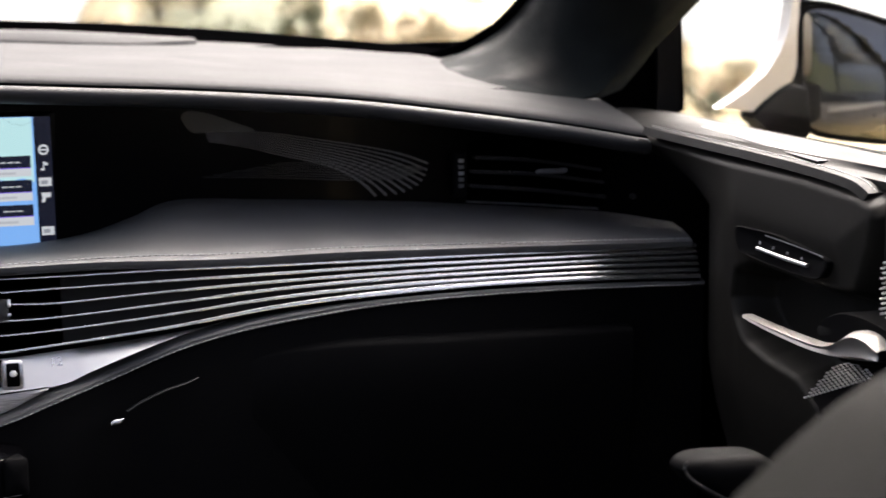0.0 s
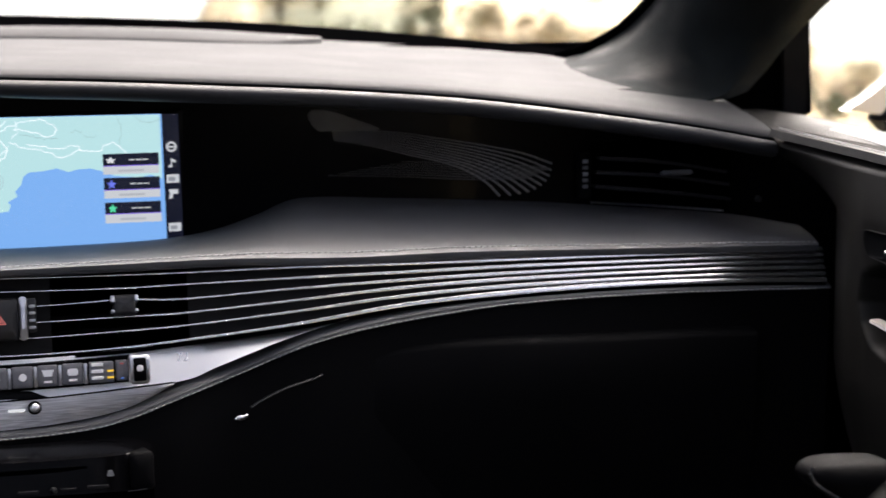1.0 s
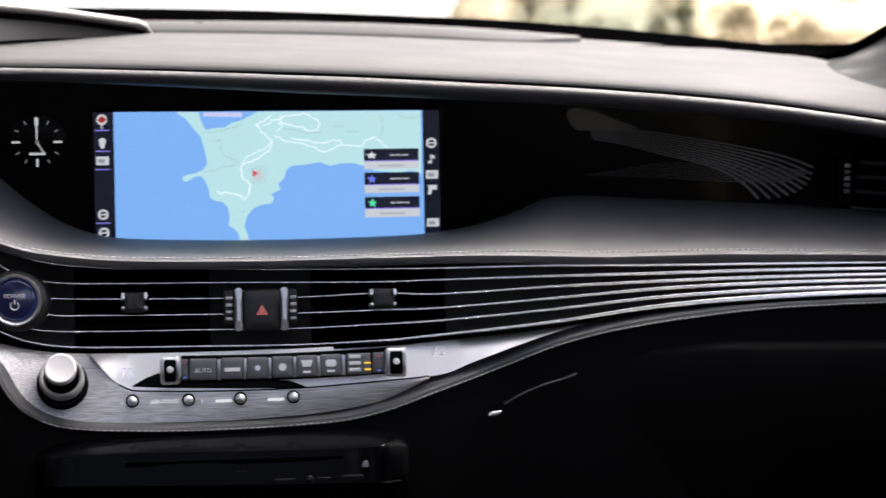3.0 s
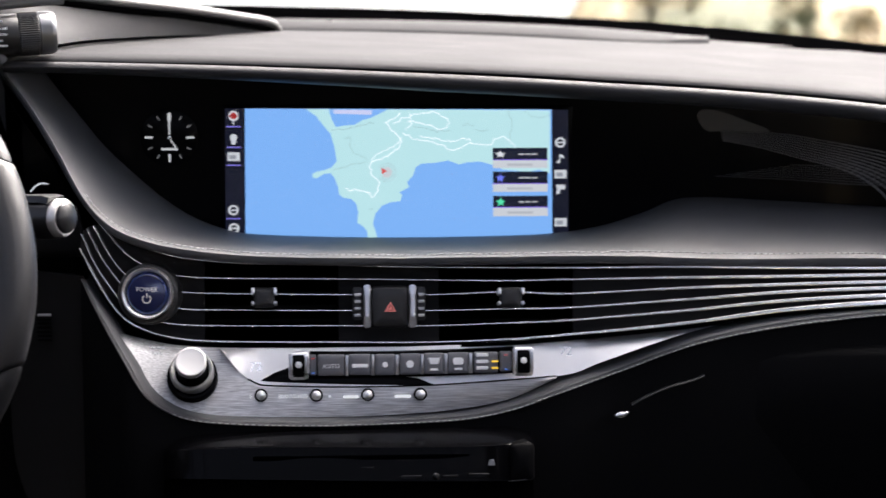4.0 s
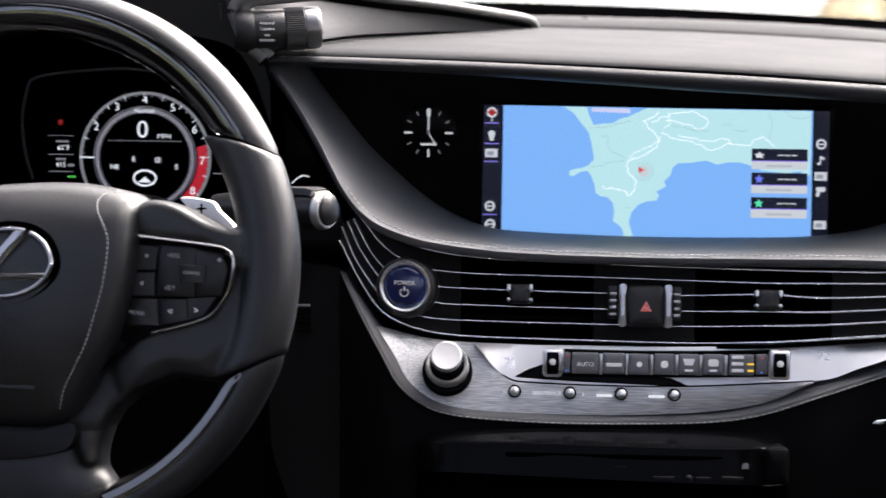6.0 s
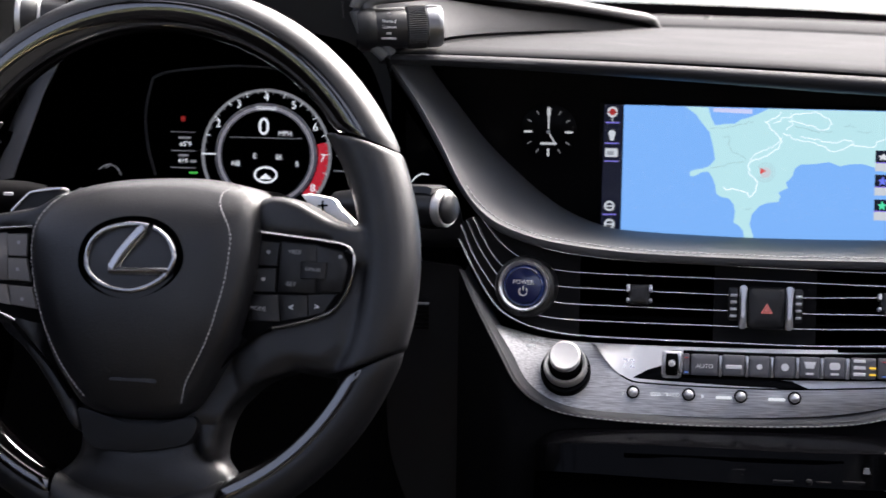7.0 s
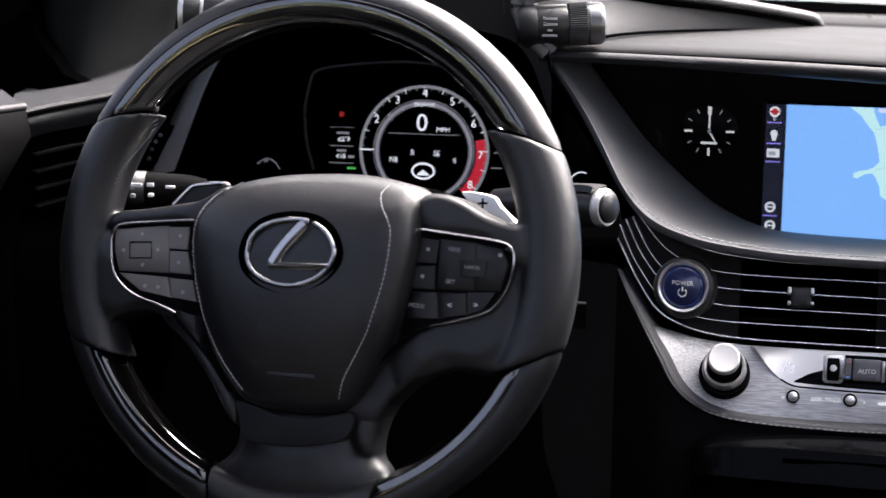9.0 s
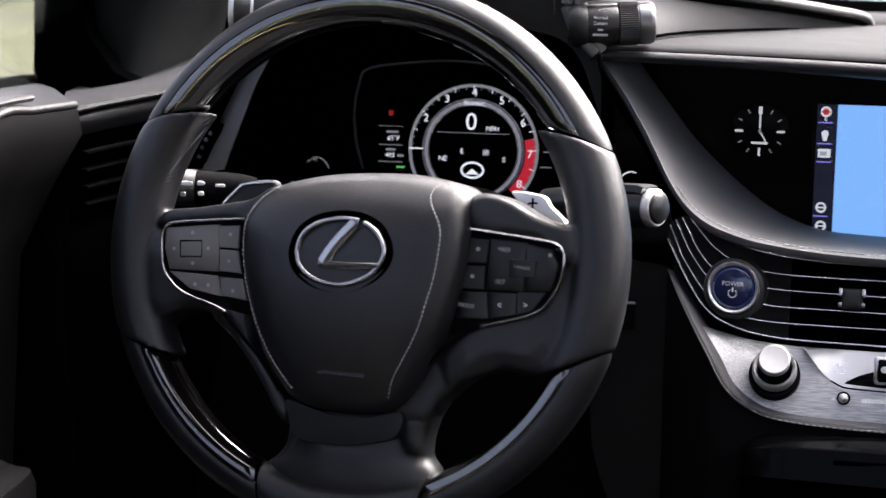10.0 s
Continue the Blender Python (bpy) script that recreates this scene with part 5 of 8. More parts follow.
lettering("0", 0.021, gf @ pose(-0.002, R0 * 0.42, 0.003), WHITEGLOW, cluster, name="speed_reading")
lettering("MPH", 0.0058, gf @ pose(0.0165, R0 * 0.33, 0.003), WHITEGLOW, cluster, name="unit")
lettering("Normal", 0.0055, gf @ pose(0, R0 * 0.71, 0.0042), WHITEGLOW, cluster, name="mode_reading")
part("rule", plate(gf @ pose(0, R0 * 0.26, 0.003), R0 * 1.1, 0.0005, 0.0003, 0.0002, 0.0001), GREYGLOW, cluster)
for text, x, y in (("NE", -0.46, -0.14), ("E", -0.17, -0.02), ("SE", 0.2, -0.03), ("S", 0.48, -0.13)):
    lettering(text, 0.0062, gf @ pose(R0 * x, R0 * y, 0.003), WHITEGLOW, cluster, name="compass_letter")
oval = [Vector((0.0095 * math.cos(a), 0.0065 * math.sin(a) - R0 * 0.30, 0.003)) for a in np.linspace(0, 2 * math.pi, 25)]
part("compass_oval", sweep([gf @ p for p in oval], ring_profile(0.0009, 0.0006, 6), up=(0.01, -1, 0.02), close=False), WHITEGLOW, cluster, "oval compass sign")
part("compass_wedge", pillow(gf @ pose(0, -R0 * 0.33, 0.003), [(-0.006, -0.002), (0, 0.003), (0.006, -0.002)], [(1, 0), (1, 0.0004)]), WHITEGLOW, cluster)
bez = spl([(-0.4997, 1.66, 0.7995), (-0.5059, 1.66, 0.8234), (-0.5076, 1.66, 0.8521), (-0.5025, 1.66, 0.8761), (-0.499, 1.66, 0.8828), (-0.482, 1.66, 0.8879), (-0.4385, 1.66, 0.8926), (-0.4144, 1.66, 0.893), (-0.3904, 1.66, 0.8907), (-0.3617, 1.66, 0.8837)], 60)
part("bezel", sweep(bez, ring_profile(0.0008, 0.0012, 6)), GREYPANEL, cluster, "thin dark bezel line")
for box, mat in (((-0.4812, 1.69, 0.8289, 0.0109, 0.0017), GREYGLOW), ((-0.4825, 1.69, 0.8137, 0.0084, 0.0018), GREYGLOW), ((-0.4738, 1.69, 0.8086, 0.0055, 0.0022), GREYGLOW), ((-0.4736, 1.69, 0.7987, 0.0074, 0.0017), glowing("green_lamp", (0.1, 0.6, 0.1), 0.6)), ((-0.4825, 1.69, 0.8452, 0.0039, 0.0043), glowing("red_lamp", (0.5, 0.02, 0.02), 0.35)), ((-0.4824, 1.69, 0.8338, 0.0213, 0.0003), GREYGLOW), ((-0.4825, 1.69, 0.8177, 0.0213, 0.0002), GREYGLOW), ((-0.4825, 1.69, 0.803, 0.0213, 0.0002), GREYGLOW), ((-0.3817, 1.69, 0.7754, 0.0163, 0.002), glowing("violet_lamp", (0.25, 0.18, 0.6), 0.7)), ((-0.3469, 1.69, 0.8165, 0.0049, 0.0008), GREYGLOW), ((-0.3468, 1.69, 0.8034, 0.0098, 0.0008), GREYGLOW)):
    part("readout", plate(facing(box[:3]), box[3], box[4], 0.0006, 0.0004, 0.0002), mat, cluster, smooth=False)
side = spl([(-0.5572, 1.69, 0.7996), (-0.5496, 1.69, 0.8042), (-0.5421, 1.69, 0.8019), (-0.5372, 1.69, 0.7952)], 14)
part("temperature_arc", sweep(side, ring_profile(0.0004, 0.0004, 6)), GREYGLOW, cluster)
lettering("65°F", 0.0058, facing((-0.4798, 1.6885, 0.8234)), WHITEGLOW, cluster, name="outside_temperature")
lettering("415", 0.0058, facing((-0.4825, 1.6885, 0.8089)), WHITEGLOW, cluster, name="distance_reading")
lettering("H", 0.0045, facing((-0.5493, 1.689, 0.8023)), GREYGLOW, cluster, name="gauge_letter")
part("fuel_arc", sweep(spl([(-0.2844, 1.69, 0.7958), (-0.2796, 1.69, 0.8007), (-0.2748, 1.69, 0.8028), (-0.2699, 1.69, 0.802)], 10), ring_profile(0.0006, 0.0006, 6)), WHITEGLOW, cluster)

# ---- steering wheel ----
WC = Vector((-0.424, 1.345, 0.777))
wm = facing(WC, (-0.1502, -0.9701, 0.1908))
wheel = thing("steering_wheel", "black leather steering wheel with polished dark wood arcs", "steering wheel", WC)
RM, RA, RB = 0.1765, 0.0160, 0.0175


def tube(c, ra, rb, p0, p1, m=20):
    """A stretch of the rim's section: (radius, height), from p0 to p1 degrees (0 outside, 90 towards the driver)."""
    return [(c + ra * math.cos(radians(p0 + (p1 - p0) * j / m)), rb * math.sin(radians(p0 + (p1 - p0) * j / m))) for j in range(m if p1 - p0 >= 360 else m + 1)]


def rim(a0, a1, section, s0=0.0, s1=0.0, full=False, bevel=0.0):
    """A section carried round the rim; a is the angle from the right. s0 and s1 slant the cut ends; bevel rounds them."""
    n = max(6, int(abs(a1 - a0) / 3))
    steps = [0.0, 0.4 / n] + [i / n for i in range(1, n)] + [1 - 0.4 / n, 1.0]
    rows = []
    for k, f in enumerate(steps):
        shrink = bevel if k in (0, len(steps) - 1) else 0.0
        row = []
        for r, h in section:
            d = Vector((r - 0.1675, h))
            d -= d.normalized() * shrink
            r2 = 0.1675 + d.x
            a = radians((a0 + s0 * 320 * (0.170 - r)) * (1 - f) + (a1 + s1 * 320 * (0.170 - r)) * f)
            row.append(wm @ Vector((r2 * math.cos(a), r2 * math.sin(a), d.y)))
        rows.append(row)
    bm = loft(rows, closed=full)
    if full:
        bm.verts.ensure_lookup_table()
        m = len(section)
        bm.faces.new([bm.verts[j] for j in range(m)])
        bm.faces.new([bm.verts[len(bm.verts) - 1 - j] for j in range(m)])
    return bm


GRIP = material("grip_leather", (0.0098, 0.0101, 0.0115), 0.35, grain=0.3, grain_size=1300, spec=0.55)
part("rim_core", rim(0, 360, tube(RM, 0.0125, 0.0135, 0, 360), full=True), DEEP, wheel)
# upper arc, then the two lower arcs: leather outside, polished wood inside
UPPER = [(0.1787, 0.0166), (0.1772, 0.0176), (0.1735, 0.0177), (0.1685, 0.0158), (0.1640, 0.0128), (0.1605, 0.0078), (0.1586, 0.0), (0.1595, -0.008), (0.165, -0.0145)]
LOWER = [(0.1745, 0.0166), (0.1732, 0.0178), (0.1700, 0.0178), (0.1665, 0.0163), (0.1652, 0.0153), (0.1645, 0.0142), (0.1610, 0.0078), (0.1592, 0.0005), (0.1592, -0.006), (0.163, -0.014)]
for a0, a1, s0, s1, p1, wood in ((32.6, 147.4, 1, -1, 81, UPPER), (207.4, 250.0, 1, -0.5, 97, LOWER), (-67.5, -22.9, 0.5, -1, 97, LOWER)):
    edge = tube(RM, 0.0160, 0.0175, -172, p1, 24)
    part("rim_leather", rim(a0, a1, edge + [(edge[-1][0] - 0.0006, edge[-1][1] - 0.0006), (edge[-1][0] - 0.0007, edge[-1][1] - 0.003)], s0, s1, bevel=0.0008), GRIP, wheel, "black leather outer face of the rim")
    part("rim_wood", rim(a0 + 0.2, a1 - 0.2, wood, s0, s1, bevel=0.0012), WOOD, wheel, "polished dark wood inner arc")
part("lower_grip", rim(250.6, 291.8, tube(RM, 0.0166, 0.0180, 0, 360), -0.5, 0.5, True, 0.001), GRIP, wheel, "leather lower rim")
# hub cushion
pad_line = loop([(-0.0254, 0.052), (0.0078, 0.0558), (0.0366, 0.0564), (0.0612, 0.0536), (0.0799, 0.0472), (0.0844, 0.0278), (0.0848, 0.0052), (0.0812, -0.0215), (0.0744, -0.0485), (0.0625, -0.0722), (0.0523, -0.0898), (0.0419, -0.1007), (0.0227, -0.106), (-0.0105, -0.1066), (-0.0304, -0.1016), (-0.0412, -0.0902), (-0.0527, -0.073), (-0.0627, -0.0485), (-0.0705, -0.0217), (-0.0748, 0.0055), (-0.0731, 0.0232), (-0.0584, 0.041)], 76)
padc = [(0.0064, -0.0197)][0]


def bend(v):
    """How far the cushion falls back towards its top and its foot."""
    return 10.0 * max(0.0, v - 0.012) ** 2 + 1.2 * max(0.0, -0.02 - v) ** 2


bm = pillow(wm, pad_line, [(1.02, -0.012), (1.02, 0.022), (1.005, 0.031), (0.975, 0.0372), (0.90, 0.0412), (0.7, 0.0445), (0.45, 0.0462), (0.2, 0.047), (0.02, 0.0475)], padc, True)
back_to = wm.inverted()
for v in bm.verts:
    q = back_to @ v.co
    if q.z > 0.0:
        v.co = wm @ Vector((q.x, q.y, q.z - bend(q.y)))
part("hub_cushion", bm, LEATHER, wheel, "domed black leather hub cushion")


def dome(u, v):
    """The cushion's height at a place: the ring on which it lies decides it."""
    best = 0.05
    d = Vector((u - padc[0], v - padc[1]))
    for p in pad_line:
        e = Vector((p.x - padc[0], p.y - padc[1]))
        if d.length > 1e-6 and d.angle(e, 9) < 0.06:
            best = d.length / e.length
            break
    for (s0, h0), (s1, h1) in zip(((1.02, 0.022), (1.005, 0.031), (0.975, 0.0372), (0.90, 0.0412), (0.7, 0.0445), (0.45, 0.0462), (0.2, 0.047)), ((1.005, 0.031), (0.975, 0.0372), (0.90, 0.0412), (0.7, 0.0445), (0.45, 0.0462), (0.2, 0.047), (0.0, 0.0475))):
        if s1 <= best <= s0:
            return h1 + (h0 - h1) * (best - s1) / (s0 - s1) - bend(v)
    return 0.0475 - bend(v)


for line in ([(-0.0443, 0.0469), (-0.056, 0.0396), (-0.0637, 0.0313), (-0.0692, 0.0212), (-0.0715, 0.0093), (-0.0713, -0.0063), (-0.0669, -0.0255), (-0.0597, -0.0464), (-0.0513, -0.0632), (-0.0404, -0.0797), (-0.027, -0.0958)], [(0.0732, 0.0524), (0.0633, 0.0507), (0.0601, 0.0456), (0.0625, 0.0374), (0.0685, 0.0283), (0.0726, 0.0191), (0.0728, 0.0078), (0.0709, -0.0112), (0.0666, -0.0304), (0.0611, -0.0497), (0.052, -0.0694), (0.0461, -0.0813), (0.0418, -0.0961)]):
    pts = spl([(*p, 0) for p in line], 60)
    stitches([wm @ Vector((p.x, p.y, dome(p.x, p.y) + 0.0010)) for p in pts], wheel, length=0.0012, gap=0.0020, wide=0.0008, toward=(-0.15, -0.97, 0.19))
# oval badge of the hub: a slim ring in a shallow dish, a slanted ridge and a foot
bw = 0.0466
bl = loop([(0.0025, 0.0224), (0.0182, 0.0212), (0.0300, 0.0141), (0.0358, 0.0019), (0.0320, -0.0088), (0.0216, -0.0171), (0.0067, -0.0219), (-0.0106, -0.0202), (-0.0229, -0.0129), (-0.0272, -0.0027), (-0.0238, 0.0097), (-0.0134, 0.0184)], 96)
FACE = (-0.15, -0.97, 0.19)


def sunk(u, v):
    return bw - 0.8 * bend(v)


part("badge_dish", sweep([wm @ Vector((0.0043 + (p.x - 0.0043) * 1.12, p.y * 1.14, sunk(p.x, p.y) + 0.0002)) for p in bl + bl[:1]], [(-0.0026, -0.003), (-0.0024, 0.0004), (0.0, -0.0004), (0.0024, 0.0004), (0.0026, -0.003)], up=FACE, close=False), DEEP, wheel, "dark groove round the badge")
part("badge_field", pillow(wm, bl, [(1.06, bw - 0.012), (1.06, bw - 0.0016), (0.98, bw - 0.0010), (0.5, bw - 0.0004)]), GRIP, wheel, "leather field of the badge")
for name, arc in (("badge_ring", bl[26:] + bl[:8]), ("badge_ring", bl[9:27])):
    part(name, sweep([wm @ Vector((p.x, p.y, sunk(p.x, p.y) + 0.0012)) for p in arc], [(-0.0021, -0.002), (-0.0019, 0.0004), (-0.0005, 0.0018), (0.0008, 0.0017), (0.0020, 0.0003), (0.0021, -0.002)], up=FACE), BADGE, wheel, "chrome oval ring")
ridge = [(-0.0046, -0.002), (-0.0046, 0.0006), (-0.0034, 0.0018), (-0.0004, 0.0030), (0.0030, 0.0012), (0.0046, 0.0), (0.0046, -0.002)]
part("badge_bar", sweep([wm @ Vector((p.x, p.y, sunk(p.x, p.y) + 0.0012)) for p in spl([(0.0135, 0.0205, 0), (0.0048, 0.0108, 0), (-0.0025, 0.0015, 0), (-0.0078, -0.0078, 0)], 14)], ridge, up=FACE), BADGE, wheel, "slanted chrome ridge of the badge")
part("badge_foot", sweep([wm @ Vector((p.x, p.y, sunk(p.x, p.y) + 0.0012)) for p in spl([(-0.0098, -0.0092, 0), (0.006, -0.0089, 0), (0.0212, -0.0083, 0), (0.0328, -0.0079, 0)], 14)], [(b * 0.62, h * 0.8) for b, h in ridge], up=FACE), BADGE, wheel, "chrome foot of the badge")
part("airbag_marking", plate(wm @ pose(0.0089, -0.0816, dome(0.0089, -0.0816) - 0.0004), 0.034, 0.0035, 0.0006, 0.001, 0.0004), GRIP, wheel, "embossed unreadable marking")

# spokes
arms = (
    loop([(-0.147, 0.0204), (-0.1228, 0.0243), (-0.0967, 0.0292), (-0.0732, 0.0346), (-0.0547, 0.0448), (-0.0434, 0.0161), (-0.064, 0.0068), (-0.078, 0.0169), (-0.1393, 0.0104), (-0.1527, 0.0087)], 50),
    loop([(0.0826, 0.0455), (0.0944, 0.0481), (0.1106, 0.0446), (0.1312, 0.0346), (0.1532, 0.0285), (0.1591, 0.0274), (0.1618, 0.0149), (0.1598, 0.0021), (0.1567, 0.0019), (0.1534, 0.0125), (0.1365, 0.0191), (0.1048, 0.0207), (0.0814, 0.0225), (0.0714, 0.0352)], 60),
)
under = (
    loop([(-0.1748, 0.0085), (-0.1501, 0.0134), (-0.0836, 0.0226), (-0.0665, -0.0642), (-0.0855, -0.0530), (-0.1000, -0.0505), (-0.1193, -0.0490), (-0.1330, -0.0530), (-0.1480, -0.0600), (-0.1620, -0.0560), (-0.1720, -0.0440)], 60),
    loop([(0.0653, 0.0246), (0.1299, 0.0252), (0.165, 0.0294), (0.1719, -0.0059), (0.1716, -0.0500), (0.1600, -0.0620), (0.1450, -0.0720), (0.1225, -0.0714), (0.1080, -0.0704), (0.0924, -0.0764), (0.0802, -0.0847), (0.0712, -0.0936), (0.0640, -0.0800), (0.0599, -0.0532)], 90),
)
strut = (
    loop([(-0.0977, -0.0441), (-0.0863, -0.0514), (-0.0693, -0.0683), (-0.0529, -0.0891), (-0.040, -0.1063), (-0.0398, -0.1222), (-0.0475, -0.1159), (-0.0584, -0.0991), (-0.0749, -0.0776), (-0.092, -0.0603), (-0.1058, -0.0508)], 50),
    loop([(0.0985, -0.0405), (0.0739, -0.0511), (0.0559, -0.0672), (0.040, -0.0858), (0.0310, -0.1000), (0.0350, -0.1110), (0.0560, -0.1130), (0.0633, -0.1067), (0.0712, -0.0936), (0.0802, -0.0847), (0.0924, -0.0764), (0.1080, -0.0704), (0.1220, -0.0600)], 70),
)
for a0, a1, s0, s1, arm, body, leg in ((148.0, 206.8, -1, 1, arms[0], under[0], strut[0]), (-22.3, 32.0, -1, 1, arms[1], under[1], strut[1])):
    bm = join(rim(a0, a1, tube(RM - 0.0042, 0.0205, 0.0220, 0, 360), s0, s1, True), pillow(wm, arm, [(1.0, -0.014), (1.0, 0.008), (0.97, 0.015), (0.85, 0.0205), (0.6, 0.0220), (0.3, 0.0225)]), pillow(wm, body, [(1.0, -0.02), (1.0, 0.001), (0.92, 0.0085), (0.8, 0.0145), (0.5, 0.0175)]), pillow(wm, leg, [(1.0, -0.022), (1.0, 0.005), (0.93, 0.0115), (0.7, 0.0130)]))
    grip = part("grip", bm, GRIP, wheel, "thick leather grip flowing into its spoke")
    melt = grip.modifiers.new("melt", "REMESH")
    melt.mode, melt.voxel_size, melt.use_smooth_shade = "VOXEL", 0.0017, True
    ease = grip.modifiers.new("ease", "SMOOTH")
    ease.factor, ease.iterations = 0.5, 14
lace = spl([(*q, 0) for q in [(-0.1217, 0.087), (-0.1213, 0.0834), (-0.1223, 0.0793), (-0.1259, 0.0747), (-0.1307, 0.0692), (-0.1363, 0.0624), (-0.1415, 0.0553), (-0.1458, 0.0482), (-0.1478, 0.0416)]], 19)
bm = bmesh.new()
for p in lace:
    a, b = Vector((p.x - 0.0018, p.y - 0.0009, 0.0124)), Vector((p.x + 0.0014, p.y + 0.0012, 0.0114))
    up = Vector((-0.00013, 0.00026, 0))
    for q in ((a - up, b - up, b + up, a + up), (a - up, a + up, a + up * 0.2 - Vector((0, 0, 0.002)), a - Vector((0, 0, 0.002)))):
        bm.faces.new([bm.verts.new(wm @ v) for v in q])
part("lacing", bm, BUTTON, wheel, "pale laced stitches of the grip", smooth=False)
panels = (
    loop([(-0.0791, 0.0185), (-0.114, 0.015), (-0.1361, 0.0124), (-0.1429, 0.0083), (-0.144, -0.0027), (-0.1418, -0.0166), (-0.1367, -0.0271), (-0.1224, -0.0364), (-0.0996, -0.0425), (-0.0685, -0.0471), (-0.0684, -0.025), (-0.0763, -0.0019)], 60),
    loop([(0.0791, 0.0229), (0.1041, 0.0212), (0.1359, 0.0188), (0.1479, 0.0163), (0.1522, 0.0106), (0.152, -0.0044), (0.1469, -0.0178), (0.1381, -0.029), (0.1172, -0.0372), (0.0977, -0.0418), (0.0804, -0.0501), (0.0731, -0.037), (0.0791, -0.0137)], 60),
)
for line in panels:
    part("switch_panel", pillow(wm, line, [(1.0, 0.0), (1.0, 0.0185), (0.97, 0.0198), (0.5, 0.0202)]), PLASTIC, wheel, "black switch surround")
for line, mat in (([(-0.08, 0.0187), (-0.1087, 0.0157), (-0.1341, 0.0124), (-0.1414, 0.0087), (-0.1432, -0.0007), (-0.1413, -0.0146), (-0.1362, -0.0263), (-0.1222, -0.0364), (-0.0985, -0.0433), (-0.0885, -0.0472)], BADGE), ([(0.0814, 0.0229), (0.1048, 0.0211), (0.1366, 0.0184), (0.1477, 0.0162), (0.1525, 0.0105), (0.1525, -0.0037), (0.1478, -0.0167), (0.1387, -0.0283), (0.1178, -0.0364), (0.0991, -0.0413)], BADGE), ([(-0.0903, -0.0485), (-0.0768, -0.0612), (-0.0577, -0.0793), (-0.043, -0.0976)], GLOSS), ([(0.0978, -0.0420), (0.0874, -0.0472), (0.0762, -0.0565), (0.0651, -0.0682), (0.0556, -0.0800)], GLOSS)):
    part("surround_trim", sweep([wm @ Vector((p.x, p.y, 0.0215)) for p in spl([(*q, 0) for q in line], 40)], ring_profile(0.0014 if mat == GLOSS else 0.0013, 0.0018, 8), up=(-0.15, -0.97, 0.19)), mat, wheel, "slim bright trim")
# lit tone for the left buttons, shaded tone for the right ones
LITBTN = material("lit_steering_button", (0.145, 0.138, 0.132), 0.42)
DARKBTN = material("shaded_steering_button", (0.0036, 0.0036, 0.0040), 0.5)
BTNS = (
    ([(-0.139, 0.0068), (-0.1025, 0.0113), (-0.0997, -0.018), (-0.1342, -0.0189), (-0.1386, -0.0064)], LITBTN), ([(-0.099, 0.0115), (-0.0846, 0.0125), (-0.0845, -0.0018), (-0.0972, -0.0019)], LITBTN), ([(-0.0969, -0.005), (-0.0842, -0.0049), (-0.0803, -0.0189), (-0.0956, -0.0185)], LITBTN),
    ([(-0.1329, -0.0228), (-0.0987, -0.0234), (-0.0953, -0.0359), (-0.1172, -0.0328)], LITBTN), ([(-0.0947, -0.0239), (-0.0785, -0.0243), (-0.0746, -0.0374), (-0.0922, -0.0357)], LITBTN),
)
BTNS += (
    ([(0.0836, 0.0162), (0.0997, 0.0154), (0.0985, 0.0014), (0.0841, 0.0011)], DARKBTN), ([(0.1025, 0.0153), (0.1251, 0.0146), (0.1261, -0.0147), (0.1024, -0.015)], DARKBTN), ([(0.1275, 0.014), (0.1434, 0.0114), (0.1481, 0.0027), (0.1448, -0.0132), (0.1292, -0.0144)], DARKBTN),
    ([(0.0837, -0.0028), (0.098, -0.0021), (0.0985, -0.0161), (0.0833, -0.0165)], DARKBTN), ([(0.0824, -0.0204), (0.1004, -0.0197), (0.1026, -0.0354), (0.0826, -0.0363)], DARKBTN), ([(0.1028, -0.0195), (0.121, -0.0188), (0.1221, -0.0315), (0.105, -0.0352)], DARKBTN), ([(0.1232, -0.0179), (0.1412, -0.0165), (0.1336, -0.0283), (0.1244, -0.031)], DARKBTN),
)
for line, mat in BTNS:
    part("wheel_button", pillow(wm, [Vector((*p, 0)) for p in line], [(1.13, 0.012), (1.13, 0.0208), (1.07, 0.0216), (0.3, 0.0219)]), mat, wheel, "push button in the lit tone" if mat == LITBTN else "push button in the shaded tone")
sq = [(-0.1287, -0.0002), (-0.112, 0.001), (-0.1109, -0.0101), (-0.1277, -0.0113)]
part("button_frame", sweep([wm @ Vector((p[0], p[1], 0.0218)) for p in sq + sq[:1]], ring_profile(0.0006, 0.0004, 6), up=(-0.15, -0.97, 0.19)), DEEP, wheel)
cn = [(0.116, 0.0048), (0.1348, 0.0047), (0.1339, -0.0066), (0.1166, -0.0072)]
part("cancel_button", pillow(wm, [Vector((*p, 0)) for p in cn], [(1.0, 0.018), (1.0, 0.0225), (0.92, 0.0233)]), DARKBTN, wheel, "raised black button")
for text, q, s in (("CANCEL", [(0.1254, -0.0006)][0], 0.0030), ("+RES", [(0.1111, 0.0105)][0], 0.0042), ("-SET", [(0.1098, -0.0111)][0], 0.0042), ("MODE", [(0.0879, -0.0287)][0], 0.004), ("<", [(0.1112, -0.0268)][0], 0.006), (">", [(0.1292, -0.0254)][0], 0.006)):
    lettering(text, s, wm @ pose(*q, 0.0236 if text == "CANCEL" else 0.0219, 0, 0, -3), WHITE if text in "<>" else DIM, wheel)
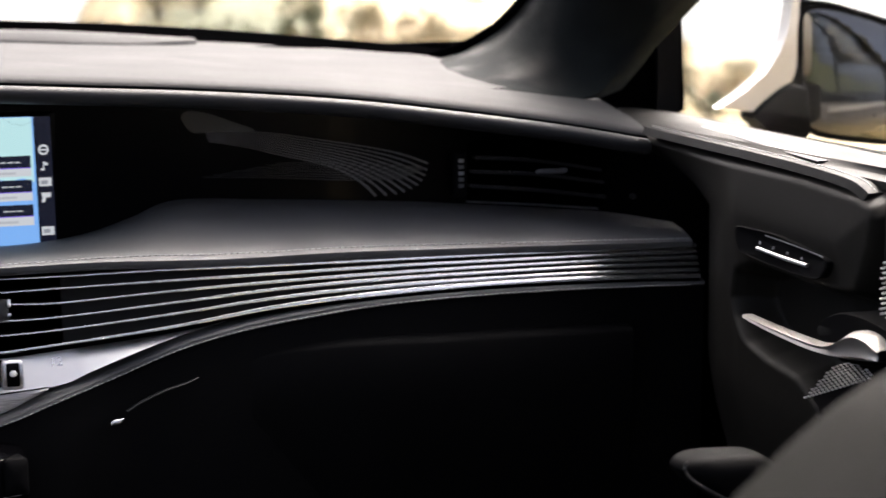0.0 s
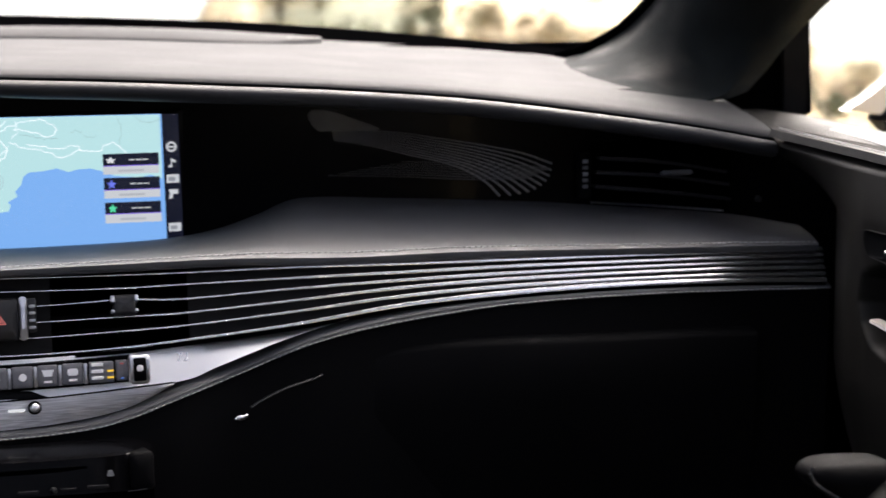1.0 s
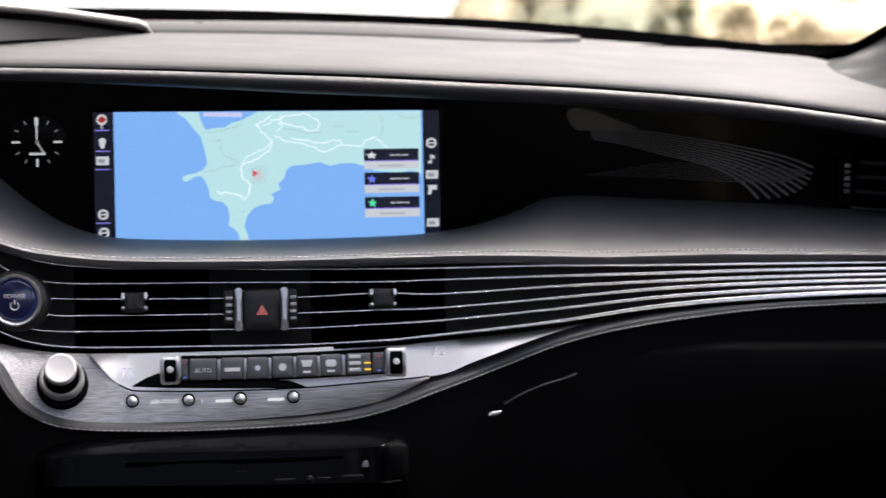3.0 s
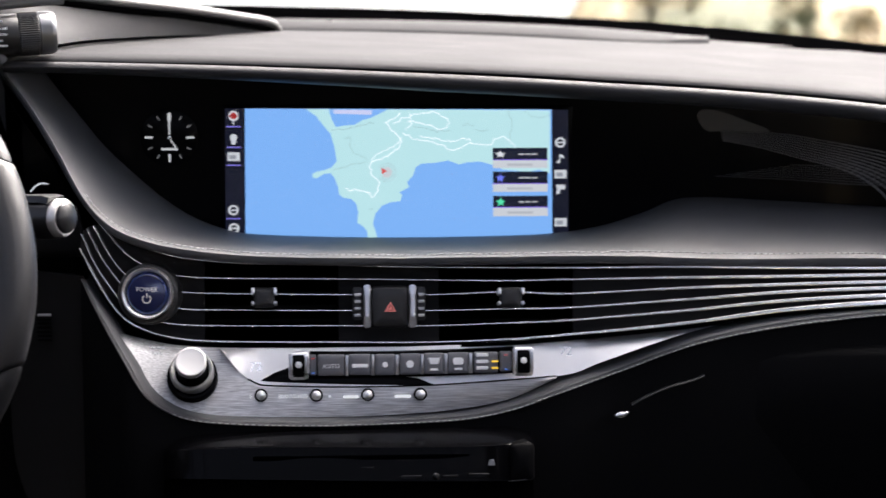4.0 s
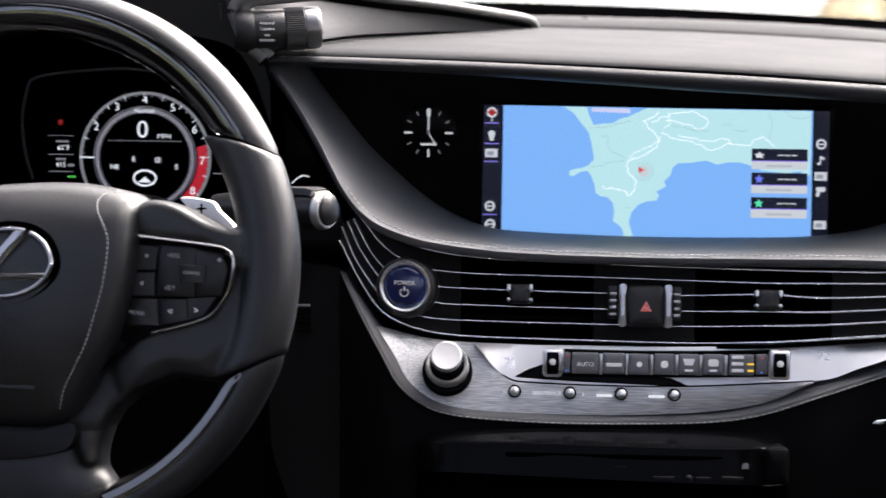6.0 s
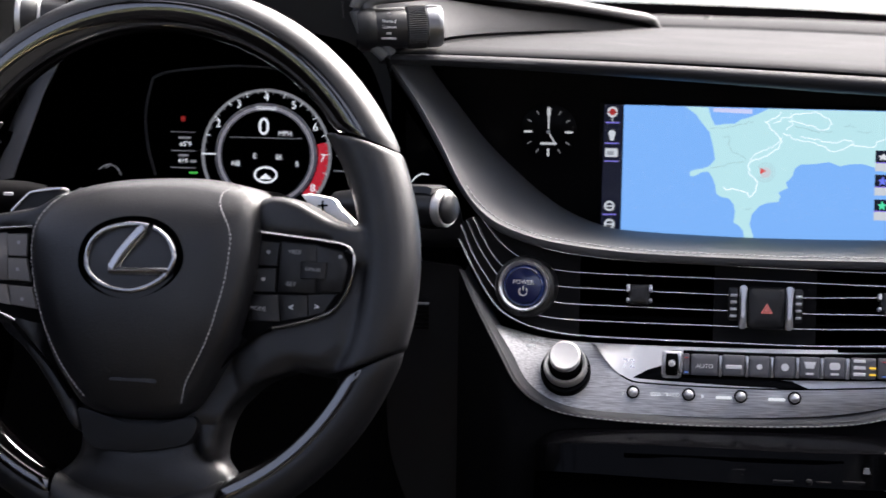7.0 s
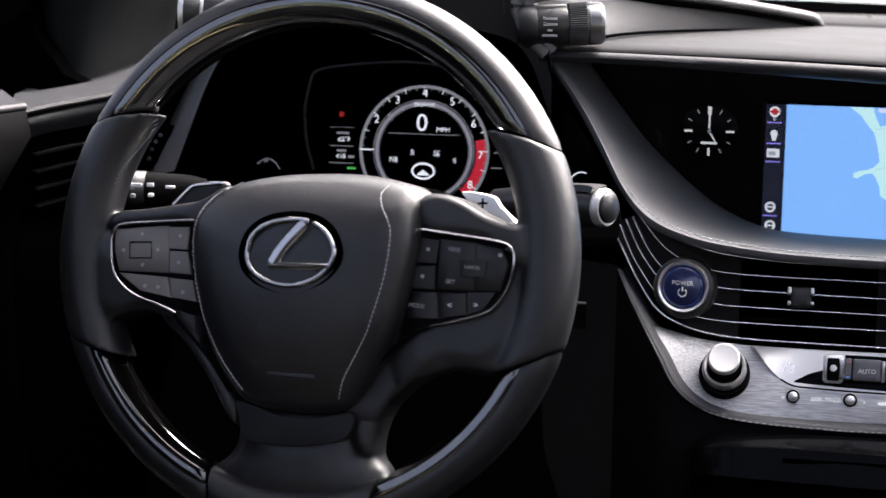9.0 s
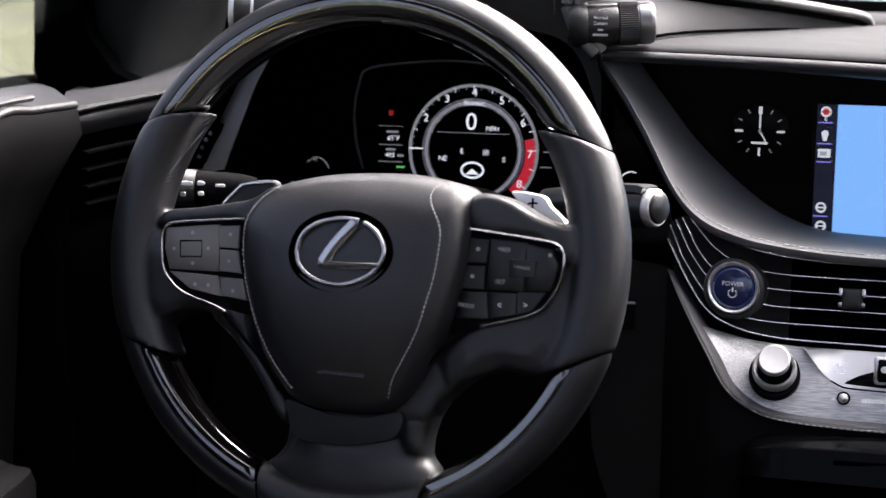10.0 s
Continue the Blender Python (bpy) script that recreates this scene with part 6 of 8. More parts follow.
for q in ([(-0.1196, 0.006), (-0.1175, -0.0154), (-0.1331, -0.0061), (-0.1066, -0.0042), (-0.0901, 0.0068), (-0.0896, -0.0118), (-0.1143, -0.0299), (-0.1041, -0.0299), (-0.0846, -0.0323), (0.0929, 0.0096), (0.0905, -0.0088), (0.1434, 0.009)]):
    part("marking", turned(wm @ pose(*q, 0.0216), [(0, 0.0006), (0.0014, 0.0005), (0.0014, 0)], 8), DIM, wheel)
# lower spoke
low_pan = loop([(-0.0417, -0.1038), (-0.019, -0.1079), (0.0064, -0.1089), (0.0313, -0.1065), (0.0400, -0.1050), (0.0470, -0.1045), (0.0490, -0.1100), (0.0460, -0.1190), (0.0375, -0.1250), (0.0085, -0.1308), (-0.0232, -0.1318), (-0.0357, -0.126), (-0.0394, -0.115)], 44)
part("lower_spoke_panel", pillow(wm, low_pan, [(1.0, -0.02), (1.0, 0.010), (0.95, 0.0155), (0.4, 0.017)]), VINYL, wheel, "dark lower spoke panel")
low_sp = loop([(-0.0458, -0.1171), (-0.0227, -0.1156), (0.0028, -0.1138), (0.0278, -0.1106), (0.0480, -0.1080), (0.0570, -0.1150), (0.0565, -0.1250), (0.0585, -0.1345), (0.0673, -0.1444), (0.0688, -0.1604), (0.0565, -0.1752), (0.0263, -0.1865), (-0.0158, -0.1888), (-0.0553, -0.1823), (-0.0672, -0.1725), (-0.0667, -0.155), (-0.0537, -0.1441), (-0.047, -0.1319)], 60)
tail = loop([(0.0440, -0.0950), (0.0640, -0.0985), (0.0630, -0.1080), (0.0595, -0.1200), (0.0580, -0.1320), (0.0480, -0.1320), (0.0430, -0.1150)], 40)
neck = part("lower_spoke", join(pillow(wm, low_sp, [(1.0, -0.028), (1.0, -0.012), (0.95, -0.004), (0.8, 0.004), (0.55, 0.0095), (0.3, 0.0115)]), pillow(wm, tail, [(1.0, -0.024), (1.0, 0.002), (0.9, 0.009), (0.6, 0.0115)])), GRIP, wheel, "leather lower spoke")
melt = neck.modifiers.new("melt", "REMESH")
melt.mode, melt.voxel_size, melt.use_smooth_shade = "VOXEL", 0.0017, True
ease = neck.modifiers.new("ease", "SMOOTH")
ease.factor, ease.iterations = 0.5, 40
# paddles: a shaded tone on the left, a side-lit tone on the right
PADL = material("lit_paddle_metal", (0.80, 0.78, 0.75), 0.45, metal=1.0)
for line in ([(0.0993, 0.0525), (0.121, 0.0507), (0.1277, 0.0438), (0.1385, 0.0348), (0.1388, 0.0317), (0.1308, 0.0312), (0.1102, 0.0349), (0.1031, 0.0461)], [(-0.0804, 0.0492), (-0.103, 0.0466), (-0.1092, 0.0409), (-0.1173, 0.031), (-0.1259, 0.0255), (-0.1163, 0.02), (-0.0857, 0.0301), (-0.0778, 0.0408)]):
    near = line[0][0] < 0
    paddle = part("shift_paddle", pillow(wm, loop(line, 40), [(1.0, -0.028), (1.0, -0.024), (0.93, -0.0215), (0.3, -0.021)]), VINYL if near else PADL, wheel, "shift paddle in a shaded tone with a bright edge" if near else "shift paddle in a lit silver tone")
    if near:
        part("edge", sweep([wm @ Vector((p.x, p.y, -0.0205)) for p in spl([(*q, 0) for q in [(-0.1185, 0.0299), (-0.1079, 0.0413), (-0.1023, 0.0449), (-0.0811, 0.0482)]], 24)], ring_profile(0.0012, 0.001, 8), up=(-0.15, -0.97, 0.19)), CHROME, paddle, "bright edge")
q = [(0.1149, 0.0448)][0]
for a in (0, 90):
    part("plus_sign", plate(wm @ pose(*q, -0.0213, 0, 0, a + 5), 0.007, 0.0014, 0.0006, 0.0003, 0.0001), DEEP, wheel)

# column and stalks
column = thing("steering_column", "black steering column shroud behind the wheel", "steering column", (-0.424, 1.5, 0.72))
part("shroud", turned(wm, [(0.0, -0.02), (0.045, -0.022), (0.055, -0.05), (0.062, -0.12), (0.066, -0.22)], 32), PLASTIC, column, "black plastic shroud")
part("shroud_lower", pillow(facing((-0.415, 1.46, 0.71)), rounded(0.16, 0.11, 0.04), [(1, -0.12), (1, -0.02), (0.9, 0.0), (0.4, 0.008)]), PLASTIC, column, "dark lower shroud")


def stalk(name, label, a, b, r0, r1, chrome):
    """A stalk from a to b with a ringed end."""
    a, b = Vector(a), Vector(b)
    m = facing(a, b - a)
    n = (b - a).length
    ob = thing(name, label, "stalk", a)
    part("arm", turned(m, [(r0 * 0.8, 0), (r0, n * 0.2), (r1, n * 0.62), (r1, n * 0.70)], 28), PLASTIC, ob, "black arm")
    part("twist_grip", turned(m, [(r1 * 0.97, n * 0.70), (r1 * 1.04, n * 0.71), (r1 * 1.04, n * 0.968)], 28), GREYPANEL, ob)
    part("end_ring", turned(m, [(r1 * 1.03, n * 0.968), (r1 * 1.05, n * 0.971), (r1 * 0.98, n * 0.975), (r1 * 0.8, n * 0.985)], 28), chrome, ob, "bright end ring")
    part("end_cap", turned(m, [(r1 * 0.8, n * 0.98), (r1 * 0.7, n), (0, n * 1.005)], 28), PLASTIC, ob)
    return ob, m, n


wa, wb = Vector((-0.318, 1.498, 0.7995)), Vector((-0.2265, 1.442, 0.8060))
wsm = facing(wa, wb - wa)
wn = (wb - wa).length
st = thing("wiper_stalk", "black wiper stalk with a bright ring at its end", "stalk", wa)
part("arm", turned(wsm, [(0.010, 0), (0.0125, wn * 0.2), (0.0150, wn * 0.5), (0.0152, wn * 0.90), (0.0146, wn * 0.93)], 32), SATINPLASTIC, st, "black arm")
part("end_ring", turned(wsm, [(0.0140, wn * 0.92), (0.0140, wn * 0.965), (0.0128, wn * 0.985), (0.0112, wn * 0.985)], 32), TURNED, st, "bright end ring")
part("end_cap", turned(wsm, [(0.0112, wn * 0.97), (0.0110, wn), (0.0100, wn * 1.01), (0, wn * 1.012)], 32), SATINPLASTIC, st, "dark end cap")
part("ridge", sweep([wa.lerp(wb, 0.35) + Vector((0, -0.002, 0.0135)), wa.lerp(wb, 0.6) + Vector((0, -0.002, 0.0143)), wa.lerp(wb, 0.86) + Vector((0, -0.002, 0.0143)), wa.lerp(wb, 0.91) + Vector((0, -0.002, 0.0130))], [(-0.010, -0.002), (-0.009, 0.0022), (0.009, 0.0028), (0.010, -0.002)]), SATINPLASTIC, st, "flat ridge on the arm")
mk = wa.lerp(wb, 0.52) + Vector((0, -0.0150, 0.0065))
part("marking", plate(facing(mk, (0, -1, 0.35)), 0.0085, 0.0036, 0.0014, 0.001, 0.0003), WHITE, st, "pale wiper sign")
st2, sm, sn = stalk("light_stalk", "black indicator and light stalk with pale signs", (-0.5378, 1.475, 0.8011), (-0.6033, 1.465, 0.803), 0.0125, 0.0135, GREYPANEL)
for box in ((-0.5859, 1.449, 0.808, 0.0121, 0.0042), (-0.5743, 1.449, 0.8085, 0.0067, 0.0044), (-0.5598, 1.452, 0.807, 0.0089, 0.0035), (-0.5881, 1.449, 0.7995, 0.0049, 0.005), (-0.574, 1.449, 0.8007, 0.0054, 0.0045)):
    part("marking", plate(facing(box[:3]), box[3] * 0.85, box[4] * 0.7, 0.001, 0.001, 0.0003), WHITE if box[2] > 0.8 else DIM, st2, "pale unreadable sign bar")
# lower driver side panel with a small grille
CHEEK = material("dim_grey_plastic", (0.010, 0.0101, 0.0112), 0.5, spec=0.2)
driver = thing("driver_knee_panel", "dark grey lower dash panel beside the column", "trim panel", (-0.3, 1.56, 0.68))
dk = spl([(-0.2726, 1.56, 0.75), (-0.248, 1.56, 0.7468), (-0.2276, 1.56, 0.7433), (-0.2207, 1.56, 0.7235), (-0.2085, 1.56, 0.6927), (-0.1919, 1.56, 0.662), (-0.1685, 1.56, 0.6272), (-0.1348, 1.56, 0.5565)], 30)
dl = spl([(-0.2748, 1.58, 0.7468), (-0.2814, 1.58, 0.7396), (-0.2854, 1.58, 0.7257), (-0.2869, 1.58, 0.6981), (-0.2883, 1.58, 0.6703), (-0.2895, 1.58, 0.6331), (-0.2858, 1.58, 0.5865), (-0.2705, 1.58, 0.5405)], 30)
part("panel", thick(loft([dk, [a.lerp(b, 0.5) + Vector((0, -0.006, 0)) for a, b in zip(dk, dl)], dl]), 0.004), CHEEK, driver, "dark grey plastic panel")
for i in range(7):
    b = (-0.2595, 1.568, 0.7037, 0.0107, 0.0231)
    part("grille_slat", plate(facing((b[0], b[1] - 0.004, b[2] + b[4] * (0.5 - (i + 0.5) / 7))), b[3], 0.0018, 0.002, 0.0004, 0.0003), DIM if i == 0 else PLASTIC, driver)
part("upper_panel", thick(loft([spl([(-0.30, 1.56, 0.800), (-0.232, 1.555, 0.800)], 6), spl([(-0.30, 1.565, 0.765), (-0.224, 1.555, 0.768)], 6), spl([(-0.30, 1.575, 0.757), (-0.220, 1.56, 0.760)], 6)]), 0.004), CHEEK, driver)
part("knee_wall", thick(loft([spl([(-0.72, 1.66, 0.78), (-0.5, 1.63, 0.75), (-0.3, 1.62, 0.74), (-0.15, 1.58, 0.70)], 20), spl([(-0.72, 1.66, 0.5), (-0.5, 1.63, 0.5), (-0.3, 1.62, 0.5), (-0.1, 1.58, 0.5)], 20), spl([(-0.72, 1.8, 0.2), (-0.5, 1.8, 0.2), (-0.3, 1.8, 0.2), (-0.1, 1.8, 0.2)], 20)]), 0.006), PLASTIC, driver, "black lower panel, darkened as if in shadow")

# ---- lower console with a disc slot ----
console = thing("centre_console", "dark centre console with a disc slot and faint markings", "console", (0.0, 1.46, 0.3))
con_t = spl([(-0.1623, 1.47, 0.6227), (-0.1447, 1.455, 0.631), (-0.074, 1.45, 0.6335), (0.0095, 1.45, 0.6324), (0.0727, 1.45, 0.6325), (0.0964, 1.455, 0.6323), (0.1153, 1.47, 0.6283)], 40)
con_m = spl([(-0.1622, 1.465, 0.6059), (-0.1447, 1.45, 0.6105), (-0.0741, 1.445, 0.61), (0.0094, 1.445, 0.6079), (0.0724, 1.445, 0.607), (0.0962, 1.45, 0.6058), (0.115, 1.465, 0.6028)], 40)
part("upper_unit", thick(loft([shifted(con_t, 0, 0.04, 0.004), shifted(con_t, 0, 0.003, 0.001), con_t, con_m, shifted(con_m, 0, 0.03, -0.003)]), 0.003), GLOSS, console, "dark gloss audio unit")
part("lower_unit", thick(loft([shifted(con_m, 0, 0.004, -0.002), shifted(con_m, 0, 0.0, -0.012), shifted(con_m, 0, -0.05, -0.09), shifted(con_m, 0, -0.3, -0.14)]), 0.004), DEEP, console, "lower console, blackened as if in shade")
part("end_cheek", pillow(facing((0.1047, 1.452, 0.6195), (0.1, -1, 0.1)), rounded(0.018, 0.029, 0.004), [(1, -0.02), (1, 0), (0.85, 0.002), (0.2, 0.003)]), PLASTIC, console, "dark end cheek")
part("disc_slot", plate(facing((-0.0156, 1.449, 0.6253)), 0.16, 0.0035, 0.001, 0.001, 0.0003), DEEP, console, "thin disc slot")
ej = Vector((0.081, 1.448, 0.6208))
part("eject_sign", pillow(facing(ej), [(-0.0026, -0.0022), (0.0026, -0.0022), (0.0016, 0.002), (-0.0016, 0.002)], [(1, 0), (1, 0.0012)]), DIM, console)
for box in ((-0.0117, 1.448, 0.6178, 0.0121, 0.0019), (0.0211, 1.445, 0.611, 0.0151, 0.0024), (0.0503, 1.445, 0.6115, 0.0105, 0.0015), (0.0717, 1.445, 0.612, 0.0156, 0.0024), (-0.139, 1.453, 0.6176, 0.0057, 0.0065)):
    part("marking", plate(facing(box[:3]), box[3], box[4], 0.0012, 0.0006, 0.0003), CHEEK, console, "faint unreadable marking bar")
part("dial", turned(facing((0.0395, 1.445, 0.6114)), [(0.0026, 0), (0.0026, 0.002), (0.002, 0.003), (0, 0.0032)], 14), CHEEK, console)
part("bright_edge", sweep(spl([(0.0938, 1.448, 0.6059), (0.1002, 1.448, 0.6063), (0.1074, 1.448, 0.607)], 8), ring_profile(0.0004, 0.0004, 6)), GREYPANEL, console)

# ---- passenger door ----
pdoor = thing("passenger_door", "closed passenger door with dark leather panel and pull handle", "car door", (0.7, 1.4, 0.6))
RAIL = spl([(0.67, 1.5961, 0.8378), (0.67, 1.512, 0.8363), (0.67, 1.4283, 0.8351), (0.67, 1.3341, 0.8332), (0.67, 1.2659, 0.8306), (0.67, 1.2339, 0.8277), (0.67, 1.2167, 0.8217)], 40)


def depth_in(outline, y, z):
    """How far inside an outline each place of a grid lies, in metres; outside it is negative."""
    best, inside = np.full(y.shape, 9.0), np.zeros(y.shape, bool)
    for (y0, z0), (y1, z1) in zip(outline, outline[1:] + outline[:1]):
        f = np.clip(((y - y0) * (y1 - y0) + (z - z0) * (z1 - z0)) / ((y1 - y0) ** 2 + (z1 - z0) ** 2 + 1e-12), 0, 1)
        best = np.minimum(best, np.hypot(y - y0 - f * (y1 - y0), z - z0 - f * (z1 - z0)))
        cross = (z0 > z) != (z1 > z)
        inside ^= cross & (y < (y1 - y0) * (z - z0) / (z1 - z0 if abs(z1 - z0) > 1e-9 else 1e-9) + y0)
    return np.where(inside, best, -best)


def eased(v):
    v = np.clip(v, 0, 1)
    return v * v * (3 - 2 * v)


# padded upper leather, the pocket of the pull handle sunk under it, and the lower panel
cushion = [(1.75, 0.842), (1.3058, 0.8385), (1.2232, 0.8340), (1.1984, 0.8290), (1.188, 0.8156), (1.195, 0.7895), (1.207, 0.7643), (1.216, 0.7520), (1.235, 0.7475), (1.3028, 0.7454), (1.3763, 0.748), (1.402, 0.740), (1.412, 0.715), (1.40, 0.66), (1.42, 0.3), (1.75, 0.3)]
kick = [(1.75, 0.75), (1.42, 0.745), (1.405, 0.714), (1.387, 0.6996), (1.356, 0.6928), (1.306, 0.6885), (1.27, 0.672), (1.25, 0.64), (1.25, 0.3), (1.75, 0.3)]
gy, gz = np.meshgrid(np.linspace(1.64, 1.16, 150), np.concatenate([np.linspace(0.842, 0.64, 100), np.linspace(0.63, 0.40, 20)]))
d1, d2 = depth_in(cushion, gy, gz), depth_in(kick, gy, gz)
proud = np.maximum(eased((d1 + 0.004) / 0.016), eased((d2 + 0.004) / 0.014))
gx2 = 0.698 - 0.036 * proud - 0.005 * eased(d1 / 0.05)
gx2 += 0.075 * np.clip((gy - 1.40) / 0.2, 0, 1.2) ** 1.4 * np.clip(3.2 * (0.838 - gz) / 0.176, 0, 1) + 0.10 * np.clip((0.66 - gz) / 0.26, 0, 1) ** 1.5
part("leather_panel", loft([[Vector((float(gx2[j, i]), float(gy[j, i]), float(gz[j, i]))) for i in range(gy.shape[1])] for j in range(gy.shape[0])]), WARML, pdoor, "dark grey leather door panel with a handle pocket")
# rail, stitched, and ledge under the glass
prof = [(-0.0065, -0.006), (-0.0075, -0.002), (-0.0065, 0.0012), (-0.003, 0.0030), (0.003, 0.0036), (0.009, 0.0030), (0.012, -0.003)]
part("rail", sweep(shifted(RAIL, 0.006, 0, 0.004), prof), DOORTOP, pdoor, "padded leather rail")
stitches(shifted(RAIL, 0.004, 0, 0.0076), pdoor, toward=(-0.2, 0, 1))
GLASSLINE = spl([(0.79, 1.7868, 0.842), (0.79, 1.6827, 0.8415), (0.79, 1.561, 0.8382), (0.79, 1.4627, 0.8355), (0.79, 1.4014, 0.83)], 40)
GL2 = [Vector((0.785, 1.95 - 0.89 * i / 39, GLASSLINE[0].z + (GLASSLINE[-1].z - GLASSLINE[0].z) * i / 39)) for i in range(40)]
led = [Vector((0.680 + 0.01 * max(0, 1 - i / 10), 1.70 - 0.54 * i / 39, RAIL[0].z + 0.004 + (RAIL[-8].z - RAIL[0].z) * i / 39)) for i in range(40)]
part("ledge", thick(loft([led] + [[a.lerp(b, s) + Vector((0, 0, 0.004 * math.sin(math.pi * s))) for a, b in zip(led, GL2)] for s in (0.3, 0.6, 0.85, 1.0)], ), 0.006, (0, 0, -1)), DOORTOP, pdoor, "leather door top under the window")
gr = spl([(0.7290, 1.6055, 0.8420), (0.7200, 1.5186, 0.8415), (0.7060, 1.4108, 0.8405), (0.6960, 1.3239, 0.8395)], 24)
part("defroster_slot", sweep(gr, [(-0.009, 0.0), (-0.008, 0.0008), (0.008, 0.0008), (0.009, 0.0), (0.007, -0.003), (-0.007, -0.003)]), GREYPANEL, pdoor, "long grey grille on the door top")
part("window_seal", sweep(shifted(GL2, -0.002, 0, -0.0015), [(-0.003, -0.006), (-0.003, 0.0005), (0.003, 0.0025), (0.003, -0.006)]), DEEP, pdoor, "black rubber window seal")
sw = [(0.655, 1.3946, 0.7833), (0.655, 1.3678, 0.7854), (0.655, 1.3218, 0.7858), (0.655, 1.2573, 0.7792), (0.655, 1.2489, 0.7743), (0.655, 1.2568, 0.765), (0.655, 1.2691, 0.7615), (0.655, 1.3033, 0.7613), (0.655, 1.3671, 0.7637), (0.655, 1.3884, 0.7673)]
sp = loop([(-p[1], p[2]) for p in sw], 50)
DM = Matrix(((0, 0, -1, 0.6565), (-1, 0, 0, 0), (0, 1, 0, 0), (0, 0, 0, 1)))
panel = part("switch_panel", pillow(DM, sp, [(1.0, -0.01), (1.0, 0.002), (0.97, 0.0028), (0.93, 0.002), (0.3, 0.0018)]), PLASTIC, pdoor, "black seat memory switch panel")
bar = spl([(0.6535, 1.3549, 0.7721), (0.6535, 1.3156, 0.7707), (0.6535, 1.2765, 0.7701)], 14)
part("light_bar", sweep(bar, ring_profile(0.0014, 0.0017, 8)), BRIGHT, panel, "bright bar below the memory buttons")
part("edge_line", sweep(spl([(0.6540, 1.3432, 0.7835), (0.6540, 1.2984, 0.7820), (0.6540, 1.2540, 0.7795)], 14), ring_profile(0.0004, 0.0005, 6)), SATIN, panel)
for q in [(0.6545, 1.352, 0.7765), (0.6545, 1.3308, 0.7755), (0.6545, 1.3083, 0.7748), (0.6545, 1.2864, 0.774)]:
    part("memory_mark", turned(facing(q, (-1, -0.2, 0)), [(0.0013, -0.001), (0.0012, 0.0005), (0, 0.0006)], 10), DIM, panel)
# pull handle: a bright blade that widens into a scooped end
ht = spl([(0.64, 1.3476, 0.7236), (0.64, 1.3179, 0.7227), (0.64, 1.2737, 0.722), (0.64, 1.2319, 0.7226), (0.64, 1.2081, 0.7274), (0.64, 1.1891, 0.7371), (0.64, 1.1741, 0.7414), (0.64, 1.157, 0.7398), (0.64, 1.1465, 0.7333)], 40)
hb0 = spl([(0.64, 1.3475, 0.721), (0.64, 1.3178, 0.7184), (0.64, 1.2735, 0.7163), (0.64, 1.2317, 0.7158), (0.64, 1.1922, 0.7185), (0.64, 1.1462, 0.725)], 40)
hrows = []
for a, b in zip(ht, hb0):
    w = min(0.006, 0.0015 + 0.35 * (a - b).length)
    hrows.append([a + Vector((0.006, 0, 0)), a, a.lerp(b, 0.2) + Vector((-w, 0, 0)), a.lerp(b, 0.5) + Vector((-w * 0.7, 0, 0)), a.lerp(b, 0.85) + Vector((-w, 0, 0)), b, b + Vector((0.006, 0, 0))])
part("pull_handle", loft(hrows, closed=True), WARMMETAL, pdoor, "bright metal pull handle")
part("handle_root", pillow(DM, loop([(-1.2480, 0.7290), (-1.2130, 0.7470), (-1.1500, 0.7450), (-1.1380, 0.7250), (-1.2100, 0.7130)], 40), [(1.0, -0.03), (1.0, 0.008), (0.95, 0.011), (0.6, 0.010)]), PLASTIC, pdoor, "black root of the pull handle")
# speaker grille of pale dots under the handle


def dots(name, a, b, c, cols, lines, slope):
    """Pale pressed dots in staggered lines between three corners; slope cuts the far corner off."""
    a, b, c = Vector(a), Vector(b), Vector(c)
    bm = bmesh.new()
    for i in range(cols):
        for j in range(lines):
            u, v = (i + 0.5 * (j % 2)) / cols, j / lines
            if u + v * slope > 1.02:
                continue
            m = facing(a + (b - a) * u + (c - a) * v, (-0.35, -1, 0.25))
            low = [bm.verts.new(m @ Vector((0.0015 * math.cos(k * math.pi / 3), 0.0010 * math.sin(k * math.pi / 3), 0))) for k in range(6)]
            top = [bm.verts.new(m @ Vector((0.0012 * math.cos(k * math.pi / 3), 0.0007 * math.sin(k * math.pi / 3), 0.0007))) for k in range(6)]
            bm.faces.new(top)
            for k in range(6):
                bm.faces.new((low[k], low[(k + 1) % 6], top[(k + 1) % 6], top[k]))
    return part(name, bm, WARMMETAL, pdoor, "pale dotted speaker grille", smooth=False, kind="stuff")


dots("speaker_dots", *[(0.66, 1.2879, 0.6700), (0.66, 1.1921, 0.7044), (0.66, 1.2447, 0.7033)], 17, 8, 0.75)
dots("speaker_dots", *[(0.661, 1.1860, 0.7460), (0.661, 1.1587, 0.7530), (0.661, 1.1840, 0.7884)], 6, 12, 0.0)
part("speaker_plate", pillow(Matrix(((0, 0, -1, 0.664), (-1, 0, 0, 0), (0, 1, 0, 0), (0, 0, 0, 1))), [(-1.33, 0.60), (-1.30, 0.655), (-1.25, 0.702), (-1.19, 0.713), (-1.186, 0.829), (-1.0, 0.829), (-1.0, 0.60)], [(1, -0.03), (1, -0.001), (0.99, 0.0)]), PLASTIC, pdoor, "black speaker panel")

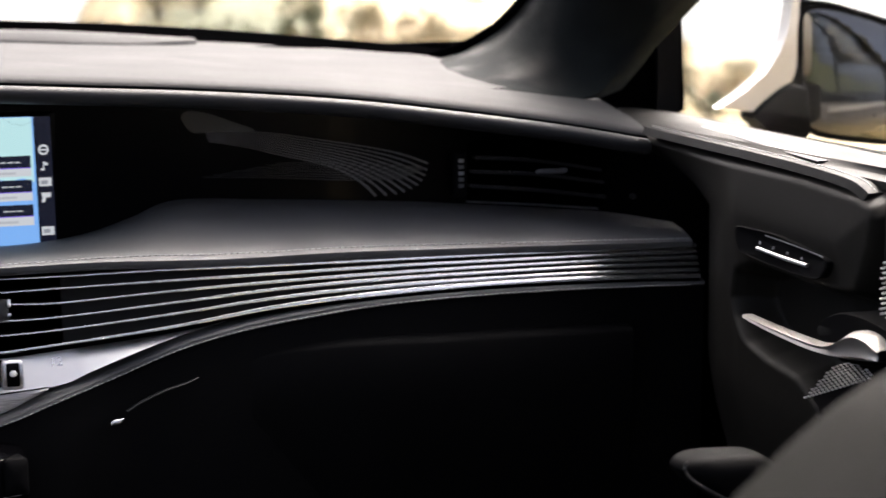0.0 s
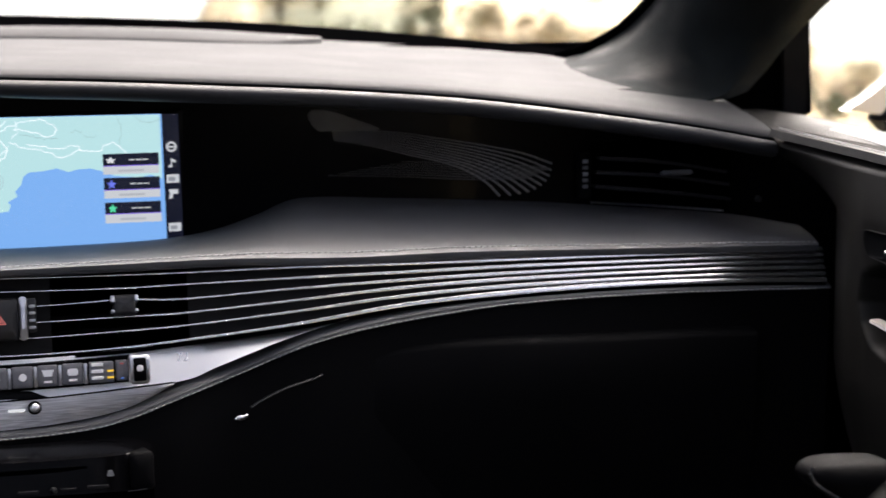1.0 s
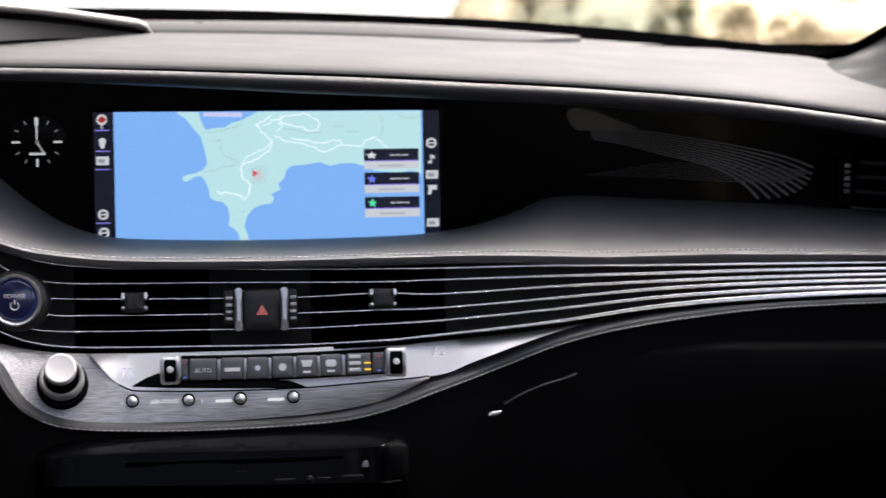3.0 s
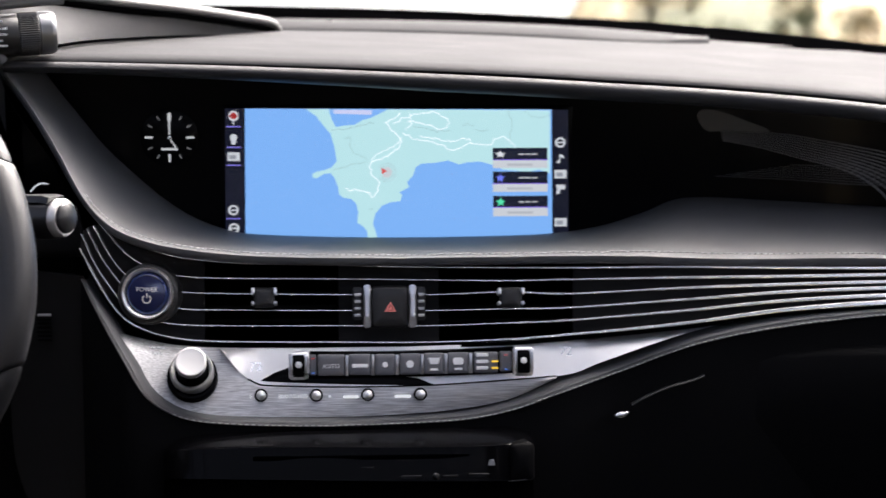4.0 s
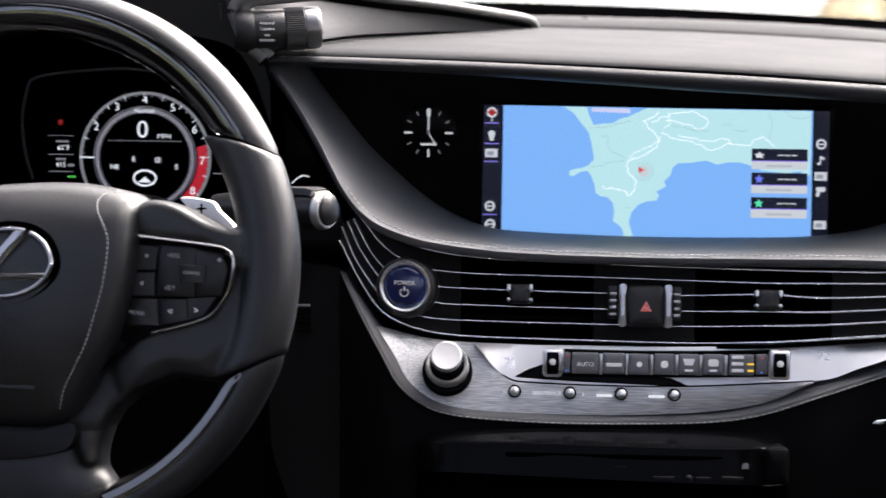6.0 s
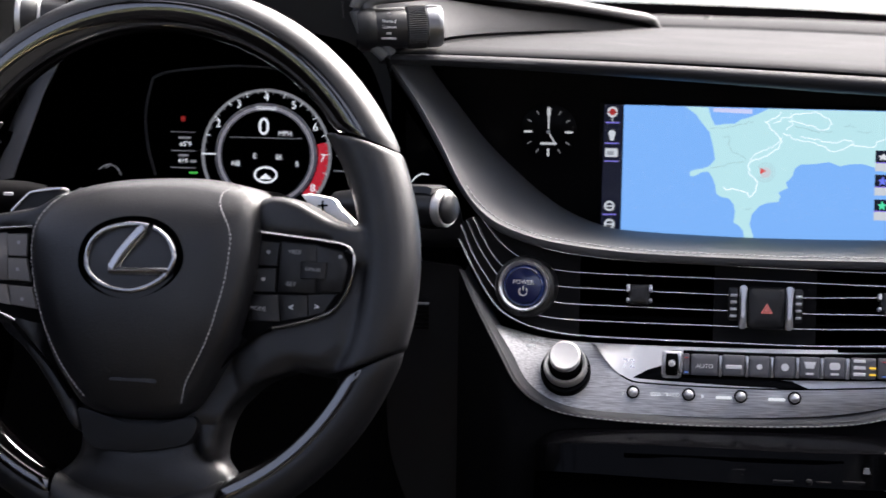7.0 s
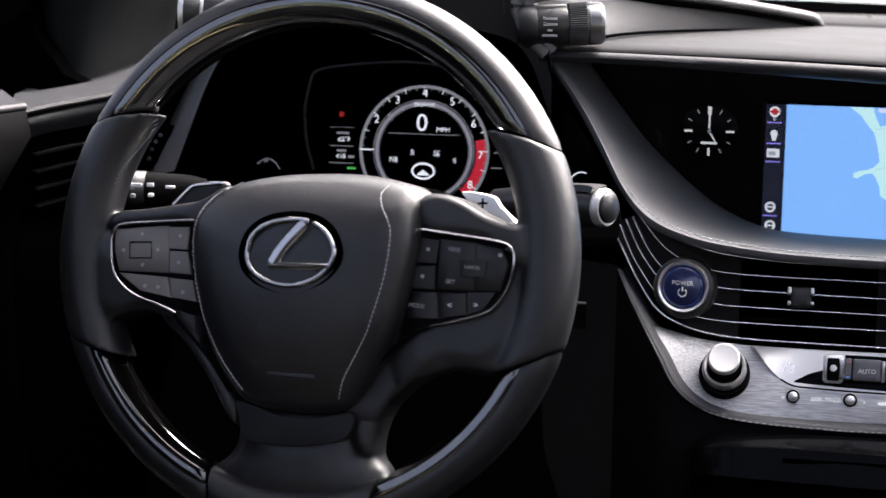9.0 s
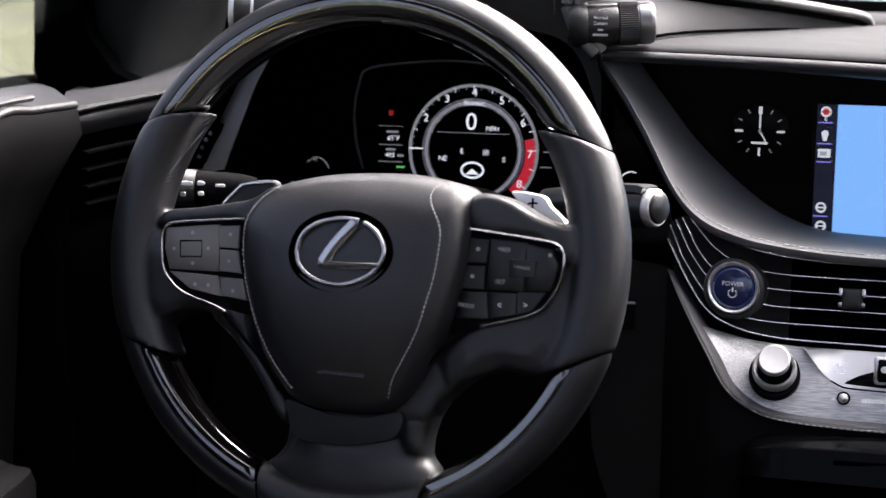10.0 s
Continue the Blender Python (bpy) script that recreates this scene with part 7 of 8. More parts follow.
# ---- driver door ----
ddoor = thing("driver_door", "closed driver door with dark leather panel and window ledge", "car door", (-0.75, 1.4, 0.6))
drail = spl([(-0.7, 1.518, 0.8549), (-0.7, 1.4304, 0.8571), (-0.7, 1.3685, 0.8582)] + [(-0.70, 1.2, 0.83), (-0.70, 1.0, 0.82)], 30)
dglass = spl([(-0.8, 1.6675, 0.8615), (-0.8, 1.5954, 0.8626)] + [(-0.8, 1.3, 0.862), (-0.8, 0.9, 0.85)], 30)
# darker than the passenger door's leather: this side's shade is in the colour
part("leather_panel", loft([shifted(drail, -0.01, 0, 0.0), drail] + [[Vector((-0.70 + d, p.y, p.z + h)) for p in drail] for d, h in ((0.004, -0.02), (-0.02, -0.06), (-0.05, -0.12), (-0.06, -0.3))]), PLASTIC, ddoor, "leather door panel, darkened for shade")
part("rail", sweep(shifted(drail, -0.003, 0, 0.003), ring_profile(0.004, 0.0035, 8)), VINYL, ddoor, "padded leather rail")
part("ledge", thick(loft([shifted(drail, -0.006, 0, 0.006)] + [[a.lerp(b, s) + Vector((0, 0, 0.006 * math.sin(math.pi * s))) for a, b in zip(drail, dglass)] for s in (0.2, 0.5, 0.8, 1.0)]), 0.006, (0, 0, -1)), MIDL, ddoor, "leather door top under the window")
part("defroster_slot", sweep(spl([(-0.7188, 1.4589, 0.868), (-0.7196, 1.4133, 0.868), (-0.7146, 1.3625, 0.868)], 10), [(-0.008, 0.0), (-0.006, 0.002), (0.006, 0.002), (0.008, 0), (0.006, -0.003), (-0.006, -0.003)]), VINYL, ddoor, "grey grille on the door top")
part("window_seal", sweep(shifted(dglass, 0, 0, 0.004), ring_profile(0.004, 0.005, 6)), DEEP, ddoor)
part("armrest", pillow(Matrix.Translation((0, 0, 0.64)), loop([(-0.70, 1.25), (-0.64, 1.25), (-0.615, 1.2), (-0.615, 0.9), (-0.70, 0.9)], 40), [(1, -0.06), (1, -0.012), (0.96, -0.002), (0.8, 0.0), (0.2, 0.0)]), PLASTIC, ddoor, "black armrest")
# the dash's end at the driver's door
dend = thing("dash_end_panel", "dark dash end with black vent beside the driver door", "trim panel", (-0.68, 1.68, 0.75))
e0 = spl([(-0.7295, 1.5, 0.8489), (-0.7032, 1.52, 0.8541), (-0.688, 1.54, 0.858), (-0.6701, 1.57, 0.8614), (-0.6514, 1.6, 0.8654), (-0.6359, 1.62, 0.8693), (-0.6218, 1.63, 0.8738)], 24)[3:]
e1 = spl([(-0.8054, 1.68, 0.8521), (-0.7751, 1.7, 0.8541), (-0.7595, 1.74, 0.8549), (-0.736, 1.78, 0.8602), (-0.7178, 1.84, 0.8719), (-0.7132, 1.86, 0.8752), (-0.7026, 1.88, 0.881)], 24)[3:]
part("top", thick(loft([shifted(e0, 0, 0.004, -0.006), shifted(e0, 0, -0.001, -0.0015), shifted(e0, 0, 0.002, 0.0012)] + [[a.lerp(b, f) + Vector((0, 0, 0.006 * math.sin(math.pi * f))) for a, b in zip(e0, e1)] for f in (0.08, 0.2, 0.4, 0.7, 1.0)] + [shifted(e1, 0, 0.12, 0.012)]), 0.004, (0, 0, -1)), MIDL, dend, "leather dash top")
part("seam", sweep(shifted(e0, 0, -0.0005, -0.004), ring_profile(0.0012, 0.0012, 6)), DEEP, dend, "dark seam under the leather")
part("brow", loft([shifted(e0, 0, 0.002, -0.005), shifted(e0, 0, -0.0015, -0.008), shifted(e0, 0, -0.001, -0.014), shifted(e0, 0, 0.008, -0.022)]), VINYL, dend, "rolled leather edge")
part("vent", thick(loft([shifted(e0, 0, 0.012, -0.020), shifted(e0, 0, 0.016, -0.10)]), 0.004), DEEP, dend, "gloss black vent panel")
for k in range(4):
    part("louvre", sweep(shifted(e0[2:14], 0, 0.008, -0.036 - 0.014 * k), [(-0.004, -0.0006), (-0.004, 0.0006), (0.006, 0.001), (0.006, -0.001)]), PLASTIC, dend)
for k in range(5):
    part("trim_strip", sweep([Vector((p.x, p.y + 0.004, 0.741 - 0.0068 * k)) for p in e0[::3]], ring_profile(0.0009, 0.0007, 6)), VINYL, dend, "thin dark silver strip")
lights = [(-0.6164, 1.6, 0.8305), (-0.6203, 1.6, 0.8251), (-0.6238, 1.6, 0.8184), (-0.6263, 1.6, 0.8107)]
row = part("switch_strip", thick(loft([[Vector((x + d, 1.602, z)) for x, y, z in [(lights[0][0] + 0.003, 1.6, lights[0][2] + 0.008)] + lights + [(lights[3][0] - 0.004, 1.6, lights[3][2] - 0.010)]] for d in (-0.008, 0.008)]), 0.04, (0, 1, 0)), DEEP, dend, "black switch strip")
for n, q in enumerate(lights):
    part("switch_light", turned(facing((q[0], 1.602, q[2])), [(0.0019, -0.001), (0.0017, 0.0008), (0, 0.0011)], 10), BUTTON if n < 2 else DIMBUTTON, row, "small pale switch mark")
# the shade of the lower end is put in as near-black
part("lower", thick(loft([shifted(e0, 0, 0.016, -0.09), shifted(e0, 0, 0.0, -0.10), shifted(e0, 0, 0.0, -0.16), shifted(e0, 0, 0.05, -0.4)]), 0.004), DEEP, dend)

# ---- windscreen, pillars and body shell ----
FRIT = spl([(-0.62, 2.03, 0.918), (-0.40, 2.15, 0.936), (-0.2, 2.21, 0.938)] + [(-0.0468, 2.24, 0.9356), (0.0764, 2.24, 0.9324), (0.2013, 2.235, 0.9273), (0.3162, 2.22, 0.922), (0.4465, 2.18, 0.9124), (0.553, 2.1, 0.9024), (0.6094, 2.02, 0.8971)] + [(0.72, 1.92, 0.88)], N)
screen2 = thing("windscreen", "clear windscreen with a black lower border", "window", (0, 2.1, 0.93), kind="structure")
part("border", thick(loft([shifted(REAR, 0, 0.004, -0.004), shifted(REAR, 0, 0.02, 0.0), FRIT]), 0.004), DEEP, screen2, "black border of the windscreen")
head = [Vector((p.x * 0.86, 1.14 - 0.10 * (p.x / 0.6) ** 2, 1.42 - 0.04 * (p.x / 0.6) ** 2)) for p in FRIT]
pane = part("pane", thick(loft([FRIT] + [[a.lerp(b, s) + Vector((0, 0.03 * math.sin(math.pi * s), 0.05 * math.sin(math.pi * s))) for a, b in zip(FRIT, head)] for s in (0.25, 0.5, 0.75, 1.0)]), 0.004), GLASS, screen2, "clear glass")
pane.visible_shadow = False

# passenger-side pillar, clad in dark suede, and the black corner behind it
pillar = thing("windscreen_pillar", "thick windscreen pillar clad in dark suede", "pillar", (0.72, 1.9, 0.85), kind="structure")
pl = spl([(0.5999, 1.98, 0.8879), (0.6152, 1.97, 0.8915), (0.633, 1.95, 0.9023), (0.6506, 1.93, 0.917), (0.6617, 1.91, 0.9328), (0.6694, 1.89, 0.9489), (0.6731, 1.86, 0.9714)] + [(0.69, 1.66, 1.10), (0.66, 1.32, 1.30), (0.60, 1.10, 1.38)], 40)
pr = spl([(0.5644, 1.72, 0.8732), (0.6175, 1.73, 0.8637), (0.6803, 1.76, 0.8582), (0.7105, 1.77, 0.8755), (0.7251, 1.77, 0.8939), (0.7395, 1.75, 0.9185), (0.7576, 1.72, 0.9506), (0.7681, 1.7, 0.9715)] + [(0.76, 1.54, 1.10), (0.73, 1.2, 1.30), (0.70, 1.0, 1.36)], 40)
rows = [shifted(pl, 0.004, 0.02, 0.004), pl]
for s in (0.15, 0.35, 0.55, 0.75, 0.92, 1.0):
    rows.append([a.lerp(b, s) + Vector((-0.025 * math.sin(math.pi * s), -0.02 * math.sin(math.pi * s), 0)) for a, b in zip(pl, pr)])
rows.append(shifted(pr, 0.03, 0.02, 0))
part("cladding", loft(rows), SUEDE, pillar, "dark suede cladding")
part("screen_seal", sweep(shifted(pl, -0.003, 0.004, 0.002), ring_profile(0.005, 0.005, 8)), DEEP, pillar, "black screen edge")
part("door_seal", sweep(pr[10:], ring_profile(0.006, 0.006, 8)), DEEP, pillar, "black door seal")
sail = thing("corner_trim", "black triangular trim ahead of the side window", "trim panel", (0.76, 1.75, 0.85), kind="structure")
sail_pts = [(0.6849, 1.8, 0.8538), (0.6996, 1.8, 0.8457), (0.7323, 1.8, 0.838), (0.7623, 1.8, 0.8353), (0.7834, 1.8, 0.8368), (0.7998, 1.8, 0.8402), (0.7975, 1.8, 0.8935), (0.7958, 1.8, 0.9485), (0.7949, 1.8, 0.9813), (0.7853, 1.8, 0.9814), (0.7557, 1.8, 0.9328), (0.7202, 1.8, 0.8954)]
part("panel", pillow(Matrix(((1, 0, 0, 0), (0, 0, -1, 1.80), (0, 1, 0, 0), (0, 0, 0, 1))), [(p[0], p[2]) for p in sail_pts], [(1, -0.03), (1, -0.002), (0.985, 0.0)]), DEEP, sail, "black corner panel")
part("window_run", sweep(spl([(0.7781, 1.795, 0.8374), (0.7777, 1.795, 0.8942), (0.7761, 1.795, 0.9489), (0.7752, 1.795, 0.9815)], 12), [(-0.012, -0.004), (-0.012, 0.004), (0.012, 0.004), (0.012, -0.004)], up=(0, 1, 0)), PLASTIC, sail, "dark grey window run")

pillar2 = thing("driver_pillar", "dark windscreen pillar on the driver side", "pillar", (-0.74, 1.9, 0.85), kind="structure")
dl0 = [Vector((-0.7500, 1.93, 0.84)), Vector((-0.7364, 1.93, 0.87)), Vector((-0.7158, 1.93, 0.8875)), Vector((-0.7059, 1.93, 0.9074)), Vector((-0.6965, 1.93, 0.9271)), Vector((-0.6807, 1.92, 0.9471)), Vector((-0.67, 1.66, 1.12)), Vector((-0.64, 1.32, 1.3)), Vector((-0.60, 1.10, 1.38))]
dr0 = [Vector((-0.80, 1.76, 0.86)), Vector((-0.80, 1.70, 0.98)), Vector((-0.78, 1.52, 1.12)), Vector((-0.73, 1.2, 1.3)), Vector((-0.70, 1.0, 1.36))]
part("cladding", thick(loft([[a.lerp(b, s) + Vector((0.02 * math.sin(math.pi * s), -0.075 * math.sin(math.pi * min(1.0, s * 1.15)) ** 0.8, 0)) for a, b in zip(spl(dl0, 24), spl(dr0, 24))] for s in (0, 0.08, 0.18, 0.3, 0.45, 0.6, 0.75, 0.86, 1.0)]), 0.01), SUEDE, pillar2, "dark suede cladding")
sd = [(-0.8236, 1.72, 0.8382), (-0.8008, 1.72, 0.8287), (-0.7359, 1.72, 0.8361), (-0.7000, 1.72, 0.8500), (-0.7450, 1.72, 0.8700), (-0.7720, 1.72, 0.9051), (-0.7800, 1.72, 0.9643), (-0.8207, 1.72, 0.9629)]
part("corner", pillow(Matrix(((1, 0, 0, 0), (0, 0, -1, 1.72), (0, 1, 0, 0), (0, 0, 0, 1))), [(p[0], p[2]) for p in sd], [(1, -0.03), (1, -0.002), (0.985, 0.0)]), DEEP, pillar2, "black corner panel")

# out of view, the roof opening and open rear sides are added to let daylight in
shell = thing("car_body", "dark car body with unseen roof and rear openings added for light", "car body", (0, 0.5, 0), kind="structure")
roof = [[Vector((x, y, 1.42 - 0.10 * (x / 0.75) ** 2 - 0.05 * ((y + 0.1) / 1.5) ** 2)) for x in np.linspace(-0.72, 0.72, 16)] for y in np.linspace(1.16, -1.0, 16)]
part("roof", thick(loft(roof, skip=lambda a, b: abs(a.x + b.x) / 2 < 0.44 and -0.45 < (a.y + b.y) / 2 < 0.86), 0.03, (0, 0, 1)), ROOFCLOTH, shell, "dark grey headlining")
part("floor", plate(Matrix.Translation((0, 0.5, 0.0)), 1.6, 3.6, 0.02, 0.05, 0.005), CARPET, shell, "black carpet")
part("bulkhead", plate(facing((0, 2.1, 0.45)), 1.6, 0.9, 0.02, 0.02, 0.005), DEEP, shell)
part("rear_wall", plate(facing((0, -1.0, 0.45), (0, 1, 0)), 1.6, 0.9, 0.02, 0.02, 0.005), LEATHER, shell)
for s in (-1, 1):
    part("side_wall", plate(facing((s * 0.84, 0.86, 0.40), (-s, 0, 0)), 1.18, 0.81, 0.02, 0.02, 0.005), LEATHER, shell)
    part("door_outer", plate(facing((s * 0.865, 1.18, 0.33), (s, 0, 0)), 1.84, 0.98, 0.02, 0.03, 0.01), PAINT if s < 0 else material("dark_body_paint", (0.05, 0.045, 0.04), 0.3, coat=1.0), shell)
    part("belt_strip", sweep([Vector((s * 0.888, 1.75, 0.800)), Vector((s * 0.888, 1.0, 0.806)), Vector((s * 0.888, 0.28, 0.808))], [(-0.006, -0.009), (-0.004, 0.009), (0.004, 0.009), (0.006, -0.009)]), BRIGHT, shell, "bright strip under the side windows")
    # unseen, added to keep the bright ground out of the fascia's reflection
    part("rear_block_wall", plate(facing((s * 0.80, -0.40, 0.40), (-s, 0, 0)), 1.2, 0.80, 0.06, 0.05, 0.02), LEATHER, shell, "unseen dark wall added to block light from the ground")
    for y in (0.25, -0.75):
        part("side_pillar", plate(facing((s * 0.78, y, 1.12), (-s, 0, 0.25)), 0.14, 0.58, 0.03, 0.02, 0.01), SUEDE, shell, "pillar between the side windows")
    for y0, y1 in ((1.86, 0.3),):
        pn = part("side_pane", plate(facing((s * 0.742, (y0 + y1) / 2, 1.065), (-s, 0, -0.27)), y0 - y1, 0.60, 0.004, 0.02, 0.001), GLASS, shell)
        pn.visible_shadow = False
    part("roof_rail", sweep(spl([(s * 0.70, 1.3, 1.36), (s * 0.72, 0.6, 1.36), (s * 0.72, -0.3, 1.35), (s * 0.68, -1.0, 1.28)], 20), ring_profile(0.04, 0.03, 8)), ROOFCLOTH, shell)

sr = part("sunroof_pane", plate(Matrix.Translation((0, 0.2, 1.405)), 0.92, 1.37, 0.004, 0.04, 0.001), GLASS, shell, "unseen clear sunroof added to let in light")
sr.visible_shadow = False
rs = part("rear_pane", plate(facing((0, -1.12, 1.12), (0, 1, 0.4)), 1.3, 0.46, 0.004, 0.05, 0.001), GLASS, shell, "rear screen")
rs.visible_shadow = False
for s in (-1, 1):
    part("cowl_side", plate(facing((s * 0.80, 1.95, 0.40), (-s, 0, 0)), 0.75, 0.80, 0.02, 0.01, 0.003), DEEP, shell)

# ---- passenger seat, reclined ----
seat = thing("passenger_seat", "reclined grey leather passenger seat with piped edges", "car seat", (0.45, 0.9, 0.3))
back_line = loop([(p[0], p[2]) for p in [(0.2824, 0.66, 0.7818), (0.2881, 0.66, 0.791), (0.302, 0.66, 0.8028), (0.3184, 0.66, 0.8156), (0.3373, 0.66, 0.8283), (0.3565, 0.66, 0.8367), (0.3862, 0.66, 0.8401), (0.4375, 0.66, 0.8341), (0.4918, 0.66, 0.8162), (0.5109, 0.66, 0.719), (0.3908, 0.66, 0.6979), (0.3153, 0.66, 0.7191)]], 70)
part("backrest", pillow(Matrix(((1, 0, 0, 0), (0, 0, -1, 0.66), (0, 1, 0, 0), (0, 0, 0, 1))), back_line, [(1.0, 0.0), (1.0, 0.04), (0.97, 0.07), (0.9, 0.09), (0.4, 0.10)]), SEAT, seat, "leather backrest")
part("cushion", pillow(pose(0.45, 1.12, 0.36), loop([(-0.25, -0.25), (0.25, -0.25), (0.26, 0.1), (0.2, 0.25), (-0.2, 0.25), (-0.26, 0.1)], 48), [(0.95, -0.12), (1.0, -0.05), (0.98, 0.02), (0.85, 0.04), (0.5, 0.03)]), SEAT, seat, "leather seat cushion")
bol = [(0.4928, 1.14, 0.6657), (0.4967, 1.14, 0.6717), (0.5074, 1.14, 0.6745), (0.5294, 1.14, 0.674), (0.5477, 1.14, 0.6717), (0.5621, 1.14, 0.6613), (0.5626, 1.14, 0.6347), (0.5299, 1.14, 0.6379), (0.5076, 1.14, 0.652), (0.4976, 1.14, 0.659)]
part("side_bolster", pillow(Matrix(((1, 0, 0, 0), (0, 0, -1, 1.14), (0, 1, 0, 0), (0, 0, 0, 1))), loop([(p[0], p[2]) for p in bol], 50), [(1, -0.02), (1, -0.01), (0.96, 0.0), (0.8, 0.006), (0.3, 0.01)]), PLASTIC, seat, "padded side bolster")
part("piping", sweep(spl([(0.4908, 1.13, 0.6747), (0.4897, 1.13, 0.6696), (0.4937, 1.13, 0.6633), (0.5048, 1.13, 0.6556), (0.5188, 1.13, 0.6476)], 20), ring_profile(0.0012, 0.0012, 8)), GREYPANEL, seat, "grey piping")

# ---- outside: door mirror ----
mir = thing("door_mirror", "white door mirror with dark frame beside the window", "door mirror", (1.05, 1.95, 0.85))
MM = facing((1.06, 1.95, 0.865), (-0.35, -0.93, 0.03))
hs = loop([(-0.0587, 0.0892), (-0.0463, 0.0793), (-0.0157, 0.0747), (0.015, 0.0659), (0.0444, 0.0565), (0.0948, 0.0353), (0.1289, 0.0112), (0.1421, -0.035), (0.1326, -0.077), (0.0972, -0.0854), (0.0468, -0.0827), (-0.0074, -0.0768), (-0.0346, -0.0698), (-0.0483, -0.0561), (-0.0541, -0.0369), (-0.057, -0.0029), (-0.0587, 0.0402)], 68)
gl = loop([(-0.0424, 0.0621), (-0.0156, 0.0656), (0.0151, 0.058), (0.0446, 0.0473), (0.0889, 0.0268), (0.1199, 0.002), (0.1299, -0.0349), (0.1214, -0.0689), (0.091, -0.078), (0.0467, -0.0765), (-0.0075, -0.0706), (-0.0322, -0.0636), (-0.0422, -0.0493), (-0.0439, -0.0153), (-0.0444, 0.0278)], 60)
part("housing", pillow(MM, hs, [(0.7, -0.12), (0.92, -0.08), (1.0, -0.03), (1.0, -0.001), (0.985, 0.002), (0.95, -0.002)]), PLASTIC, mir, "dark mirror frame")
part("glass", pillow(MM, gl, [(1, -0.004), (1, -0.0015), (0.99, -0.001)]), MIRROR, mir, "mirror glass")
sh = [(0.8971, 1.93, 0.8295), (0.9248, 1.93, 0.8455), (0.9511, 1.93, 0.8658), (0.9675, 1.93, 0.8882), (0.9772, 1.93, 0.9132), (0.982, 1.93, 0.9431), (0.983, 1.93, 0.96), (0.992, 1.93, 0.96), (0.9880, 1.93, 0.9071), (0.9880, 1.93, 0.8709), (0.9822, 1.93, 0.8558), (0.9649, 1.93, 0.8473), (0.9449, 1.93, 0.8328), (0.935, 1.93, 0.8241)]
part("arm", pillow(Matrix(((1, 0, 0, 0), (0, 0, -1, 1.93), (0, 1, 0, 0), (0, 0, 0, 1))), [(p[0], p[2]) for p in sh], [(0.98, -0.015), (1, 0.0), (0.97, 0.008)]), PAINT, mir, "white painted mirror arm")
ft = [(0.9305, 1.925, 0.8200), (0.9424, 1.925, 0.832), (0.9636, 1.925, 0.8476), (0.981, 1.925, 0.8544), (1.000, 1.925, 0.8500), (1.005, 1.925, 0.8013), (0.99, 1.925, 0.78), (0.9629, 1.925, 0.79)]
part("foot", pillow(Matrix(((1, 0, 0, 0), (0, 0, -1, 1.925), (0, 1, 0, 0), (0, 0, 0, 1))), [(p[0], p[2]) for p in ft], [(0.98, -0.02), (1, 0.0), (0.9, 0.01)]), PLASTIC, mir, "dark mirror foot")

# ---- outside: ground, bushes ----
GRASS = material("dry_grass", (0.42, 0.31, 0.13), 0.9, mottle=0.3)
nt = GRASS.node_tree
nz = nt.nodes.new("ShaderNodeTexNoise")
nz.inputs["Scale"].default_value, nz.inputs["Detail"].default_value = 0.35, 6.0
cr = nt.nodes.new("ShaderNodeValToRGB")
cr.color_ramp.elements[0].color, cr.color_ramp.elements[1].color = (0.065, 0.072, 0.029, 1), (0.33, 0.26, 0.137, 1)
cr.color_ramp.elements[0].position, cr.color_ramp.elements[1].position = 0.34, 0.58
e = cr.color_ramp.elements.new(0.47)
e.color = (0.23, 0.176, 0.083, 1)
tc = nt.nodes.new("ShaderNodeTexCoord")
nt.links.new(tc.outputs["Object"], nz.inputs["Vector"])
nt.links.new(nz.outputs[0], cr.inputs[0])
sep = nt.nodes.new("ShaderNodeSeparateXYZ")
nt.links.new(tc.outputs["Object"], sep.inputs[0])
green = nt.nodes.new("ShaderNodeMapRange")
green.inputs[1].default_value, green.inputs[2].default_value = -1.0, -7.0
nt.links.new(sep.outputs[0], green.inputs[0])
mixg = nt.nodes.new("ShaderNodeMix")
mixg.data_type, mixg.blend_type = "RGBA", "MULTIPLY"
nt.links.new(green.outputs[0], mixg.inputs[0])
nt.links.new(cr.outputs[0], mixg.inputs[6])
mixg.inputs[7].default_value = (0.10, 0.15, 0.05, 1)
nt.links.new(mixg.outputs[2], nt.nodes["Principled BSDF"].inputs["Base Color"])


def step(x):
    x = max(0.0, min(1.0, x))
    return x * x * (3 - 2 * x)


def height(x, y):
    """Level by the car; a bank rises ahead on the passenger side and to the driver's side, and the land falls away ahead."""
    r, az = math.hypot(x, y), math.degrees(math.atan2(-x, y))
    bank = step((-az - 6.8) / 3.0) * step((az + 120) / 60) * (1 - 0.97 * step((-az - 21) / 3.5) * step((az + 60) / 20))
    left = step((az - 14) / 8)
    fall = 1 - max(bank, left)
    z = -0.38 - 0.043 * fall * max(0, r - 14)
    z += bank * 3.4 * step((r - 10) / 45) + left * 5.0 * step((r - 10) / 60)
    if r > 90:
        z -= 0.06 * (r - 90) * (1 - fall)
    return z + 0.25 * noise.noise((x * 0.12, y * 0.12, 0)) * step((r - 8) / 10)


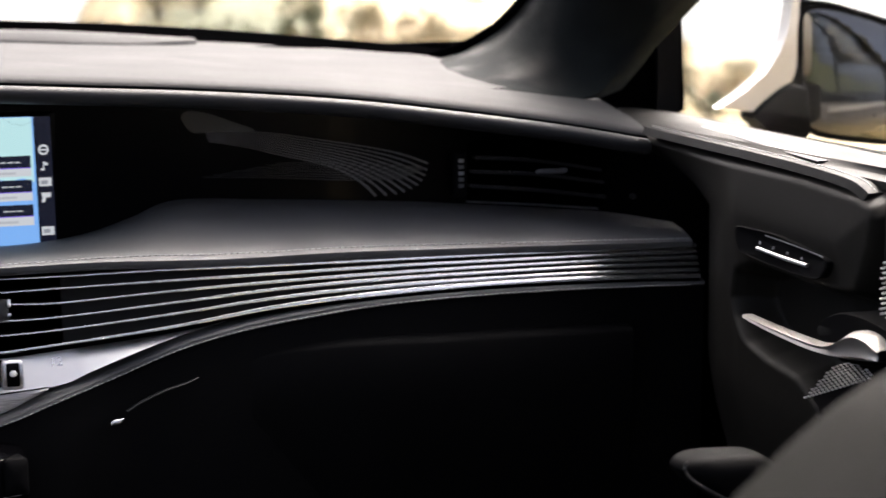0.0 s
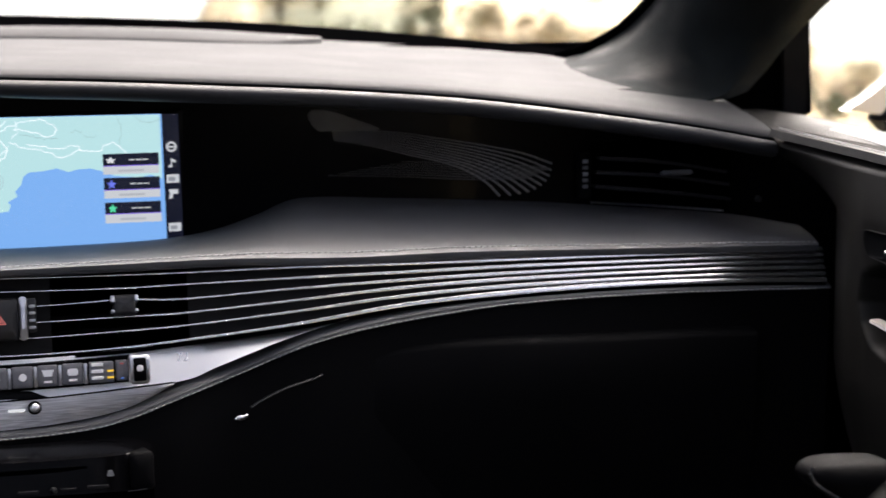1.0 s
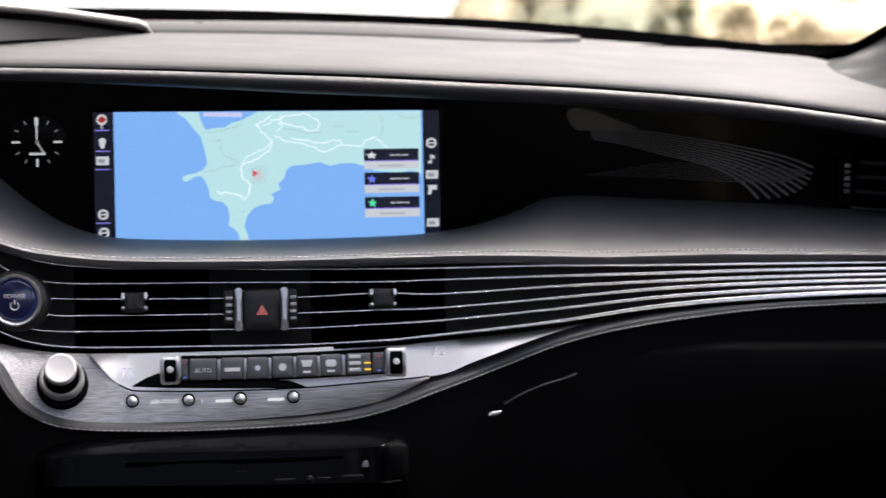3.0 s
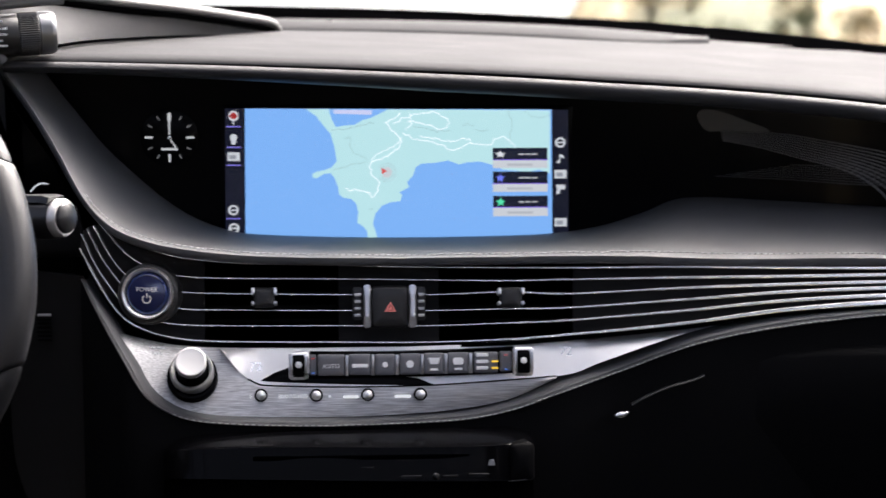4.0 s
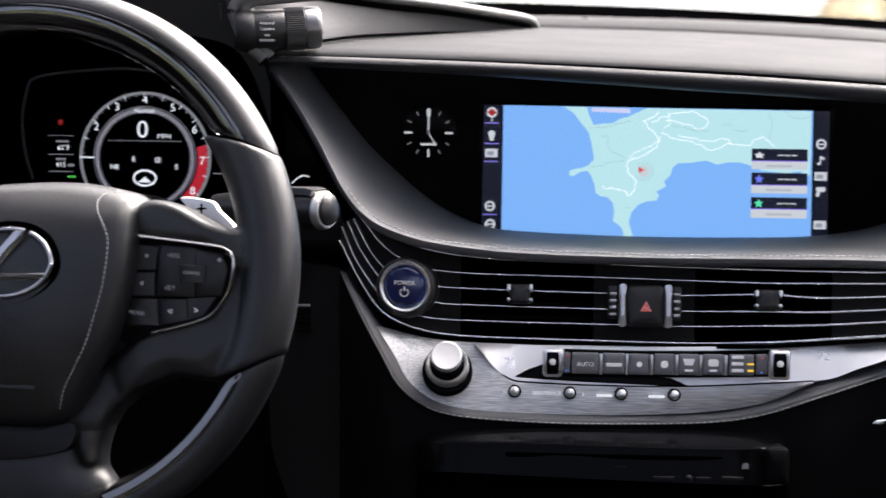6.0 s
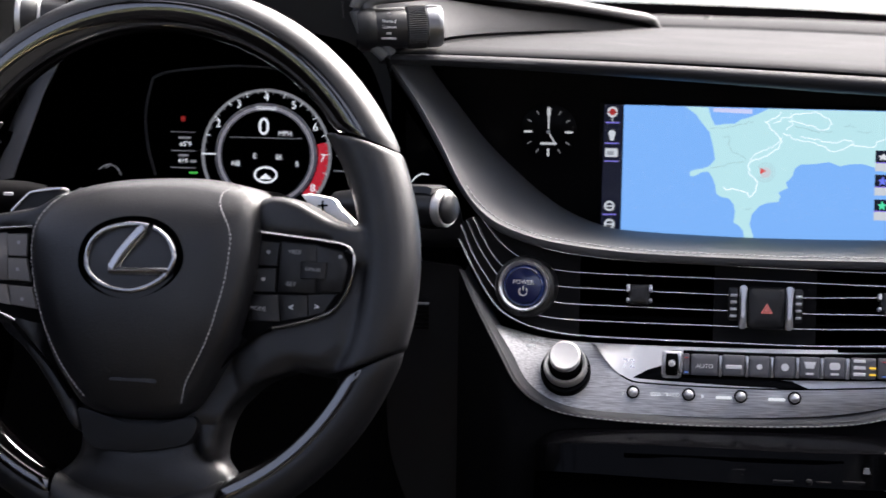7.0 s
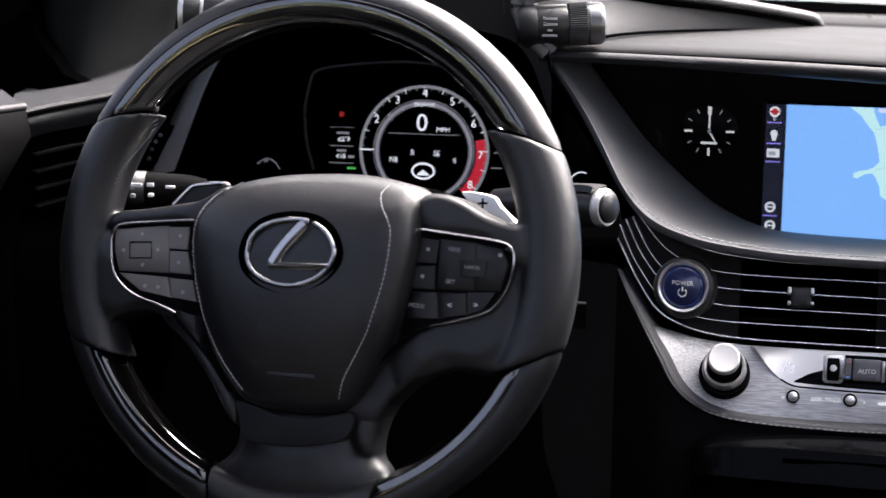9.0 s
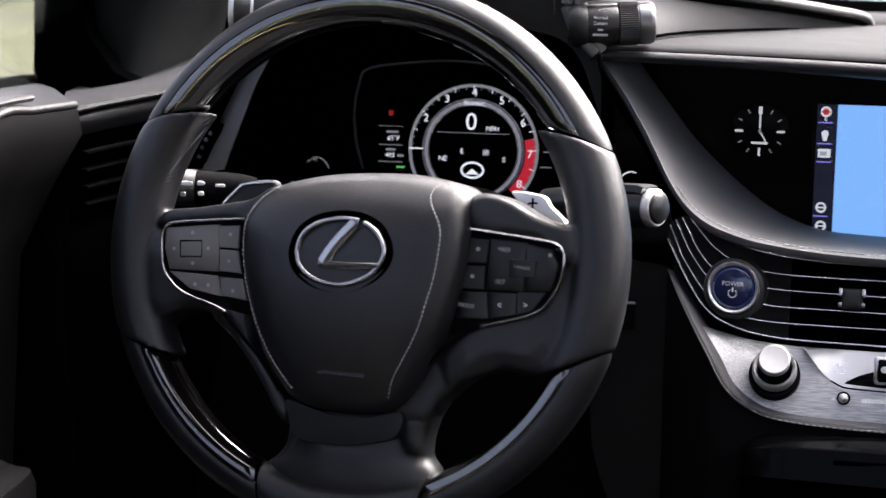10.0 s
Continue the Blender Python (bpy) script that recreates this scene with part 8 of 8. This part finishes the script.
bm = bmesh.new()
radii = [0.0] + [3 * 1.13 ** k for k in range(58)]
cols = 150
grid = []
for r in radii[1:]:
    grid.append([bm.verts.new((r * math.sin(2 * math.pi * k / cols), r * math.cos(2 * math.pi * k / cols), height(r * math.sin(2 * math.pi * k / cols), r * math.cos(2 * math.pi * k / cols)))) for k in range(cols)])
mid0 = bm.verts.new((0, 0, -0.38))
for k in range(cols):
    bm.faces.new((mid0, grid[0][k], grid[0][(k + 1) % cols]))
for a, b in zip(grid, grid[1:]):
    for k in range(cols):
        bm.faces.new((a[k], b[k], b[(k + 1) % cols], a[(k + 1) % cols]))
g = part("ground", bm, GRASS)
tagged(g, "dry golden grassland with green patches", "ground", kind="structure")

# added backdrop ring; the brightness of the haze is its own glow
HAZE = bpy.data.materials.new("haze_glow")
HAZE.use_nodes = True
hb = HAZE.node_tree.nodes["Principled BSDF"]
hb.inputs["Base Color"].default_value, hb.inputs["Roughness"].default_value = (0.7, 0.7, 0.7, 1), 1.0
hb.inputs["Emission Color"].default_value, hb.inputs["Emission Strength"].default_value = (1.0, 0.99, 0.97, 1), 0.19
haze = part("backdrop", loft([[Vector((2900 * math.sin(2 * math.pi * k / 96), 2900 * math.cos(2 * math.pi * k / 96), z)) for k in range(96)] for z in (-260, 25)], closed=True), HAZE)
tagged(haze, "added glowing wall that stands for pale haze at the horizon", "backdrop", kind="structure")

LEAVES = (material("sage_leaves", (0.075, 0.09, 0.045), 0.7, mottle=0.4), material("dull_green_leaves", (0.045, 0.06, 0.025), 0.7, mottle=0.4), material("straw_leaves", (0.22, 0.18, 0.10), 0.7, mottle=0.4))
BARK = material("bark", (0.10, 0.08, 0.06), 0.9)


def bush(x, y, size, kind, seed):
    rnd = random.Random(seed)
    z = height(x, y)
    ob = thing("bush", ("sage green bush in dry grass", "dark green bush in dry grass", "straw coloured bush in dry grass")[kind], "bush", (x, y, z), "bushes on the bank")
    for k in range(4):
        a = rnd.uniform(0, 6.28)
        part("stem", sweep([Vector((x, y, z - 0.1)), Vector((x + 0.15 * size * math.cos(a), y + 0.15 * size * math.sin(a), z + 0.3 * size)), Vector((x + 0.4 * size * math.cos(a), y + 0.4 * size * math.sin(a), z + 0.65 * size))], ring_profile(0.03 * size, 0.03 * size, 5), up=(0.3, 0.2, 1)), BARK, ob)
    bm = bmesh.new()
    clumps = [(Vector((rnd.gauss(0, 0.35), rnd.gauss(0, 0.35), 0.25 + 0.7 * rnd.random())) * size, rnd.uniform(0.15, 0.34) * size) for _ in range(16)]
    for c, rad in clumps:
        for _ in range(38):
            d = Vector((rnd.gauss(0, 1), rnd.gauss(0, 1), rnd.gauss(0, 1))).normalized()
            p = Vector((x, y, z)) + c + d * rad * rnd.uniform(0.6, 1.05)
            u = Vector((rnd.gauss(0, 1), rnd.gauss(0, 1), rnd.gauss(0, 1))).normalized() * 0.05 * size
            w = u.cross(d).normalized() * 0.035 * size
            bm.faces.new([bm.verts.new(q) for q in (p - u, p + w, p + u, p - w)])
    part("crown", bm, LEAVES[kind], ob, smooth=False)


rb = random.Random(5)
for k in range(34):
    az = radians(-rb.uniform(7.5, 30))
    r = rb.uniform(15, 25)
    bush(-math.sin(az) * r, math.cos(az) * r, rb.uniform(0.3, 0.75), rb.choice((0, 1, 2, 2)), k)
for k in range(10):
    az = radians(rb.uniform(17, 40))
    r = rb.uniform(18, 34)
    bush(-math.sin(az) * r, math.cos(az) * r, rb.uniform(0.8, 1.8), rb.choice((0, 1, 1)), 50 + k)
